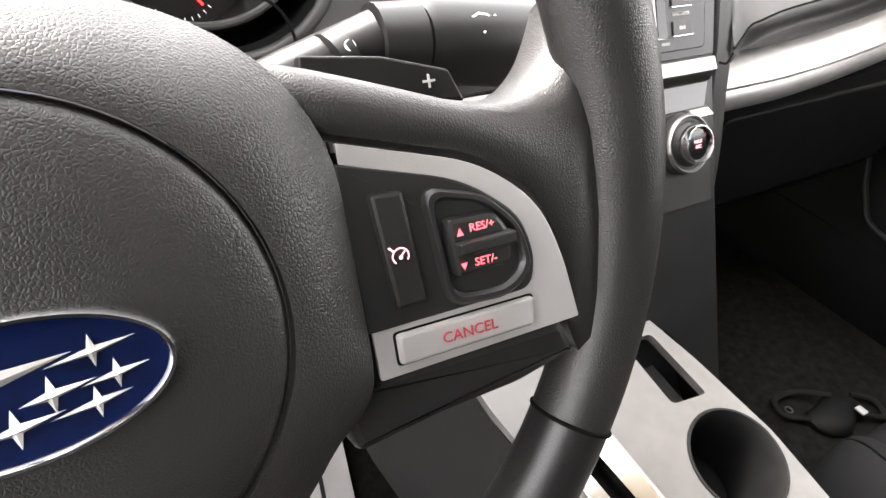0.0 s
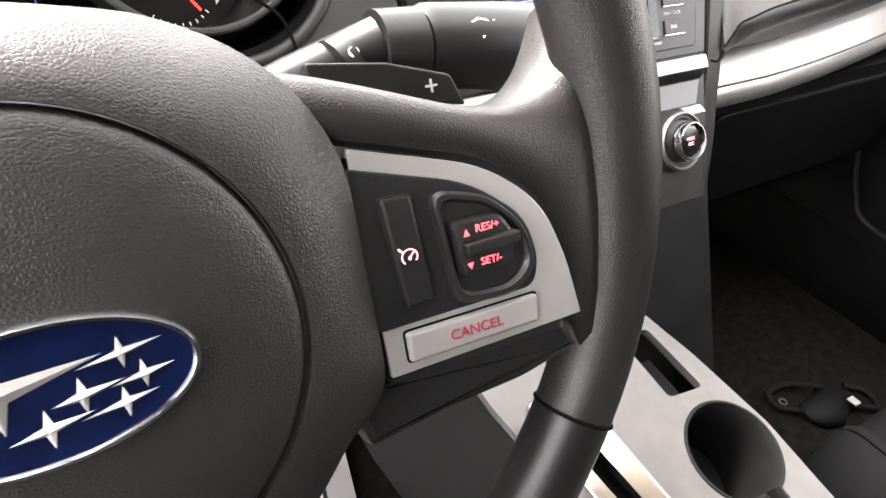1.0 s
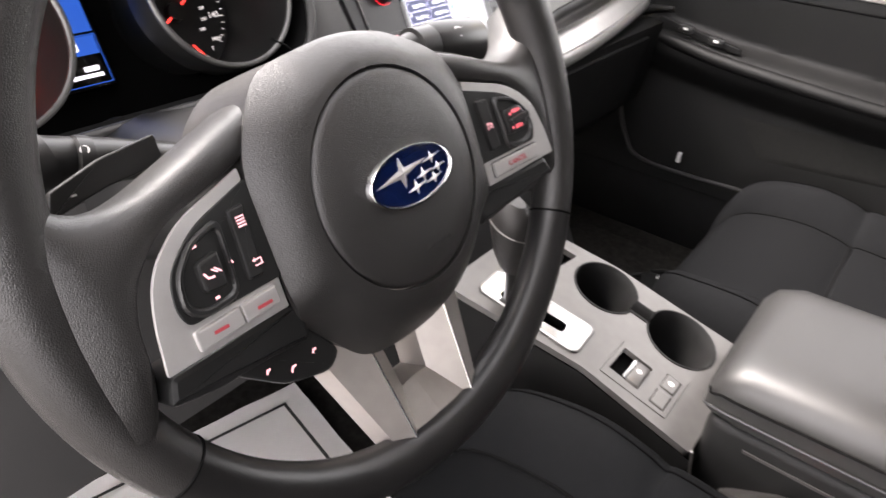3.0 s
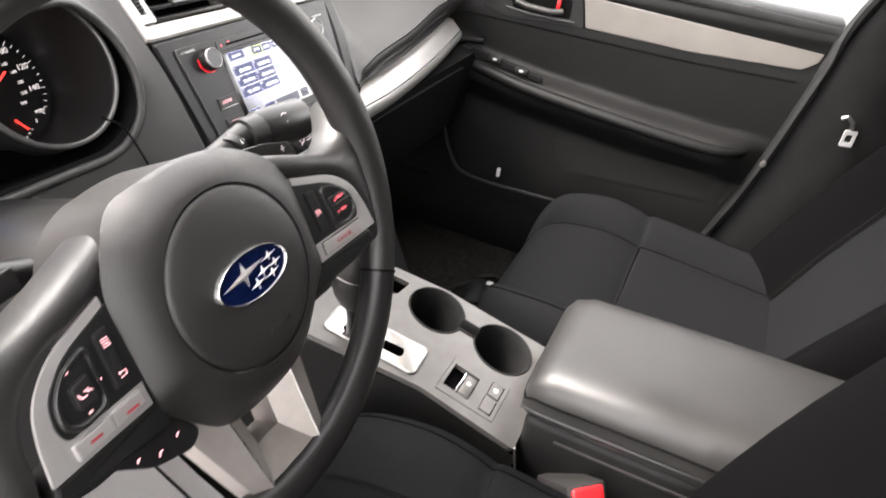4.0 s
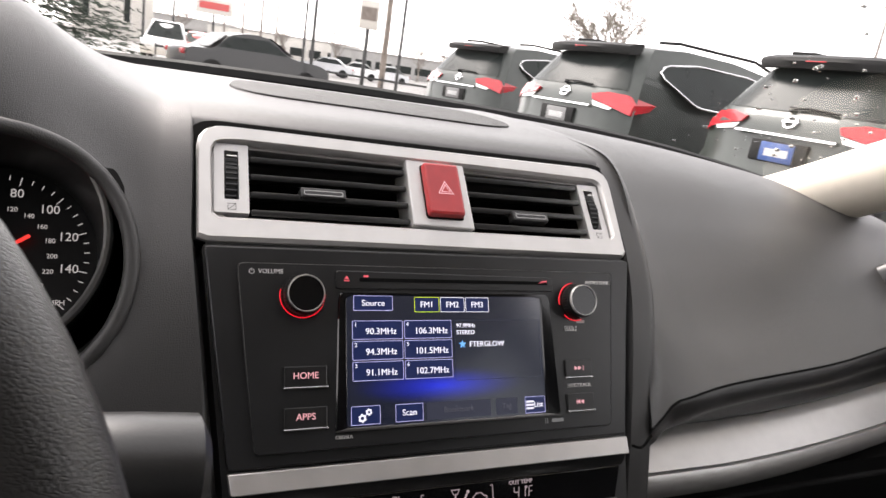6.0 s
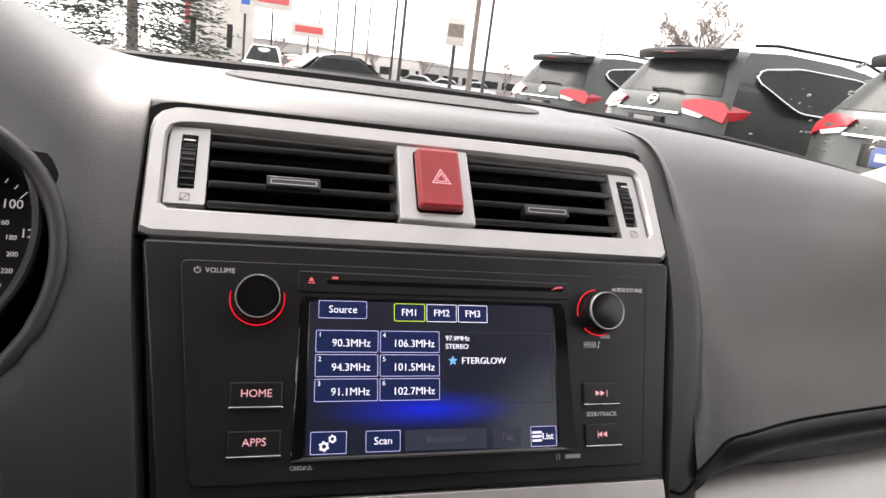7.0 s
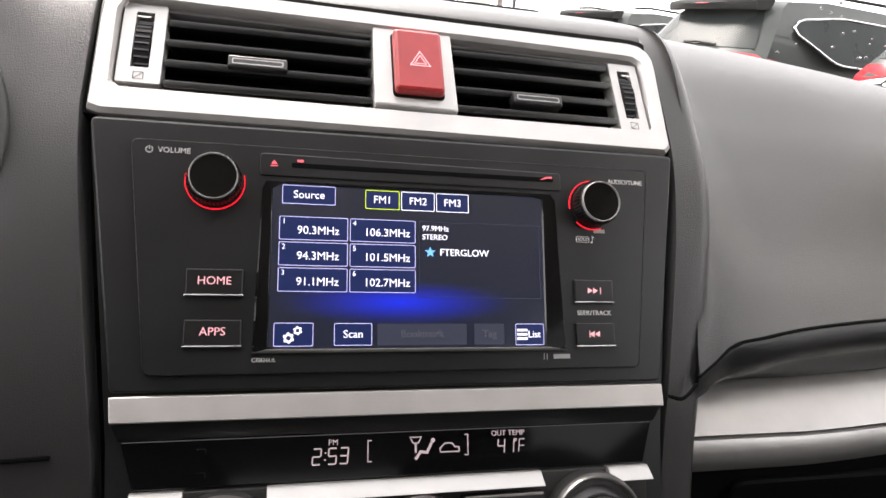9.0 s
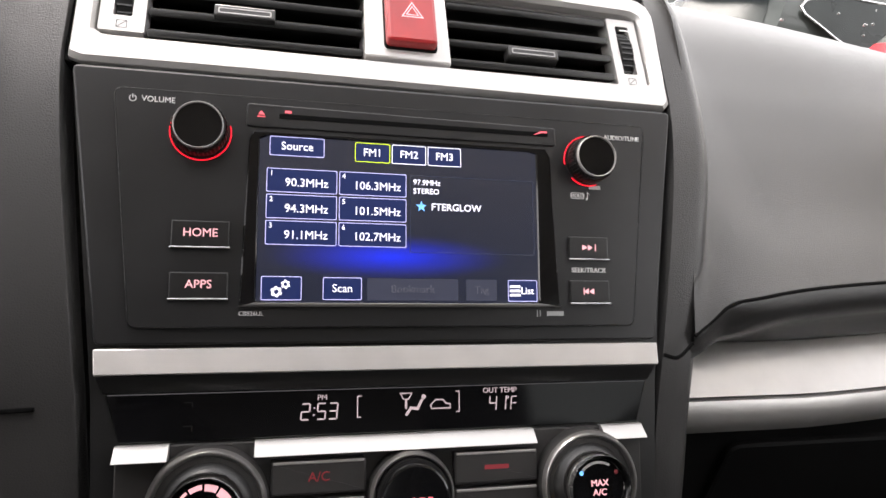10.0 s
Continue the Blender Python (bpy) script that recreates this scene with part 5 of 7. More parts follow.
    box(bm, (-0.22, -0.10, 0.27), (0.22, 0.36, 0.33), 0.01)
    part("base", bm, VOID, e)
    return e


seat("driver_seat", -0.357, "black cloth driver seat with stitched bolsters", 0.0, 0.075, 0.12, 0.022)
seat("passenger_seat", 0.385, "black cloth passenger seat with stitched bolsters", -0.048, 0.0, 0.30, 0.0)

# ---- passenger door ----
door = thing("door_1", None, "black passenger door panel with silver trim strip", "door", kind="structure")


def door_end(z):
    """The slanted rear edge of the door."""
    return float(np.interp(z, (0.36, 0.50, 0.64, 0.80, 0.91), (0.106, 0.048, 0.009, -0.023, -0.042)))


def door_x(y, z):
    """How far out the door lining lies."""
    x = 0.712
    # the armrest: a shelf that steps in, then falls back below its rounded edge
    edge = float(np.interp(y, (0.05, 0.17, 0.30, 0.47, 0.56, 0.62, 0.66), (0.661, 0.664, 0.672, 0.685, 0.697, 0.706, 0.730)))
    d = z - edge
    keep = min(1.0, max(0.0, (0.675 - y) / 0.04)) * min(1.0, max(0.0, (y - 0.0) / 0.07))
    t = min(1.0, max(0.0, (0.034 - d) / 0.030)) if d > 0 else min(1.0, max(0.22, (0.085 + d) / 0.065))
    x -= 0.040 * t * t * (3 - 2 * t) * keep
    x += 0.012 * math.exp(-((z - 0.86) / 0.03) ** 2)
    x -= 0.020 * max(0, (0.62 - z) / 0.25) if z < 0.62 else 0
    x += 0.02 * max(0, (z - 0.875) / 0.03) ** 2
    return x


bm = B()
secs = []
for u in np.linspace(0, 1, 40):
    line = [(0.86 + (door_end(z) - 0.86) * u, z) for z in np.linspace(0.415, 0.912, 90)]
    secs.append([Vector((0.82, line[0][0], 0.415))] + [Vector((door_x(y, z), y, z)) for y, z in line] + [Vector((0.82, line[-1][0], 0.912))])
skin(bm, secs)
part("panel", bm, DOORP, door)
bm = B()
tube(bm, spline([(0.702, 0.600, 0.752), (0.699, 0.648, 0.744), (0.692, 0.660, 0.724), (0.684, 0.62, 0.706), (0.676, 0.56, 0.697), (0.668, 0.47, 0.685), (0.662, 0.30, 0.672), (0.662, 0.17, 0.664), (0.668, 0.09, 0.660), (0.682, 0.055, 0.662), (0.700, 0.035, 0.668)], 30), lambda t: 0.012 - 0.007 * abs(2 * t - 1) ** 3, 12)
part("armrest_edge", bm, DOORP, door, "worn grey armrest edge")
bm = B()
prism(bm, rounded([(0.625, 0.724), (0.455, 0.700), (0.455, 0.712), (0.615, 0.742)], 0.005), 0.0, 0.006, 0.002)
for v in bm.verts:
    v.co = Vector((0.684 - v.co.z, v.co.x, v.co.y))
sw = part("switch_panel", bm, DOORP, door)
for y, z in ((0.56, 0.728), (0.50, 0.717)):
    bm = B()
    box(bm, (0.674, y - 0.014, z - 0.008), (0.682, y + 0.014, z + 0.006), 0.002)
    part("window_switch", bm, SMOOTH, sw)
    bm = B()
    box(bm, (0.6728, y - 0.004, z - 0.002), (0.6742, y + 0.004, z + 0.002))
    part("switch_mark", bm, WHITEP, sw)
bm = B()
prism(bm, rounded([(0.396, 0.820), (0.20, 0.818), (0.000, 0.829), (-0.022, 0.846), (-0.026, 0.862), (0.412, 0.878)], 0.003), 0.0, 0.004, 0.0015)
for v in bm.verts:
    v.co = Vector((0.713 - v.co.z, v.co.x, v.co.y))
part("trim_strip", bm, DOORTRIM, door, "satin silver trim strip")
# inner handle in its recess
bm = B()
prism(bm, rounded([(0.399, 0.818), (0.575, 0.810), (0.645, 0.836), (0.600, 0.868), (0.415, 0.878)], 0.008), 0.0, 0.003, 0.001)
for v in bm.verts:
    v.co = Vector((0.7125 - v.co.z, v.co.x, v.co.y))
hp = part("handle_plate", bm, SMOOTH, door)
# black patch on the plate, painting the shade behind the handle
bm = B()
prism(bm, rounded([(0.430, 0.830), (0.550, 0.828), (0.560, 0.864), (0.432, 0.866)], 0.006), 0.0, 0.002, 0)
for v in bm.verts:
    v.co = Vector((0.709 - v.co.z, v.co.x, v.co.y))
part("handle_recess_shade", bm, VOID, hp)
bm = B()
tube(bm, [(0.706, 0.545, 0.844), (0.699, 0.52, 0.840), (0.697, 0.47, 0.838), (0.702, 0.445, 0.842)], 0.006, 10)
part("door_handle", bm, GREYP, hp)
bm = B()
tube(bm, [(0.705, 0.565, 0.829), (0.703, 0.50, 0.8245), (0.704, 0.42, 0.826)], 0.0018, 6)
part("recess_edge", bm, GREYP, hp)
bm = B()
box(bm, (0.699, 0.452, 0.846), (0.707, 0.460, 0.862), 0.001)
part("lock_tab", bm, BUCKLE, hp, "red lock tab")
bm = B()
tube(bm, spline([(0.7118, 0.66, 0.800), (0.7118, 0.40, 0.800), (0.7118, 0.20, 0.800), (0.7118, 0.0, 0.806)], 24), 0.0018, 6)
part("panel_groove", bm, VOID, door)
# lower pocket
bm = B()
rows = []
for u in np.linspace(0, 1, 20):
    top, low = Vector((0.440 - 0.385 * u, 0.585 + 0.018 * u)), Vector((0.375 - 0.310 * u, 0.510 + 0.025 * u))
    rows.append([Vector((door_x(p.x, p.y) - 0.0035 * min(1, 8 * v * (1 - v), 10 * u * (1 - u)) + 0.001, p.x, p.y)) for v in np.linspace(0, 1, 14) for p in [top.lerp(low, v)]])
skin(bm, rows, closed=False, caps=False)
part("pocket_insert", bm, DOORCLOTH, door, "soft grey cloth insert")
bm = B()
tube(bm, spline([(0.694, 0.695, 0.618), (0.688, 0.665, 0.56), (0.683, 0.635, 0.49), (0.680, 0.580, 0.449), (0.680, 0.36, 0.452), (0.685, 0.09, 0.466)], 40), lambda t: 0.0040 + 0.008 * max(0.0, 1 - t * 5), 8)
part("kick_edge", bm, SMOOTH, door)
bm = B()
box(bm, (0.676, 0.509, 0.468), (0.684, 0.516, 0.489), 0.001)
part("reflector", bm, WHITEP, door)
# window ledge, frame, quarter pane
bm = B()
tube(bm, [(0.735, 0.86, 0.912), (0.735, 0.62, 0.911), (0.735, 0.30, 0.905), (0.735, -0.08, 0.893)], 0.012, 10)
part("window_ledge", bm, RUBBER, door)
bm = B()
tube(bm, [(0.745, 0.665, 0.905), (0.715, 0.635, 1.00), (0.695, 0.61, 1.06)], 0.010, 8)
part("window_post", bm, RUBBER, door)
bm = B()
prism(bm, rounded([(0.72, 0.905), (0.655, 0.905), (0.625, 1.0)], 0.006), 0.0, 0.012, 0.002)
for v in bm.verts:
    v.co = Vector((0.745 - v.co.z - 0.18 * (v.co.y - 0.905), v.co.x, v.co.y))
part("mirror_sail", bm, RUBBER, door)
bm = B()
skin(bm, [[Vector((0.750, y, 0.90)) for y in (0.86, -0.08)], [Vector((0.62, y, 1.36)) for y in (0.24, -0.20)]], closed=False, caps=False)
g = part("window_1", bm, GLASS, door)
g.visible_shadow = False

# side mirror outside
mirror = thing("side_mirror", pose(0.905, 0.595, 0.955, 0, 0, -33), "silver door mirror with a dark frame on the passenger side", "mirror")


def soft_square(a, p=0.6):
    return math.copysign(abs(math.cos(a)) ** p, math.cos(a)), math.copysign(abs(math.sin(a)) ** p, math.sin(a))


def mirror_loop(y, k, w=0.074, h=0.068):
    return [Vector((w * k * soft_square(a)[0], y, h * k * soft_square(a)[1])) for a in np.linspace(0, 2 * math.pi, 32, endpoint=False)]


bm = B()
skin(bm, [mirror_loop(y, k) for y, k in ((-0.036, 1.0), (-0.02, 1.02), (0.02, 0.98), (0.06, 0.8), (0.085, 0.45))])
part("shell", bm, SILVER, mirror)
bm = B()
skin(bm, [mirror_loop(y, k) for y, k in ((-0.034, 1.0), (-0.052, 0.99), (-0.056, 0.955), (-0.050, 0.90), (-0.044, 0.89))], caps=False)
part("mirror_frame", bm, RUBBER, mirror, "black mirror frame")
bm = B()
skin(bm, [mirror_loop(y, 0.905) for y in (-0.046, -0.040)])
part("mirror_glass", bm, MIRROR, mirror)
bm = B()
tube(bm, [(-0.055, 0.02, -0.040), (-0.11, 0.03, -0.058), (-0.165, 0.03, -0.062)], 0.022, 12, flat=0.7)
part("arm", bm, RUBBER, mirror)

# ---- roof, pillars, cabin shell ----
roof = thing("ceiling", None, "beige fabric headliner and pillars", "headliner", kind="structure")
bm = B()
box(bm, (-0.60, -1.6, 1.40), (0.60, 0.26, 1.44), 0.02)
part("headliner", bm, BEIGE, roof)
for s in (-1, 1):
    bm = B()
    path = spline([(s * 0.608, 0.945, 0.900), (s * 0.620, 0.825, 0.962), (s * 0.636, 0.66, 1.055), (s * 0.622, 0.48, 1.165), (s * 0.59, 0.27, 1.29), (s * 0.565, 0.02, 1.385), (s * 0.56, -0.4, 1.40)], 40)
    tube(bm, path, lambda t: 0.050 - 0.004 * min(1, t * 2.2), 14, flat=0.85)
    part("windscreen_pillar", bm, BEIGE, roof, "smooth beige pillar trim")
bm = B()
secs = []
for z, y0, y1, x in ((0.30, 0.13, -0.20, 0.70), (0.45, 0.055, -0.20, 0.715), (0.63, 0.0, -0.21, 0.725), (0.87, -0.045, -0.22, 0.725), (1.10, -0.11, -0.24, 0.68), (1.40, -0.16, -0.26, 0.58)):
    secs.append([Vector(p) for p in ((x, y0, z), (x - 0.012, y0 - 0.02, z), (x - 0.012, y1 + 0.02, z), (x, y1, z), (x + 0.07, y1, z), (x + 0.07, y0, z))])
skin(bm, secs)
part("side_pillar", bm, BLACKP, roof, "black side pillar trim")
bm = B()
tube(bm, spline([(0.700, 0.100, 0.36), (0.702, 0.042, 0.50), (0.706, 0.002, 0.640), (0.710, -0.030, 0.80), (0.712, -0.048, 0.91), (0.69, -0.085, 1.02)], 30), 0.010, 8)
part("door_seal", bm, SMOOTH, roof)
bm = B()
cyl(bm, 0.006, 0, 0.006, seg=14, bevel=0.001)
bmesh.ops.transform(bm, matrix=pose(0.697, 0.000, 0.650, 0, -90, 0), verts=bm.verts[:])
part("pillar_bolt", bm, DIMSILVER, roof)
belt = thing("seat_belt", pose(0.70, -0.115, 0.735), "pale seat belt latch on the side pillar", "seat belt")
bm = B()
pierced(bm, rounded(rect(-0.011, -0.016, 0.011, 0.014), 0.002), [rounded(rect(-0.006, -0.008, 0.006, 0.006), 0.001)], 0.0, 0.003)
bmesh.ops.transform(bm, matrix=pose(0, 0, 0, 90, 0, -75), verts=bm.verts[:])
part("latch_tongue", bm, GREYINK, belt)
bm = B()
tube(bm, [(0, 0, 0.016), (-0.002, 0.004, 0.028), (0.0, 0.014, 0.036), (0.004, 0.022, 0.030)], 0.004, 8)
part("guide", bm, DIMSILVER, belt)
bm = B()
box(bm, (0.700, -0.60, 0.24), (0.82, 1.0, 0.412), 0.01)
tagged(part("sill", bm, BLACKP), "black door sill", "sill", kind="structure")
bm = B()
box(bm, (-0.76, -1.5, 0.24), (0.70, 1.0, 0.28), 0.01)
tagged(part("floor", bm, CARPET), "black carpeted car floor", "floor", kind="structure")
bm = B()
box(bm, (-0.82, -0.12, 0.24), (-0.76, 1.0, 0.40), 0.01)
tagged(part("sill_driver", bm, BLACKP), "black sill under the open driver doorway", "sill", kind="structure")
# unseen dark panes added to the rear cabin to dim light from behind
for name, lo4, hi4 in (("rear_pane", [(-0.70, -1.58, 1.14), (0.70, -1.58, 1.14)], [(-0.56, -1.50, 1.42), (0.56, -1.50, 1.42)]), ("rear_side_pane", [(0.775, -1.56, 1.10), (0.765, -0.22, 1.10)], [(0.60, -1.52, 1.42), (0.60, -0.24, 1.42)]), ("rear_side_pane", [(-0.775, -1.56, 1.08), (-0.775, -0.12, 1.08)], [(-0.60, -1.52, 1.42), (-0.60, -0.20, 1.42)])):
    bm = B()
    skin(bm, [[Vector(p) for p in lo4], [Vector(p) for p in hi4]], closed=False, caps=False)
    tagged(part(name, bm, TINTED), "unseen dark rear glass added to dim light from behind", "window", kind="structure")
# rear walls out of view, raised to hold back light from behind
bm = B()
box(bm, (-0.82, -1.62, 0.28), (0.80, -1.55, 1.16), 0.01)
tagged(part("wall_rear", bm, BLACKP), "dark rear end of the cabin", "wall", kind="structure")
bm = B()
box(bm, (-0.82, -1.55, 0.28), (-0.745, -0.12, 1.10), 0.02)
tagged(part("wall_driver_side", bm, DOORP), "dark rear door lining behind the driver", "wall", kind="structure")
bm = B()
secs = []
for z, x in ((0.92, -0.76), (1.10, -0.70), (1.41, -0.58)):
    secs.append([Vector(p) for p in ((x, -0.12, z), (x, -0.24, z), (x - 0.05, -0.24, z), (x - 0.05, -0.12, z))])
skin(bm, secs)
tagged(part("wall_driver_pillar", bm, BLACKP), "dark pillar behind the driver window", "pillar", kind="structure")
bm = B()
box(bm, (0.72, -1.55, 0.28), (0.80, -0.22, 1.12), 0.01)
tagged(part("wall_side", bm, BLACKP), "dark rear door lining", "wall", kind="structure")
bm = B()
skin(bm, [[Vector((x, y, z)) for y, z in ((0.96, 0.28), (0.96, 0.60), (0.90, 0.90), (0.95, 0.91), (1.02, 0.60), (1.02, 0.28))] for x in (-0.78, 0.82)])
tagged(part("wall_front", bm, CARPET), "dark carpeted bulkhead under the dashboard", "wall", kind="structure")
# floor mats
bm = B()
box(bm, (0.17, 0.30, 0.28), (0.62, 0.82, 0.290), 0.006)
tagged(part("floor_mat", bm, CARPET), "black carpet floor mat in the passenger footwell", "floor mat")
clutter = thing("jack_tool_bag", pose(0.47, 0.45, 0.296), "small black strap bag with white tag before the seat", "bag")
bm = B()
secs = []
for x, w, h in ((-0.045, 0.010, 0.004), (-0.035, 0.022, 0.012), (-0.01, 0.028, 0.018), (0.02, 0.026, 0.016), (0.042, 0.018, 0.010), (0.05, 0.008, 0.004)):
    secs.append([Vector((x, w * math.cos(a) + 0.006 * math.sin(x * 90), max(-0.004, h * math.sin(a)))) for a in np.linspace(0, 2 * math.pi, 20, endpoint=False)])
skin(bm, secs)
part("bag", bm, RUBBER, clutter)
for path in ([(-0.04, 0.01, 0.004), (-0.07, 0.03, 0.006), (-0.06, 0.055, 0.005), (-0.02, 0.05, 0.007), (0.01, 0.02, 0.016)], [(0.03, -0.02, 0.008), (0.06, -0.035, 0.004), (0.075, -0.01, 0.003), (0.05, 0.012, 0.006)]):
    bm = B()
    tube(bm, spline(path, 24), 0.0045, 8, flat=0.5)
    part("strap", bm, RUBBER, clutter)
bm = B()
box(bm, (0.018, -0.024, 0.0145), (0.030, -0.010, 0.0175), 0.001)
part("tag", bm, WHITEP, clutter)
bm = B()
ring(bm, 0.006, 0.004, 0.0, 0.002, (-0.062, 0.032), 20)
for v in bm.verts:
    v.co.z += 0.009
part("strap_ring", bm, DIMSILVER, clutter)

# paper mat with printed words
mat = thing("paper_floor_mat", pose(-0.373, 0.620, 0.283, 0, 0, -12), "white printed paper floor mat in the driver footwell", "paper mat")
bm = B()
n = 12
g = [[bm.verts.new((-0.31 + 0.51 * i / n, -0.20 + 0.39 * j / n, 0.002 + 0.004 * noise.noise((i * 0.7, j * 0.7, 0)))) for i in range(n + 1)] for j in range(n + 1)]
for j in range(n):
    for i in range(n):
        bm.faces.new((g[j][i], g[j][i + 1], g[j + 1][i + 1], g[j + 1][i]))
part("sheet", bm, PAPER, mat)
bm = B()
stroke(bm, [(-0.275, 0.155), (0.165, 0.155), (0.165, -0.18), (-0.275, -0.18), (-0.275, 0.155)], 0.005, 0.0085)
part("border", bm, INK, mat, smooth=False)
lettering("THANKS FOR", 0.048, (-0.135, 0.090, 0.0085), INK, mat, "print", "CENTER")
lettering("ING IN", 0.048, (0.055, 0.015, 0.0085), INK, mat, "print", "CENTER")

# windscreen
ws = thing("windscreen", None, "clear windscreen glass with rain drops", "window", kind="structure")
bm = B()
lo = [(-0.70, 0.88, 0.94), (-0.45, 1.02, 0.975), (0, 1.075, 0.988), (0.45, 1.02, 0.973), (0.70, 0.88, 0.93)]
hi = [(-0.58, 0.22, 1.385), (-0.35, 0.29, 1.405), (0, 0.32, 1.41), (0.35, 0.29, 1.405), (0.58, 0.22, 1.385)]
skin(bm, [[a for a in spline(lo, 17)], [b for b in spline(hi, 17)]], closed=False, caps=False)
g = part("pane", bm, GLASS, ws)
g.visible_shadow = False
bm = B()
tube(bm, spline(lo, 25), 0.010, 8)
part("lower_seal", bm, RUBBER, ws)
# rain on the glass beside the pillar and on the quarter pane
WATER = bpy.data.materials.new("rain_water")
WATER.use_nodes = True
wb = WATER.node_tree.nodes["Principled BSDF"]
wb.inputs["Transmission Weight"].default_value, wb.inputs["IOR"].default_value, wb.inputs["Roughness"].default_value = 1.0, 1.33, 0.02
rnd = random.Random(4)
los, his = spline(lo, 57), spline(hi, 57)
verts, faces = [], []


def drop(p, n, r):
    u = n.orthogonal().normalized()
    w = n.cross(u)
    k0 = len(verts)
    for rr, h in ((1.0, 0.0), (0.75, 0.4)):
        verts.extend(p + (u * math.cos(q * 1.0472) + w * math.sin(q * 1.0472)) * r * rr + n * r * h for q in range(6))
    verts.append(p + n * r * 0.6)
    for q in range(6):
        faces.append((k0 + q, k0 + (q + 1) % 6, k0 + 6 + (q + 1) % 6, k0 + 6 + q))
        faces.append((k0 + 6 + q, k0 + 6 + (q + 1) % 6, k0 + 12))


for k in range(95):
    u, v = int(rnd.uniform(43, 53)), rnd.uniform(0.03, 0.45)
    p, q = los[u].lerp(his[u], v), los[u + 1].lerp(his[u + 1], v)
    n = (q - p).cross(his[u] - los[u]).normalized()
    n = n if n.z > 0 else -n
    drop(p.lerp(q, rnd.random()) + n * 0.001, n, rnd.choice((0.0012, 0.0018, 0.0025, 0.0035)))
for k in range(260):
    z = rnd.uniform(0.905, 1.02)
    p = Vector((0.7515 - 0.283 * (z - 0.90), rnd.uniform(0.60, 0.84), z))
    drop(p, Vector((0.96, 0.0, 0.27)), rnd.choice((0.0012, 0.0018, 0.0025, 0.0032)))
me = bpy.data.meshes.new("rain_drops")
me.from_pydata(verts, [], faces)
me.materials.append(WATER)
me.polygons.foreach_set("use_smooth", [True] * len(me.polygons))
tagged(new("rain_drops", me), "clear rain drops on the window glass", "water", kind="stuff")
stk = thing("yellow_sticker", pose(0.540, 0.482, 1.265, 64, 10, -50), "round yellow sticker inside the windscreen", "sticker")
bm = B()
cyl(bm, 0.078, 0, 0.001, seg=40)
part("disc", bm, YELLOW, stk)
for k in range(3):
    bm = B()
    stroke(bm, [(-0.04, -0.015 - 0.017 * k), (0.03 - 0.01 * k, -0.012 - 0.017 * k)], 0.005, 0.0014)
    part("print_bar", bm, GREYINK, stk, smooth=False)
bonnet = thing("car_bonnet", None, "dark car bonnet beyond the windscreen", "bonnet", kind="structure")
bm = B()
secs = []
for y, z, h in ((1.10, 0.935, 0.72), (1.3, 0.945, 0.74), (1.7, 0.93, 0.74), (2.1, 0.86, 0.70), (2.25, 0.70, 0.66), (2.3, 0.45, 0.64)):
    secs.append([Vector((x * h, y, z - 0.07 * abs(x) ** 3)) for x in np.linspace(-1, 1, 13)])
skin(bm, secs, closed=False, caps=False)
part("hood", bm, CARDARK, bonnet)
for x0, x1 in ((-0.55, 0.02), (0.05, 0.56)):
    bm = B()
    tube(bm, [(x0, 1.125 - 0.12 * x0 * x0, 0.952), ((x0 + x1) / 2, 1.135, 0.968), (x1, 1.105 - 0.12 * x1 * x1, 0.952)], 0.009, 8)
    part("wiper", bm, RUBBER, bonnet)

# ---- steering column ----
column = thing("steering_column", None, "black steering column shroud with control stalks", "steering column")
bm = B()
tube(bm, [(-0.363, 0.44, 0.842), (-0.363, 0.52, 0.812), (-0.363, 0.64, 0.765)], lambda t: 0.058 + 0.012 * t, 20, flat=0.85)
part("shroud", bm, SMOOTH, column)


def stalk(s):
    bm = B()
    p = [(-0.363 + s * 0.06, 0.4670, 0.868), (-0.363 + s * 0.10, 0.4600, 0.885), (-0.363 + s * 0.132, 0.4560, 0.896)]
    tube(bm, p, lambda t: 0.010 + 0.002 * t, 14)
    st = part("stalk", bm, SMOOTH, column)
    bm = B()
    tube(bm, [(-0.363 + s * 0.129, 0.4560, 0.895), (-0.363 + s * 0.147, 0.4555, 0.8945)], 0.0150, 20)
    part("grip_ring", bm, SMOOTH, st)
    bm = B()
    tube(bm, [(-0.363 + s * 0.146, 0.4555, 0.8945), (-0.363 + s * 0.150, 0.4560, 0.894), (-0.363 + s * 0.190, 0.4585, 0.888), (-0.363 + s * 0.207, 0.4600, 0.8855), (-0.363 + s * 0.211, 0.4602, 0.885)], lambda t: (0.0145, 0.0165, 0.0185, 0.0185, 0.012)[min(4, int(t * 4.001))], 22)
    part("end_knob", bm, SMOOTH, st)
    bm = B()
    tube(bm, [(-0.363 + s * 0.112, 0.4520, 0.890), (-0.363 + s * 0.118, 0.4530, 0.892)], 0.0128, 20)
    ring_part = part("mark_ring", bm, SMOOTH, st)
    bm = B()
    cyl(bm, 0.0022, 0.0, 0.0006, seg=16)
    bmesh.ops.transform(bm, matrix=pose(-0.363 + s * 0.115, 0.4445, 0.900, 45, 0, 0), verts=bm.verts[:])
    part("stalk_mark", bm, WHITEP, ring_part)


stalk(1)
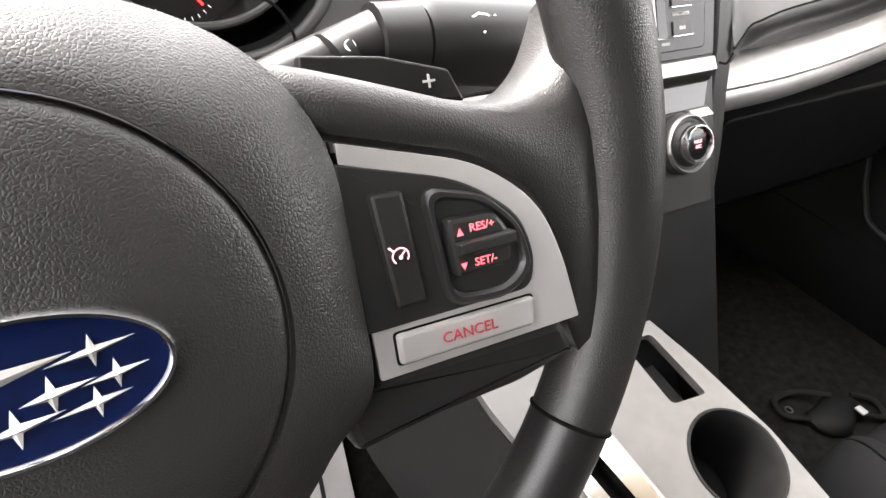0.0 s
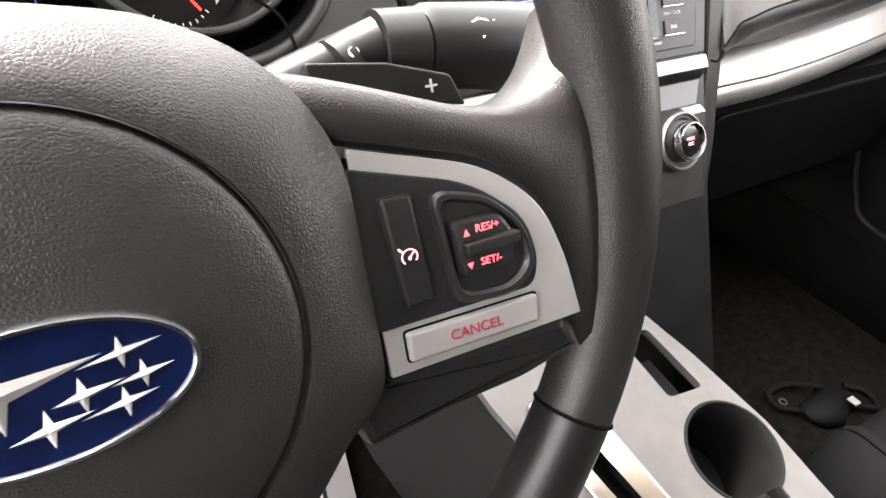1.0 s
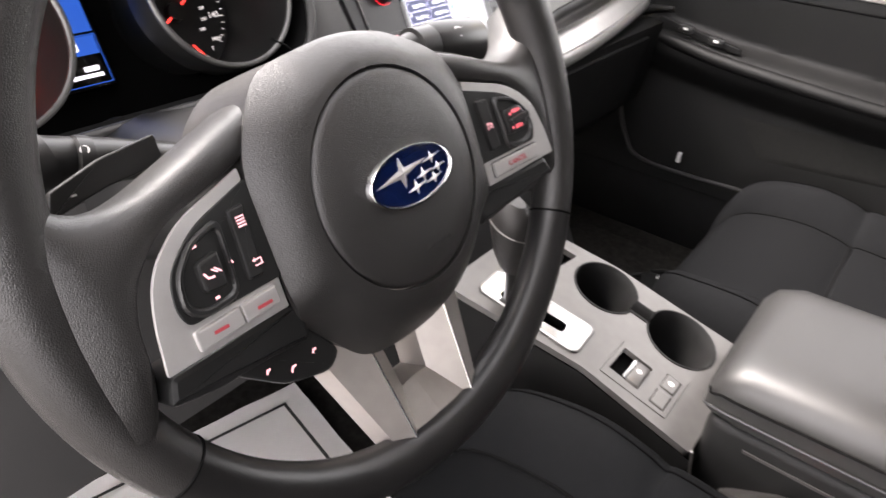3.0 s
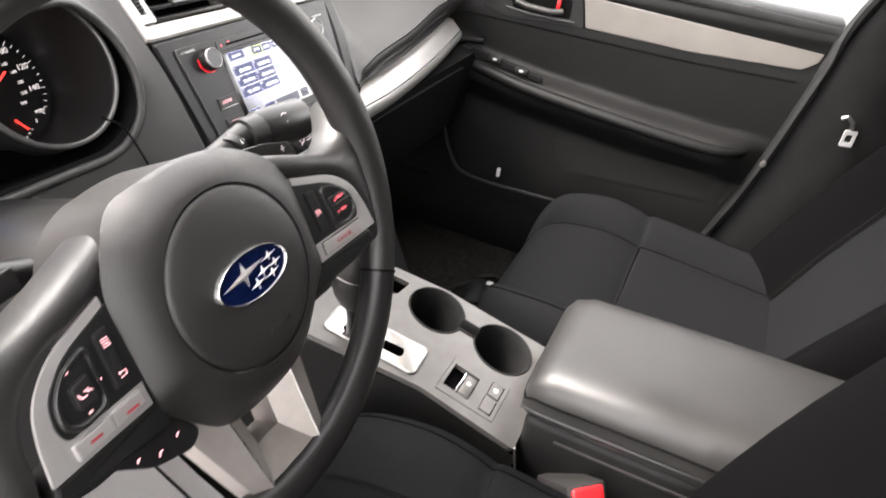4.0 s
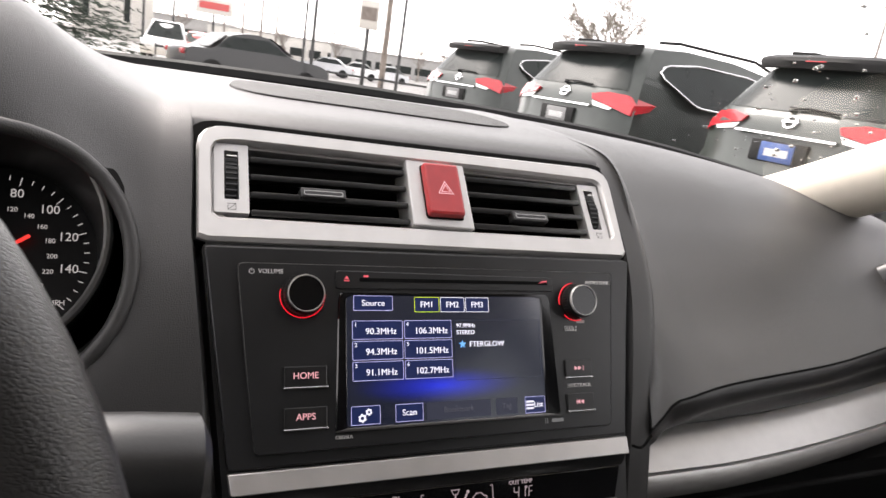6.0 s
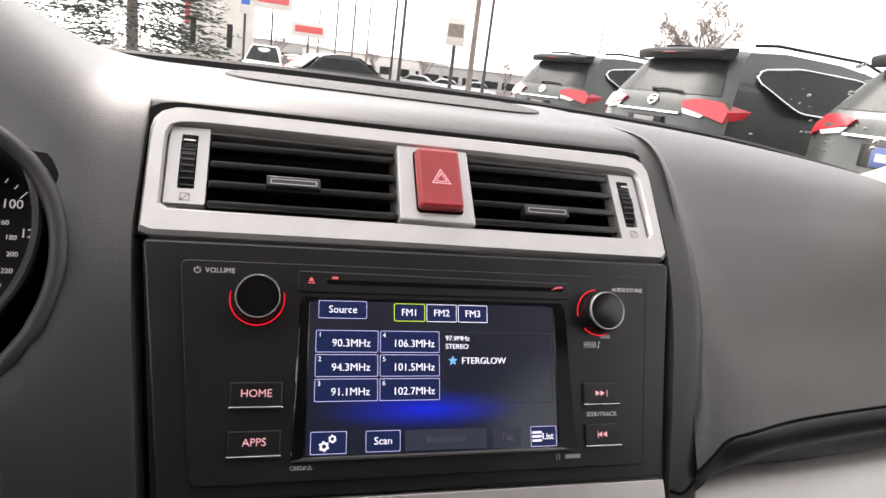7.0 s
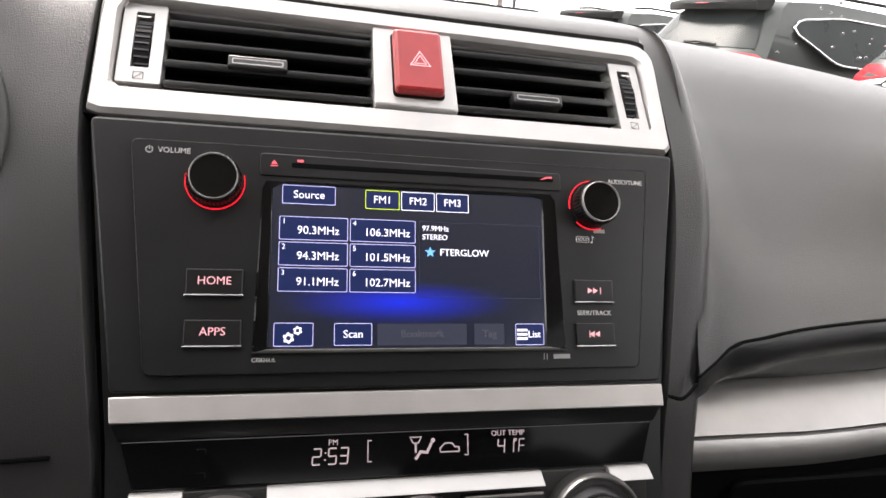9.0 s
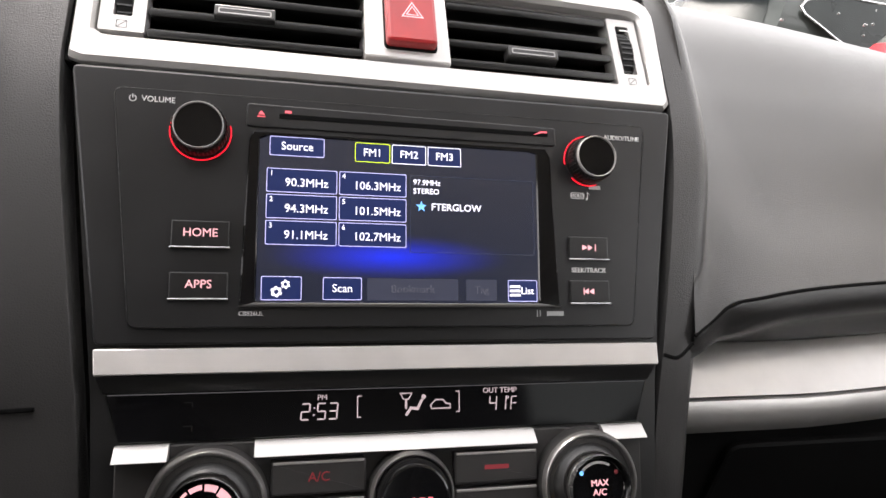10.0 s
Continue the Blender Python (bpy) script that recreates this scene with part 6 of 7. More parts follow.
# wiper mark on the wiper stalk's knob
mk = thing("wiper_mark", pose(-0.363 + 0.172, 0.4442, 0.9020, 48, 8, 2), "white wiper symbol printed on the stalk knob", "symbol")
bm = B()
stroke(bm, [(-0.006, 0.003), (-0.003, 0.0045), (0.001, 0.0042), (0.004, 0.002), (0.0015, -0.002), (-0.002, -0.001), (-0.006, 0.003)], 0.0009, 0.0)
stroke(bm, [(-0.002, -0.003), (0.005, 0.004)], 0.0009, 0.0)
part("print", bm, WHITEP, mk, smooth=False)
stalk(-1)

# ---- steering wheel ----
WH = pose(-0.363, 0.345, 0.878, 65, 0, 0)
wheel = thing("steering_wheel", WH, "black leather steering wheel with silver spoke trim and buttons", "steering wheel")
RIM = pose(0.0023, 0.0143, -0.0279, 4, -1.4, 0)
RM, TR = 0.1795, 0.0148


def rim_arc(name, a0, a1, mat, label):
    bm = B()
    pts = []
    for k in range(81):
        a = radians(a0 + (a1 - a0) * k / 80)
        pts.append(Vector((RM * math.cos(a), RM * math.sin(a), 0)))
    loops = []
    for k, p in enumerate(pts):
        a = radians(a0 + (a1 - a0) * k / 80)
        rad = Vector((math.cos(a), math.sin(a), 0))
        # fuller at the thumb rests
        fat = 1 + 0.16 * math.exp(-((abs(math.degrees(math.atan2(math.sin(a), abs(math.cos(a)))) - 12)) / 26) ** 2)
        loops.append([RIM @ (p + rad * (TR * fat * math.cos(t) - TR * (fat - 1) * 0.8) + Vector((0, 0, TR * (1 + (fat - 1) * 0.5) * math.sin(t)))) for t in np.linspace(0, 2 * math.pi, 22, endpoint=False)])
    skin(bm, loops)
    return part(name, bm, mat, wheel, label)


rim = rim_arc("rim", -31, 211, LEATHER, "grained leather rim")
rim_arc("rim_lower", 211.3, 328.7, LEATHER2, "smooth leather lower rim")
for a in (-31.2, 211.2):
    bm = B()
    c, rad = Vector((RM * math.cos(radians(a)), RM * math.sin(radians(a)), 0)), Vector((math.cos(radians(a)), math.sin(radians(a)), 0))
    tube(bm, [RIM @ (c + rad * (TR + 0.0003) * math.cos(t) + Vector((0, 0, (TR + 0.0003) * math.sin(t)))) for t in np.linspace(0, 2 * math.pi, 28, endpoint=False)], 0.0008, 6, True)
    part("rim_seam", bm, VOID, rim)

# hub: a ring dome round the airbag cover
OUT = resample(rounded([(-0.081, -0.040), (-0.058, -0.068), (-0.036, -0.092), (0.036, -0.092), (0.058, -0.068), (0.081, -0.040), (0.0805, 0.036), (0.066, 0.060), (0.046, 0.0745), (0.0, 0.0815), (-0.046, 0.0745), (-0.066, 0.060), (-0.0805, 0.036)], 0.018, 5), 96)
PC, PR = (0.0, 0.001), 0.0590
ang0 = math.atan2(OUT[0][1] - PC[1], OUT[0][0] - PC[0])


loops = []
for k in np.linspace(0, 1, 9):
    lp = []
    for x, y in OUT:
        d = Vector((x - PC[0], y - PC[1]))
        p = d.normalized() * PR
        q = p.lerp(d, k)
        far = (d.length - PR) / 0.034
        side = max(0.0, min(1.0, (abs(d.normalized().x) - 0.55) / 0.25)) * max(0.0, min(1.0, (d.y + 0.055) / 0.02))
        fall = (1 - side) * 0.030 * min(1.2, max(0.35, far)) + side * 0.0125
        lp.append(Vector((PC[0] + q.x, PC[1] + q.y, -0.0045 - fall * k ** 1.8)))
    loops.append(lp)
loops.insert(0, [p + Vector((0, 0, -0.005)) for p in loops[0]])
loops.append([Vector((p.x * 0.998, p.y * 0.998, p.z - 0.0022)) for p in loops[-1]])
loops.append([Vector((p.x * 0.985, p.y * 0.985, p.z - 0.0045)) for p in loops[-2]])
loops.append([Vector((p.x * 0.97, p.y * 0.97, -0.085)) for p in loops[-3]])
bm = B()
skin(bm, loops, caps=False)
hub = part("hub_cover", bm, PAD, wheel, "grained black hub cover")
bm = B()
rings = []
for r, z in ((0.0586, -0.0085), (0.0580, -0.0062), (0.0566, -0.0046), (0.054, -0.0033), (0.045, -0.0015), (0.03, -0.0004), (0.015, 0.0), (0.004, 0.0)):
    rings.append([Vector((PC[0] + x, PC[1] + y, z)) for x, y in circle(0, 0, r, 72)])
skin(bm, rings)
pad = part("airbag_cover", bm, PAD, wheel, "round grained airbag cover")
lettering("SRS\nAIRBAG", 0.0062, (0.008, -0.0355, -0.0010), PAD, pad, "embossed_mark", "CENTER", 0, 0.0004)

# emblem
bm = B()
prism(bm, circle(0.0010, 0.0015, 0.0312, 64, 0.0152), -0.003, 0.0018, 0.0008)
em = part("emblem", bm, BLUE, wheel, "blue oval emblem with silver stars")
bm = B()
o, i = circle(0.0010, 0.0015, 0.0316, 64, 0.0156), circle(0.0010, 0.0015, 0.0297, 64, 0.0138)
frame_plate(bm, o, i, -0.003, 0.0032, 0.0009)
part("emblem_ring", bm, BRIGHT, em)


def star(bm, cx, cy, up, down, left, right, tilt=0.12, z=0.0026):
    def pt(dx, dy):
        return (cx + dx, cy + dy + tilt * dx)
    w = up * (0.25 if up > 0.006 else 0.22)
    pts = [pt(0, up), pt(w, w), pt(right, 0), pt(w, -w), pt(0, -down), pt(-w, -w), pt(-left, 0), pt(-w, w)]
    c = bm.verts.new((cx, cy, z + 0.0009))
    vs = [bm.verts.new((*p, z - 0.0004)) for p in pts]
    for k in range(8):
        bm.faces.new((vs[k], vs[(k + 1) % 8], c))


bm = B()
star(bm, -0.0060, 0.0048, 0.0085, 0.0085, 0.0205, 0.020)
part("emblem_star", bm, SILVER, em, smooth=False)
for x, y, u, l, r in ((0.0172, 0.0062, 0.0036, 0.009, 0.0085), (0.0205, 0.0002, 0.0034, 0.007, 0.0065), (0.0085, -0.0004, 0.0042, 0.006, 0.0085), (0.0158, -0.0046, 0.0036, 0.009, 0.0070), (0.0012, -0.0052, 0.0044, 0.0075, 0.0090)):
    bm = B()
    star(bm, x, y, u, u, l, r)
    part("emblem_star", bm, SILVER, em, smooth=False)


def tilt_plate(x, y):
    return (abs(x) - 0.081) * 0.12


for s in (1, -1):
    def mx(pts):
        return [(s * x, y) for x, y in pts] if s > 0 else [(-x, y) for x, y in reversed(pts)]
    # arm from hub to rim, round the button plate
    UP = [(0.050, 0.0655), (0.066, 0.0595), (0.081, 0.055), (0.1017, 0.0478), (0.1235, 0.0405), (0.140, 0.0385), (0.152, 0.0415), (0.161, 0.0490), (0.169, 0.0600), (0.177, 0.0720)]
    LO = [(0.050, 0.036), (0.066, 0.040), (0.081, 0.0363), (0.1017, 0.0302), (0.1215, 0.0235), (0.1385, 0.0090), (0.1465, -0.0090), (0.1495, -0.0310), (0.1560, -0.0500), (0.1660, -0.0640)]
    up, lo = spline([(*p, 0) for p in UP], 36), spline([(*p, 0) for p in LO], 36)
    secs = []
    for k, (p, q) in enumerate(zip(up, lo)):
        t = k / 35
        zf = -0.0235 + 0.0095 * min(1, t / 0.30) - 0.006 * max(0, (t - 0.75) / 0.25) ** 2
        secs.append([Vector((s * (p.x + (q.x - p.x) * w), p.y + (q.y - p.y) * w, zf + dz)) for w, dz in
                     ((0.05, -0.038), (0.0, -0.026), (0.0, -0.014), (0.05, -0.0075), (0.15, -0.0035), (0.32, -0.001), (0.55, 0.0), (0.78, -0.0008), (0.92, -0.0022), (1.0, -0.006), (1.0, -0.034))])
    bm = B()
    skin(bm, secs)
    part("spoke", bm, LEATHER, wheel, "grained black spoke")
    bm = B()
    prism(bm, rounded(mx([(0.070, -0.034), (0.146, -0.033), (0.150, -0.045), (0.128, -0.050), (0.100, -0.052), (0.074, -0.056)]), 0.003, 3), -0.055, -0.0235, 0.003, lift=tilt_plate)
    part("spoke_base", bm, SMOOTH, wheel)
    bm = B()
    trim_o = rounded(mx([(0.0815, 0.0355), (0.1205, 0.0236), (0.1375, 0.0090), (0.1440, -0.0080), (0.1480, -0.0305), (0.0825, -0.0325)]), [0.001, 0.016, 0.014, 0.01, 0.001, 0.001] if s > 0 else [0.001, 0.001, 0.01, 0.014, 0.016, 0.001], 5)
    prism(bm, trim_o, -0.0200, -0.0180, 0.0003, lift=tilt_plate)
    trim = part("spoke_trim", bm, SILVER, wheel, "satin silver button plate")
    bm = B()
    prism(bm, rounded(mx([(0.0800, 0.0304), (0.1150, 0.0198), (0.1315, 0.0060), (0.1345, -0.0080), (0.1318, -0.0168), (0.0808, -0.0175)]), [0.001, 0.010, 0.010, 0.006, 0.004, 0.001] if s > 0 else [0.001, 0.004, 0.006, 0.010, 0.010, 0.001], 5), -0.030, -0.0172, 0.0006, lift=tilt_plate)
    part("button_field", bm, SMOOTH, trim)
    bm = B()
    prism(bm, rounded(mx([(0.0868, 0.0210), (0.0962, 0.0205), (0.0985, -0.0115), (0.0895, -0.0122)]), 0.0016, 4), -0.022, -0.0150, 0.0012, lift=tilt_plate)
    part("rocker", bm, SMOOTH, trim)
    bm = B()
    pod = rounded(mx([(0.1010, 0.0205), (0.1190, 0.0155), (0.1300, 0.0040), (0.1325, -0.0105), (0.1240, -0.0168), (0.1045, -0.0155)]), 0.006, 5)
    n = 72
    po = resample(pod, n)
    c = Vector((s * 0.1160, 0.0010))
    pi = [tuple(c + (Vector(p) - c) * 0.80) for p in po]
    frame_plate(bm, po, pi, -0.022, -0.0145, 0.0012, lift=tilt_plate)
    part("pod_rim", bm, SMOOTH, trim)
    bm = B()
    prism(bm, pi, -0.022, -0.0166, 0, lift=tilt_plate)
    part("pod_floor", bm, SMOOTH, trim)
    bm = B()
    box_o = mx([(0.1058, 0.0105), (0.1210, 0.0098), (0.1250, 0.0030), (0.1245, -0.0060), (0.1070, -0.0068)]) if s > 0 else mx([(0.1085, 0.0080), (0.1205, 0.0060), (0.1210, -0.0070), (0.1095, -0.0080)])
    prism(bm, rounded(box_o, 0.0025, 4), -0.020, -0.0128, 0.0014, lift=tilt_plate)
    rk = part("toggle", bm, SMOOTH, trim)
    Z = -0.0122 + 0.0042
    if s > 0:
        bm = B()
        prism(bm, rounded([(0.1075, 0.0036), (0.1250, 0.0040), (0.1250, 0.0002), (0.1075, -0.0002)], 0.0008, 3), -0.014, -0.0098, 0.0008, lift=tilt_plate)
        part("toggle_bar", bm, SMOOTH, rk)
        lettering("RES/+", 0.0032, (0.1160, 0.0068, Z - 0.0003), PINKLED, rk, "legend", "CENTER", tilt=-6.84)
        lettering("SET/-", 0.0032, (0.1160, -0.0032, Z - 0.0003), PINKLED, rk, "legend", "CENTER", tilt=-6.84)
        bm = B()
        flat(bm, [(0.1076, 0.0056), (0.1098, 0.0056), (0.1087, 0.0078)], Z)
        flat(bm, [(0.1076, -0.0022), (0.1098, -0.0022), (0.1087, -0.0042)], Z)
        part("arrow_marks", bm, PINKLED, rk, smooth=False)
        Y = -0.0150 + 0.0020
        bm = B()
        stroke(bm, [(0.0925 + 0.0024 * math.cos(a), 0.0032 + 0.0022 * math.sin(a)) for a in np.linspace(-0.6, 3.9, 18)], 0.00045, Y)
        stroke(bm, [(0.0925, 0.0030), (0.0938, 0.0042)], 0.0005, Y)
        stroke(bm, [(0.0895, 0.0060), (0.0905, 0.0050)], 0.0006, Y)
        flat(bm, circle(0.0925, 0.0028, 0.0006, 10), Y)
        part("cruise_symbol", bm, PALEPINK, trim, smooth=False)
        bm = B()
        prism(bm, rounded([(0.0885, -0.0196), (0.1318, -0.0192), (0.1312, -0.0280), (0.0885, -0.0288)], 0.0012, 4), -0.020, -0.0158, 0.0010, lift=tilt_plate)
        bt = part("cancel_button", bm, SILVER, trim)
        bm = B()
        prism(bm, rounded([(0.0878, -0.0190), (0.1325, -0.0186), (0.1320, -0.0286), (0.0878, -0.0294)], 0.0015, 4), -0.021, -0.0177, 0.0, lift=tilt_plate)
        part("button_joint", bm, VOID, trim)
        lettering("CANCEL", 0.0046, (0.1100, -0.0241, -0.0121), DARKRED, bt, "legend", "CENTER", tilt=-6.84)
    else:
        bm = B()
        for q in range(4):
            stroke(bm, [(-0.0936, 0.0120 + 0.0014 * q), (-0.0900, 0.0120 + 0.0014 * q)], 0.0007, -0.0131)
        stroke(bm, [(-0.0930, -0.0068), (-0.0895, -0.0068), (-0.0895, -0.0042), (-0.0925, -0.0042)], 0.0006, -0.0131)
        flat(bm, [(-0.0925, -0.0031), (-0.0925, -0.0053), (-0.0941, -0.0042)], -0.0131)
        part("menu_symbols", bm, PALEPINK, trim, smooth=False)
        bm = B()
        for x, y in ((-0.1165, 0.0125), (-0.1040, 0.0), (-0.1155, -0.0112), (-0.1275, 0.0)):
            flat(bm, rect(x - 0.0011, y - 0.0006, x + 0.0011, y + 0.0006), -0.0162 + 0.0042)
        stroke(bm, [(-0.1188, 0.0010), (-0.1176, -0.0012), (-0.1152, -0.0014)], 0.0009, Z)
        stroke(bm, [(-0.1150, 0.0016), (-0.1132, 0.0000)], 0.0007, Z)
        stroke(bm, [(-0.1136, 0.0018), (-0.1114, -0.0004)], 0.0007, Z)
        part("pad_symbols", bm, PALEPINK, trim, smooth=False)
        for x0, x1 in ((-0.1318, -0.1078), (-0.1072, -0.0862)):
            bm = B()
            prism(bm, rounded(rect(x0, -0.0285, x1, -0.0194), 0.0012, 4), -0.020, -0.0158, 0.0010, lift=tilt_plate)
            bt = part("mode_button", bm, SILVER, trim)
            bm = B()
            flat(bm, rect((x0 + x1) / 2 - 0.0045, -0.0246, (x0 + x1) / 2 + 0.0035, -0.0230), -0.0155 + 0.0048)
            part("print_bar", bm, DARKRED, bt, smooth=False)
        bm = B()
        prism(bm, rounded([(-0.124, -0.036), (-0.078, -0.038), (-0.056, -0.072), (-0.066, -0.080), (-0.092, -0.072), (-0.114, -0.054)], 0.006, 3), -0.055, -0.030, 0.002)
        ph = part("phone_buttons", bm, SMOOTH, wheel)
        bm = B()
        for x, y, k in ((-0.1090, -0.0475, 1.0), (-0.0890, -0.0440, 1.0), (-0.0860, -0.0660, 0.8), (-0.0990, -0.0600, 0.5), (-0.0720, -0.0640, 0.5)):
            stroke(bm, [(x - 0.0018 * k, y - 0.0012 * k), (x - 0.0004 * k, y + 0.0010 * k), (x + 0.0018 * k, y + 0.0012 * k)], 0.0011, -0.0296)
        part("phone_symbols", bm, PALEPINK, ph, smooth=False)
    # lower leg: a folded plate with a ridge, which widens into the foot that both legs share
    ra, rb = Vector((0.034, -0.066, -0.042)), Vector((0.0265, -0.156, -0.0325))
    ia, oa = Vector((0.018, -0.066, -0.056)), Vector((0.062, -0.066, -0.054))

    def in_plane(x, y, corner):
        n = (rb - ra).cross(corner - ra)
        return Vector((x, y, ra.z - (n.x * (x - ra.x) + n.y * (y - ra.y)) / n.z))
    ib, ob = in_plane(0.0115, -0.1265, ia), in_plane(0.037, -0.156, oa)
    mid = ib + Vector((-0.0115, 0, -0.001))
    foot = Vector((0, -0.156, -0.0345))
    deep = Vector((0, 0, -0.024))
    bm = B()
    for quad in ((ra, ia, ib, rb), (oa, ra, rb, ob), (ib, mid, foot, rb), (ia, ia + deep, ib + deep, ib), (ib, ib + deep, mid + deep, mid), (oa, ob, ob + deep, oa + deep), (ob, rb, rb + deep, ob + deep), (rb, foot, foot + deep, rb + deep)):
        bm.faces.new([bm.verts.new((s * p.x, p.y, p.z)) for p in (quad if s > 0 else quad[::-1])])
    leg = part("lower_spoke", bm, WARMSILVER, wheel, "satin silver lower spoke", smooth=False)
    # thin chrome tube added along the fold as its edge highlight
    bm = B()
    tube(bm, [(s * p.x, p.y, p.z) for p in (ra, rb, foot)], 0.0007, 6)
    part("ridge_glint", bm, BRIGHT, leg)
    bm = B()
    tube(bm, [(s * 0.0815, -0.034, -0.0195), (s * 0.0818, 0.0, -0.0195), (s * 0.0814, 0.033, -0.0195)], 0.0011, 6)
    part("hub_joint", bm, VOID, hub)
    # shift paddle
    pm = pose(0, 0, -0.062)
    pdl = [(0.090, 0.060), (0.118, 0.0566), (0.1425, 0.0495), (0.1475, 0.0378), (0.119, 0.0440), (0.090, 0.046)]
    bm = B()
    prism(bm, rounded(mx(pdl), 0.0015, 3), -0.067, -0.062, 0.0008)
    pd = part("shift_paddle", bm, SMOOTH, wheel)
    lettering("+" if s > 0 else "-", 0.010, (s * 0.134, 0.0460, -0.0618), WHITEP, pd, "legend", "CENTER")

# ---- outside ----
bm = B()
box(bm, (-600, -600, -0.2), (600, 600, 0.0))
tagged(part("ground", bm, ASPHALT), "grey wet asphalt parking lot", "ground", kind="structure")
SIDE = [(0.10, 0.30), (0.03, 0.42), (0.0, 0.58), (0.02, 0.72), (0.06, 0.80), (0.07, 1.00), (0.14, 1.16), (0.30, 1.42), (0.42, 1.60), (0.50, 1.665), (1.2, 1.72), (2.0, 1.71), (2.6, 1.64), (3.35, 1.16), (4.3, 1.0), (4.62, 0.78), (4.66, 0.5), (4.55, 0.3)]


def half_width(z):
    return 0.915 - (0.0 if z < 1.02 else 0.34 * ((z - 1.02) / 0.70) ** 1.25) - (0.05 * max(0, (0.5 - z) / 0.2) if z < 0.5 else 0)


def rear_y(z):
    for (ya, za), (yb, zb) in zip(SIDE[2:10], SIDE[3:10]):
        if za <= z <= zb:
            return ya + (yb - ya) * (z - za) / (zb - za)
    return 0.5


def suv(m, label, plate):
    e = thing("suv", m, label, "car", "row of parked suvs")
    bm = B()
    loops = []
    for u in np.linspace(-1, 1, 13):
        pull = 0.16 * abs(u) ** 5
        loops.append([Vector((u * half_width(z), y + (pull if y < 1 else -pull if y > 3.5 else 0), z + (-0.02 * u * u if z > 1.5 else 0))) for y, z in SIDE])
    skin(bm, loops)
    part("body", bm, CARDARK, e)

    def on_rear(pts, out=0.012, w=1.0):
        return [Vector((x, rear_y(z) + 0.16 * min(1, abs(x) / half_width(z)) ** 5 - out, z)) for x, z in pts]
    bm = B()
    zs = np.linspace(1.20, 1.555, 7)
    skin(bm, [on_rear([(u * (half_width(z) - 0.10), z) for u in np.linspace(-1, 1, 11)], 0.008) for z in zs], closed=False, caps=False)
    part("rear_window", bm, CARGLASS, e)
    bm = B()
    secs = []
    for u in np.linspace(-1, 1, 11):
        h = 0.60
        b = 0.10 * abs(u) ** 3
        secs.append([Vector((u * h, y, z)) for y, z in ((0.52, 1.675), (0.30 + b, 1.66), (0.21 + b, 1.63), (0.20 + b, 1.60), (0.22 + b, 1.545), (0.36 + b, 1.56), (0.50, 1.60))])
    skin(bm, secs)
    part("spoiler", bm, RUBBER, e)
    bm = B()
    box(bm, (-0.09, 0.1985, 1.594), (0.09, 0.215, 1.603), 0.002)
    part("brake_light", bm, TAILRED, e)
    for s in (-1, 1):
        bm = B()
        o = [(s * 0.42, 1.125), (s * 0.60, 1.16), (s * 0.80, 1.15), (s * 0.90, 1.06), (s * 0.90, 0.96), (s * 0.78, 1.00), (s * 0.60, 1.045), (s * 0.46, 1.07)]
        pts = on_rear(o, 0.03)
        vs = [bm.verts.new(p) for p in pts]
        wrap = [bm.verts.new((s * 0.925, 0.50, 1.09)), bm.verts.new((s * 0.925, 0.42, 1.02))]
        low = [bm.verts.new(p + Vector((0, 0.06, 0))) for p in pts]
        bm.faces.new(vs)
        bm.faces.new(low[::-1])
        for k in range(8):
            bm.faces.new((vs[k], vs[(k + 1) % 8], low[(k + 1) % 8], low[k]))
        bm.faces.new((vs[2], vs[3], wrap[0]))
        bm.faces.new((vs[3], vs[4], wrap[1], wrap[0]))
        part("tail_light", bm, TAILRED, e)
        bm = B()
        pts = on_rear([(s * 0.46, 1.06), (s * 0.60, 1.04), (s * 0.74, 1.015), (s * 0.70, 0.985), (s * 0.50, 1.01)], 0.02)
        bm.faces.new([bm.verts.new(p) for p in pts])
        part("reverse_light", bm, WHITEP, e)
        # side glass with bright trim
        bm = B()
        gl = [(0.62, 1.40), (0.74, 1.50), (1.3, 1.57), (2.2, 1.56), (2.75, 1.42), (3.1, 1.18), (1.5, 1.13), (1.15, 1.14)]
        pts = [Vector((s * (half_width(z) + 0.006), y, z)) for y, z in resample(rounded(gl, 0.09, 5), 60)]
        bm.faces.new([bm.verts.new(p) for p in pts])
        part("side_window", bm, CARGLASS, e)
        bm = B()
        tube(bm, [p + Vector((s * 0.004, 0, 0)) for p in pts], 0.012, 6, True)
        part("window_trim", bm, BRIGHT, e)
        bm = B()
        tube(bm, [(s * 0.62, 0.7, 1.72), (s * 0.62, 1.0, 1.755), (s * 0.62, 2.3, 1.755), (s * 0.62, 2.6, 1.69)], 0.016, 8)
        part("roof_rail", bm, RUBBER, e)
        for y in (1.35, 2.35):
            bm = B()
            box(bm, (s * 0.915, y - 0.10, 0.95), (s * 0.945, y + 0.10, 0.985), 0.01)
            part("door_handle", bm, BRIGHT, e)
        for y in (0.85, 3.55):
            bm = B()
            cyl(bm, 0.36, -0.11, 0.11, seg=32, bevel=0.03)
            bmesh.ops.transform(bm, matrix=pose(s * 0.84, y, 0.36, 0, 90, 0), verts=bm.verts[:])
            w = part("wheel", bm, RUBBER, e)
            bm = B()
            cyl(bm, 0.24, -0.115, 0.115, seg=24)
            bmesh.ops.transform(bm, matrix=pose(s * 0.845, y, 0.36, 0, 90, 0), verts=bm.verts[:])
            part("rim", bm, DIMSILVER, w)
    bm = B()
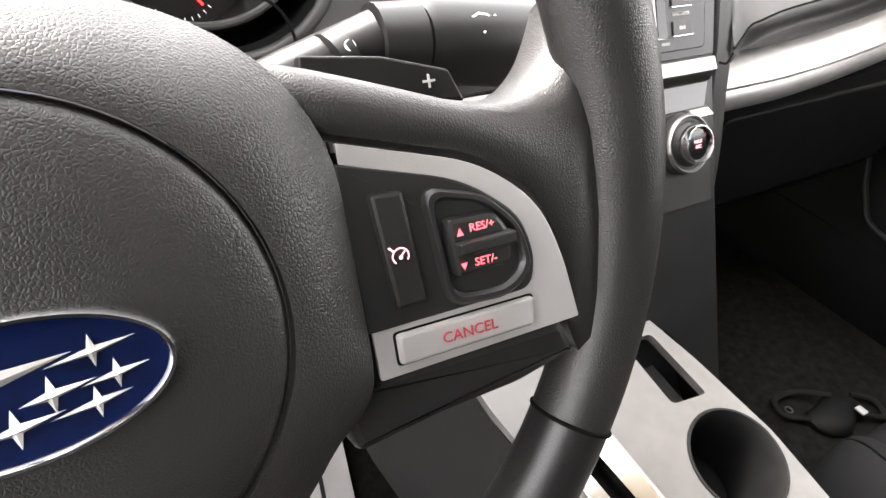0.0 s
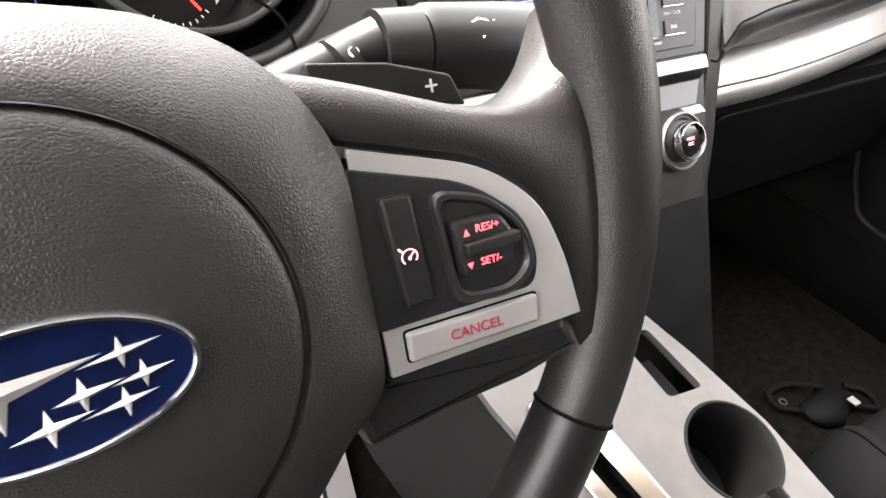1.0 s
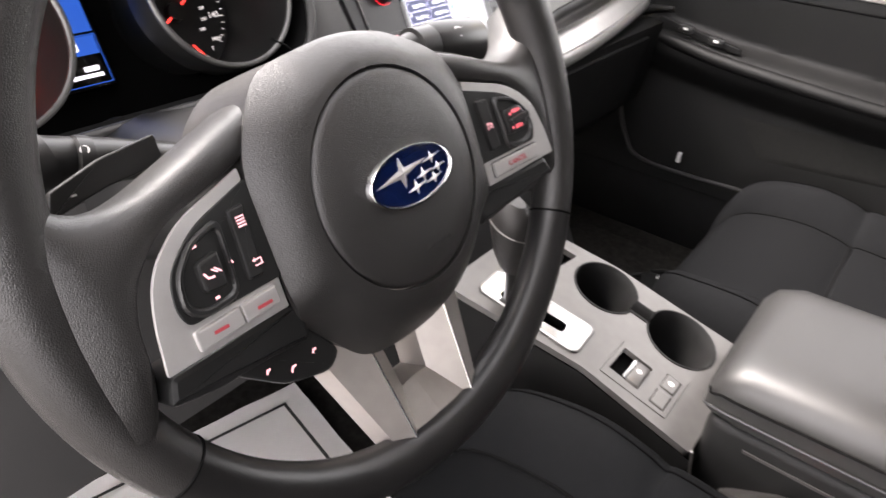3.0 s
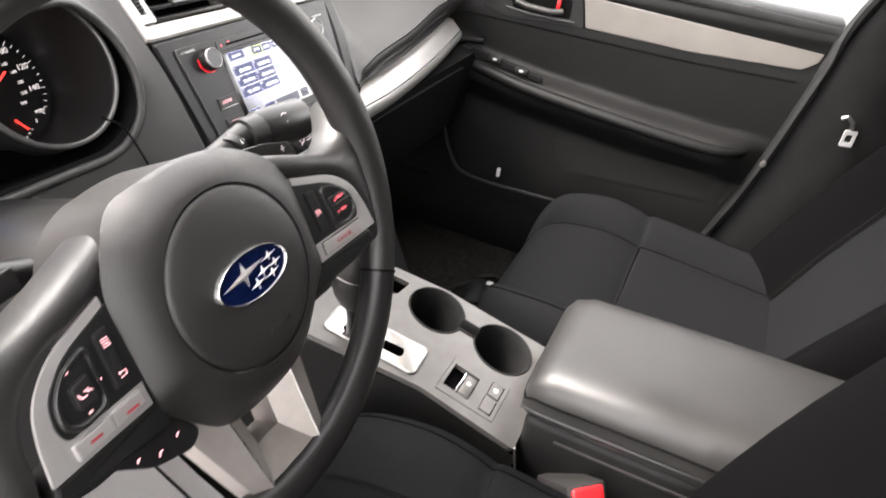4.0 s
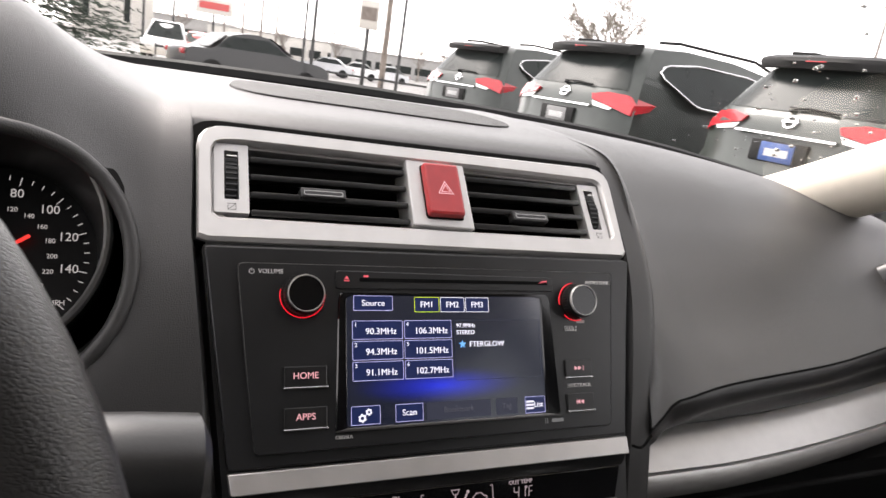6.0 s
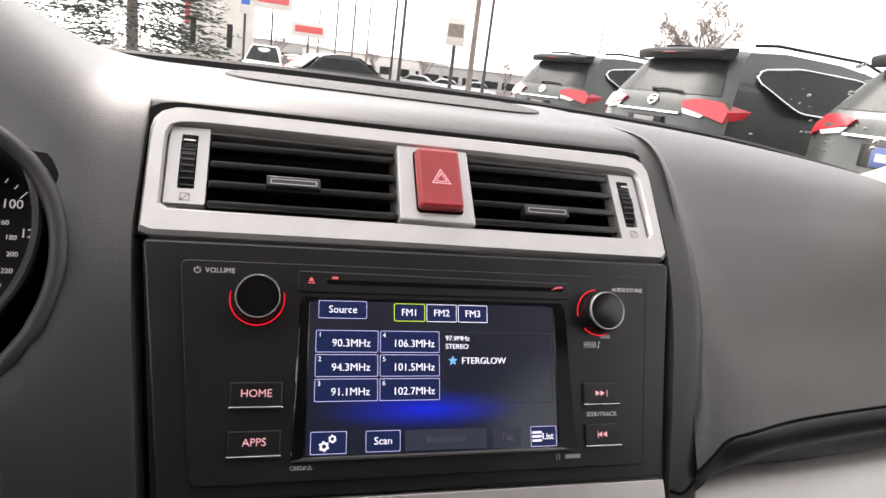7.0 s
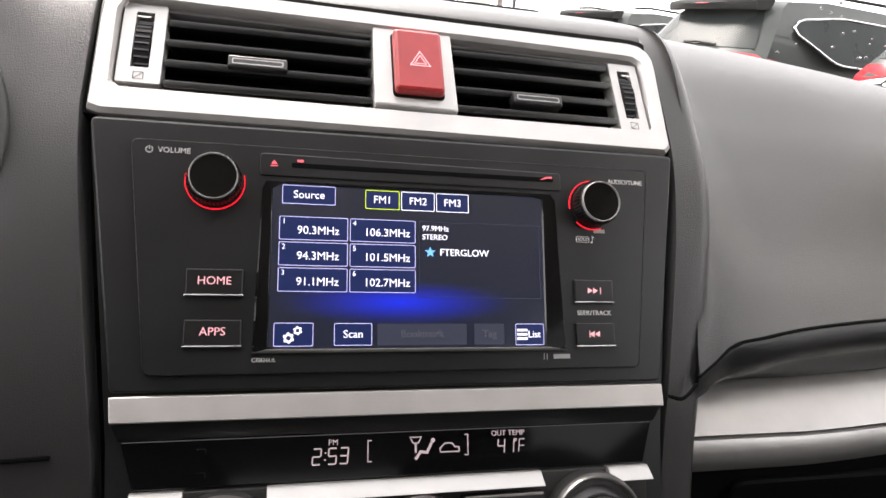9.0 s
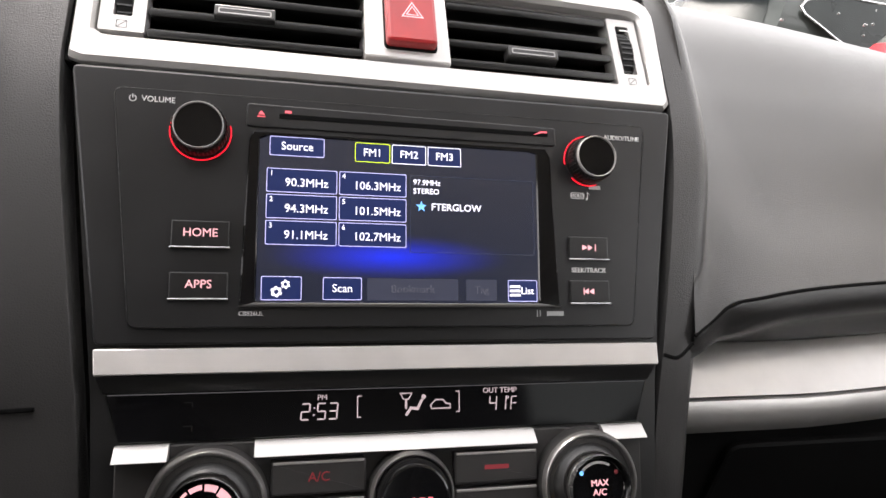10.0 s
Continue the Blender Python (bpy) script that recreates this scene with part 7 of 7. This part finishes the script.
    skin(bm, [on_rear([(u * 0.46, 1.005 + q) for u in np.linspace(-1, 1, 9)], o) for q, o in ((-0.011, 0.012), (-0.009, 0.035), (0.009, 0.035), (0.012, 0.012))], closed=False, caps=False)
    part("tailgate_bar", bm, BRIGHT, e)
    bm = B()
    ring(bm, 0.062, 0.045, 0.0, 0.012, seg=28)
    box(bm, (-0.075, -0.011, 0.0), (0.075, 0.011, 0.014), 0.003)
    bmesh.ops.transform(bm, matrix=pose(0, rear_y(1.12) - 0.012, 1.115, 62, 0, 0), verts=bm.verts[:])
    part("badge", bm, BRIGHT, e)
    bm = B()
    box(bm, (-0.26, rear_y(0.87) - 0.03, 0.78), (0.26, rear_y(0.87) + 0.02, 0.955), 0.01)
    part("plate_recess", bm, RUBBER, e)
    bm = B()
    box(bm, (-0.155, rear_y(0.87) - 0.037, 0.79), (0.155, rear_y(0.87) - 0.031, 0.94), 0.003)
    pl = part("number_plate", bm, plate, e)
    bm = B()
    box(bm, (-0.11, rear_y(0.87) - 0.0395, 0.83), (0.11, rear_y(0.87) - 0.0375, 0.89))
    part("plate_bars", bm, GREYINK, pl)
    bm = B()
    tube(bm, on_rear([(-0.06, 1.215), (-0.02, 1.225), (0.10, 1.235), (0.36, 1.215)], 0.03), lambda t: 0.026 - 0.016 * min(1, t * 3), 8)
    part("rear_wiper", bm, RUBBER, e)
    bm = B()
    skin(bm, [[Vector((u * 0.88, 0.16 * abs(u) ** 5 + y, z)) for u in np.linspace(-1, 1, 13)] for y, z in ((0.05, 0.34), (-0.025, 0.44), (-0.03, 0.56), (-0.005, 0.64))], closed=False, caps=False)
    part("bumper", bm, RUBBER, e)
    return e


def az(a, d):
    return d * math.sin(radians(a - 0.5)) - 0.15, d * math.cos(radians(a - 0.5)) + 0.27


for x, y, t, l, p in ((4.04, 9.96, -74, "dark grey parked suv with a pale rear window", PLATEW), (3.73, 6.43, -82, "dark green grey parked suv with a black plate recess", PLATEW), (4.33, 4.08, -88, "dark grey parked suv with a blue plate", PLATEB)):
    suv(pose(x, y, 0, 0, 0, t), l, p)


def car(m, paint, label, tall=1.0):
    e = thing("parked_car", m, label, "car", "cars across the lot")
    prof = [(-2.2, 0.25), (-2.25, 0.6), (-2.15, 0.88), (-1.5, 0.95), (-0.9, 1.38 * tall), (0.3, 1.42 * tall), (1.0, 0.98), (2.0, 0.85), (2.25, 0.6), (2.2, 0.25)]
    prof = [(p.x, p.y) for p in spline([(*q, 0) for q in prof], 44)]
    bm = B()
    skin(bm, [[Vector((u * (0.88 - max(0, z - 0.9) * 0.35), y + (0.12 * u * u if y < 0 else -0.12 * u * u), z)) for y, z in prof] for u in np.linspace(-1, 1, 9)])
    part("body", bm, paint, e)
    for s in (-1, 1):
        bm = B()
        bm.faces.new([bm.verts.new((s * (0.885 - max(0, z - 0.9) * 0.35), y, z)) for y, z in ((-1.3, 0.99), (-0.85, 1.32 * tall), (0.25, 1.35 * tall), (0.8, 1.0))])
        part("side_window", bm, CARGLASS, e)
        for y in (-1.4, 1.4):
            bm = B()
            cyl(bm, 0.32, -0.1, 0.1, seg=24, bevel=0.02)
            bmesh.ops.transform(bm, matrix=pose(s * 0.8, y, 0.32, 0, 90, 0), verts=bm.verts[:])
            part("wheel", bm, RUBBER, e)
        bm = B()
        box(bm, (s * 0.55, -2.22, 0.68), (s * 0.82, -2.10, 0.82), 0.02)
        part("tail_light", bm, TAILRED, e)
    bm = B()
    skin(bm, [[Vector((u * (0.8 - 0.35 * (z - 0.95)), y, z)) for u in (-1, -0.5, 0, 0.5, 1)] for y, z in ((-1.5, 0.97), (-0.93, 1.385 * tall))], closed=False, caps=False)
    part("rear_window", bm, CARGLASS, e)
    bm = B()
    skin(bm, [[Vector((u * (0.8 - 0.35 * (z - 0.95)), y, z)) for u in (-1, -0.5, 0, 0.5, 1)] for y, z in ((1.02, 1.0), (0.33, 1.43 * tall))], closed=False, caps=False)
    part("front_window", bm, CARGLASS, e)
    return e


WHITECAR = material("white_paint", (0.75, 0.75, 0.75), 0.3, 0, 0.03, 3, coat=0.5)
BLACKCAR = material("black_paint", (0.010, 0.010, 0.011), 0.3, 0, 0.1, 3, coat=0.3, spec=0.3)
REDCAR = material("red_paint", (0.5, 0.02, 0.02), 0.3, 0, 0.08, 3, coat=0.5)
SILVERCAR = material("silver_paint", (0.4, 0.4, 0.41), 0.3, 0.6, 0.05, 3, coat=0.5)
for a, d, t, paint, l, h in ((7.3, 21, -75, BLACKCAR, "black sedan parked ahead", 1.0), (1.1, 34, 175, WHITECAR, "white suv driving lane far ahead", 1.18), (3.9, 38, -20, REDCAR, "red parked car far ahead", 1.05), (6.0, 42, 20, WHITECAR, "white parked car far ahead", 1.0),
                             (13.4, 55, 70, SILVERCAR, "silver car on the far road", 1.0), (15.8, 60, 75, WHITECAR, "white car on the far road", 1.0), (18.5, 70, 80, SILVERCAR, "grey car on the far road", 1.1),
                             (82, 36, 30, WHITECAR, "white parked car beside the lot", 1.0), (88, 38, 30, REDCAR, "red parked car beside the lot", 1.05), (94, 37, 30, SILVERCAR, "silver parked car beside the lot", 1.0), (76, 42, 30, SILVERCAR, "silver suv beside the lot", 1.2), (100, 40, 30, WHITECAR, "white suv beside the lot", 1.2)):
    x, y = az(a, d)
    car(pose(x, y, 0, 0, 0, t), paint, l, h)


def post(a, d, h, r, mat, label, base=None, name="light_pole", head=True):
    x, y = az(a, d)
    e = thing(name, pose(x, y, 0), label, "pole")
    bm = B()
    cyl(bm, r, 0, h, seg=12, r2=r * 0.7)
    part("mast", bm, mat, e)
    if base:
        bm = B()
        cyl(bm, 0.14, 0, 0.5, seg=24, r2=0.13, bevel=0.03)
        part("footing", bm, base, e, "yellow painted concrete footing")
    if head:
        bm = B()
        box(bm, (-0.5, -0.15, h - 0.1), (0.5, 0.15, h + 0.05), 0.03)
        part("lamp_head", bm, mat, e)
    return e


POLE = material("dark_pole_paint", (0.03, 0.03, 0.03), 0.5)
WOODP = material("weathered_pole_wood", (0.2, 0.17, 0.15), 0.85, 0, 0.3, 4, 0.4, 20)
for a, d, h, r, m, l, n in ((11.4, 24, 9, 0.05, POLE, "thin black steel light pole", "light_pole"), (12.1, 22, 9, 0.06, POLE, "black steel light pole", "light_pole"), (19.25, 19, 9, 0.05, POLE, "black steel light pole", "light_pole"),
                            (18.0, 34, 11, 0.16, WOODP, "weathered wooden utility pole", "utility_pole"), (8.0, 60, 11, 0.12, WOODP, "weathered wooden utility pole far off", "utility_pole"), (6.6, 80, 11, 0.14, WOODP, "weathered wooden utility pole far off", "utility_pole"),
                            (5.2, 110, 13, 0.16, WOODP, "weathered wooden utility pole far off", "utility_pole"), (9.2, 75, 12, 0.12, WOODP, "weathered wooden utility pole far off", "utility_pole"), (55, 60, 11, 0.13, WOODP, "weathered wooden utility pole far off", "utility_pole"), (28.3, 45, 9, 0.05, POLE, "thin dark light pole far off", "light_pole")):
    post(a, d, h, r, m, l, name=n)
post(77.5, 6.2, 7, 0.045, material("tan_pole", (0.35, 0.25, 0.16), 0.6), "light pole on a yellow concrete footing", YELLOW)
# fence rail and verge
verge = B()
x, y = az(15.3, 30)
box(verge, (-14, -2, 0), (14, 2, 0.05), 0, 1, pose(x, y, 0, 0, 0, -14))
tagged(part("verge", verge, GRASS), "dry winter grass verge", "grass", kind="stuff")
rl = thing("rail_fence", pose(x, y - 2.2, 0, 0, 0, -14), "low dark rail along the verge", "fence")
for k in range(8):
    bm = B()
    cyl(bm, 0.03, 0, 0.75, (-8 + k * 2.2, 0), seg=8)
    part("post", bm, POLE, rl)
bm = B()
box(bm, (-8, -0.02, 0.62), (7.4, 0.02, 0.70))
part("rail", bm, POLE, rl)


def sign(a, d, w, z0, z1, face, label, legs=True):
    x, y = az(a, d)
    e = thing("sign", pose(x, y, 0, 0, 0, -a), label, "sign")
    bm = B()
    box(bm, (-w / 2, -0.15, z0), (w / 2, 0.15, z1), 0.05)
    b = part("board", bm, WALLW, e)
    bm = B()
    box(bm, (-w * 0.4, -0.17, z0 + (z1 - z0) * 0.3), (w * 0.4, -0.152, z1 - (z1 - z0) * 0.25))
    part("bars", bm, face, b)
    bm = B()
    cyl(bm, 0.12, 0, z0, seg=8)
    part("pole", bm, POLE, e)


sign(1.5, 85, 4.5, 7.0, 9.2, REDCAR, "white and red road sign on a pole")
sign(-0.6, 70, 1.0, 5.2, 8.0, BLUESIGN, "tall blue road sign")
sign(4.4, 75, 3.6, 4.0, 5.5, REDCAR, "round white and red sign on a pole")
sign(16.4, 40, 1.1, 3.2, 4.8, WOODP, "small tan sign on a post")


def building(a, d, w, h, dep, mat, label, stripe=None):
    x, y = az(a, d)
    e = thing("building", pose(x, y, 0, 0, 0, -a), label, "building")
    bm = B()
    box(bm, (-w / 2, 0, 0), (w / 2, dep, h), 0.1)
    wl = part("wall", bm, mat, e)
    bm = B()
    box(bm, (-w / 2 - 0.2, -0.2, h), (w / 2 + 0.2, dep, h + 0.4), 0.05)
    part("roof", bm, DIMSILVER, e)
    for k in range(max(2, int(w / 5))):
        bm = B()
        x0 = -w / 2 + (k + 0.25) * w / max(2, int(w / 5))
        box(bm, (x0, -0.03, h * 0.25), (x0 + w * 0.08, 0.05, h * 0.6))
        part("window", bm, CARGLASS, e)
    if stripe:
        bm = B()
        box(bm, (-w * 0.45, -0.1, h * 0.55), (-w * 0.38, -0.02, h * 0.9))
        part("sign_panel", bm, stripe, e)


building(-2.6, 95, 9, 8.5, 12, WALLW, "pale commercial building with red sign", REDCAR)
building(10, 190, 40, 6, 15, WALLW, "low distant pale building")
building(22, 170, 50, 5, 15, WALLG, "low distant grey building")
building(2, 210, 30, 7, 15, WALLG, "low distant grey building")
building(86, 70, 40, 6, 15, WALLW, "pale low building across the lot")


def leafless(a, d, h, label, spread=1.0, seed=3, fine=5):
    """A bare winter tree: a trunk that forks again and again into fine twigs."""
    rnd = random.Random(seed)
    x, y = az(a, d)
    e = thing("bare_tree", pose(x, y, 0), label, "tree")
    bm, tw = B(), B()

    def grow(p, v, length, r, level):
        q = p + v * length
        tube(bm if level < 3 else tw, [p, p.lerp(q, 0.5) + Vector((rnd.uniform(-1, 1), rnd.uniform(-1, 1), 0)) * length * 0.05, q], lambda t: max(0.016, r * (1 - 0.35 * t)), 5 if level < 3 else 3)
        if level < fine:
            for _ in range(3 if level else 5):
                n = (v + Vector((rnd.uniform(-1, 1), rnd.uniform(-1, 1), rnd.uniform(-0.15, 0.6))) * 0.75 * spread).normalized()
                grow(p.lerp(q, rnd.uniform(0.6, 1.0)), n, length * rnd.uniform(0.62, 0.8), r * 0.55, level + 1)
    grow(Vector((0, 0, 0)), Vector((0, 0, 1)), h * 0.30, h * 0.022, 0)
    part("trunk", bm, BARK, e)
    part("crown", tw, BARK, e, "bare twigs")


leafless(36.1, 46, 11, "bare round winter tree behind the cars", 1.45, 5, 6)
for k, (a, d, h) in enumerate(((21, 120, 9), (23, 130, 8), (24.5, 125, 9), (2, 140, 10), (10, 150, 9), (14, 140, 10), (62, 90, 12))):
    leafless(a, d, h, "distant bare winter tree", 1.2, 20 + k)


def spruce(a, d, h, label):
    rnd = random.Random(8)
    x, y = az(a, d)
    e = thing("spruce_tree", pose(x, y, 0), label, "tree")
    bm = B()
    cyl(bm, 0.22, 0, h, seg=10, r2=0.03)
    part("trunk", bm, BARK, e)
    verts, faces = [], []
    for lv in range(70):
        z = 0.8 + (h - 0.9) * lv / 70
        reach = (h - z) * 0.36 + 0.25
        for b in range(26):
            a2 = rnd.uniform(0, 6.283)
            rr = reach * rnd.uniform(0.65, 1.1)
            droop = rnd.uniform(0.1, 0.35)
            dirv = Vector((math.cos(a2), math.sin(a2), 0))
            side = Vector((-dirv.y, dirv.x, 0))
            for k in range(15):
                t = rnd.uniform(0.25, 1.0)
                p = Vector((0, 0, z)) + dirv * rr * t + Vector((0, 0, -droop * rr * t + 0.12 * rr * t * t)) + side * rnd.uniform(-0.14, 0.14) * rr
                d1 = (dirv + side * rnd.uniform(-1.1, 1.1) + Vector((0, 0, rnd.uniform(-0.5, 0.3)))).normalized() * rnd.uniform(0.16, 0.34)
                w = Vector((rnd.uniform(-1, 1), rnd.uniform(-1, 1), rnd.uniform(-1, 1))).normalized() * 0.035
                n = len(verts)
                verts += [p - w, p + w, p + d1]
                faces.append((n, n + 1, n + 2))
    me = bpy.data.meshes.new("crown")
    me.from_pydata(verts, [], faces)
    me.materials.append(NEEDLES)
    ob = new("crown", me)
    ob.parent = e


spruce(-8.6, 26, 11, "dark green spruce at the edge of the lot")
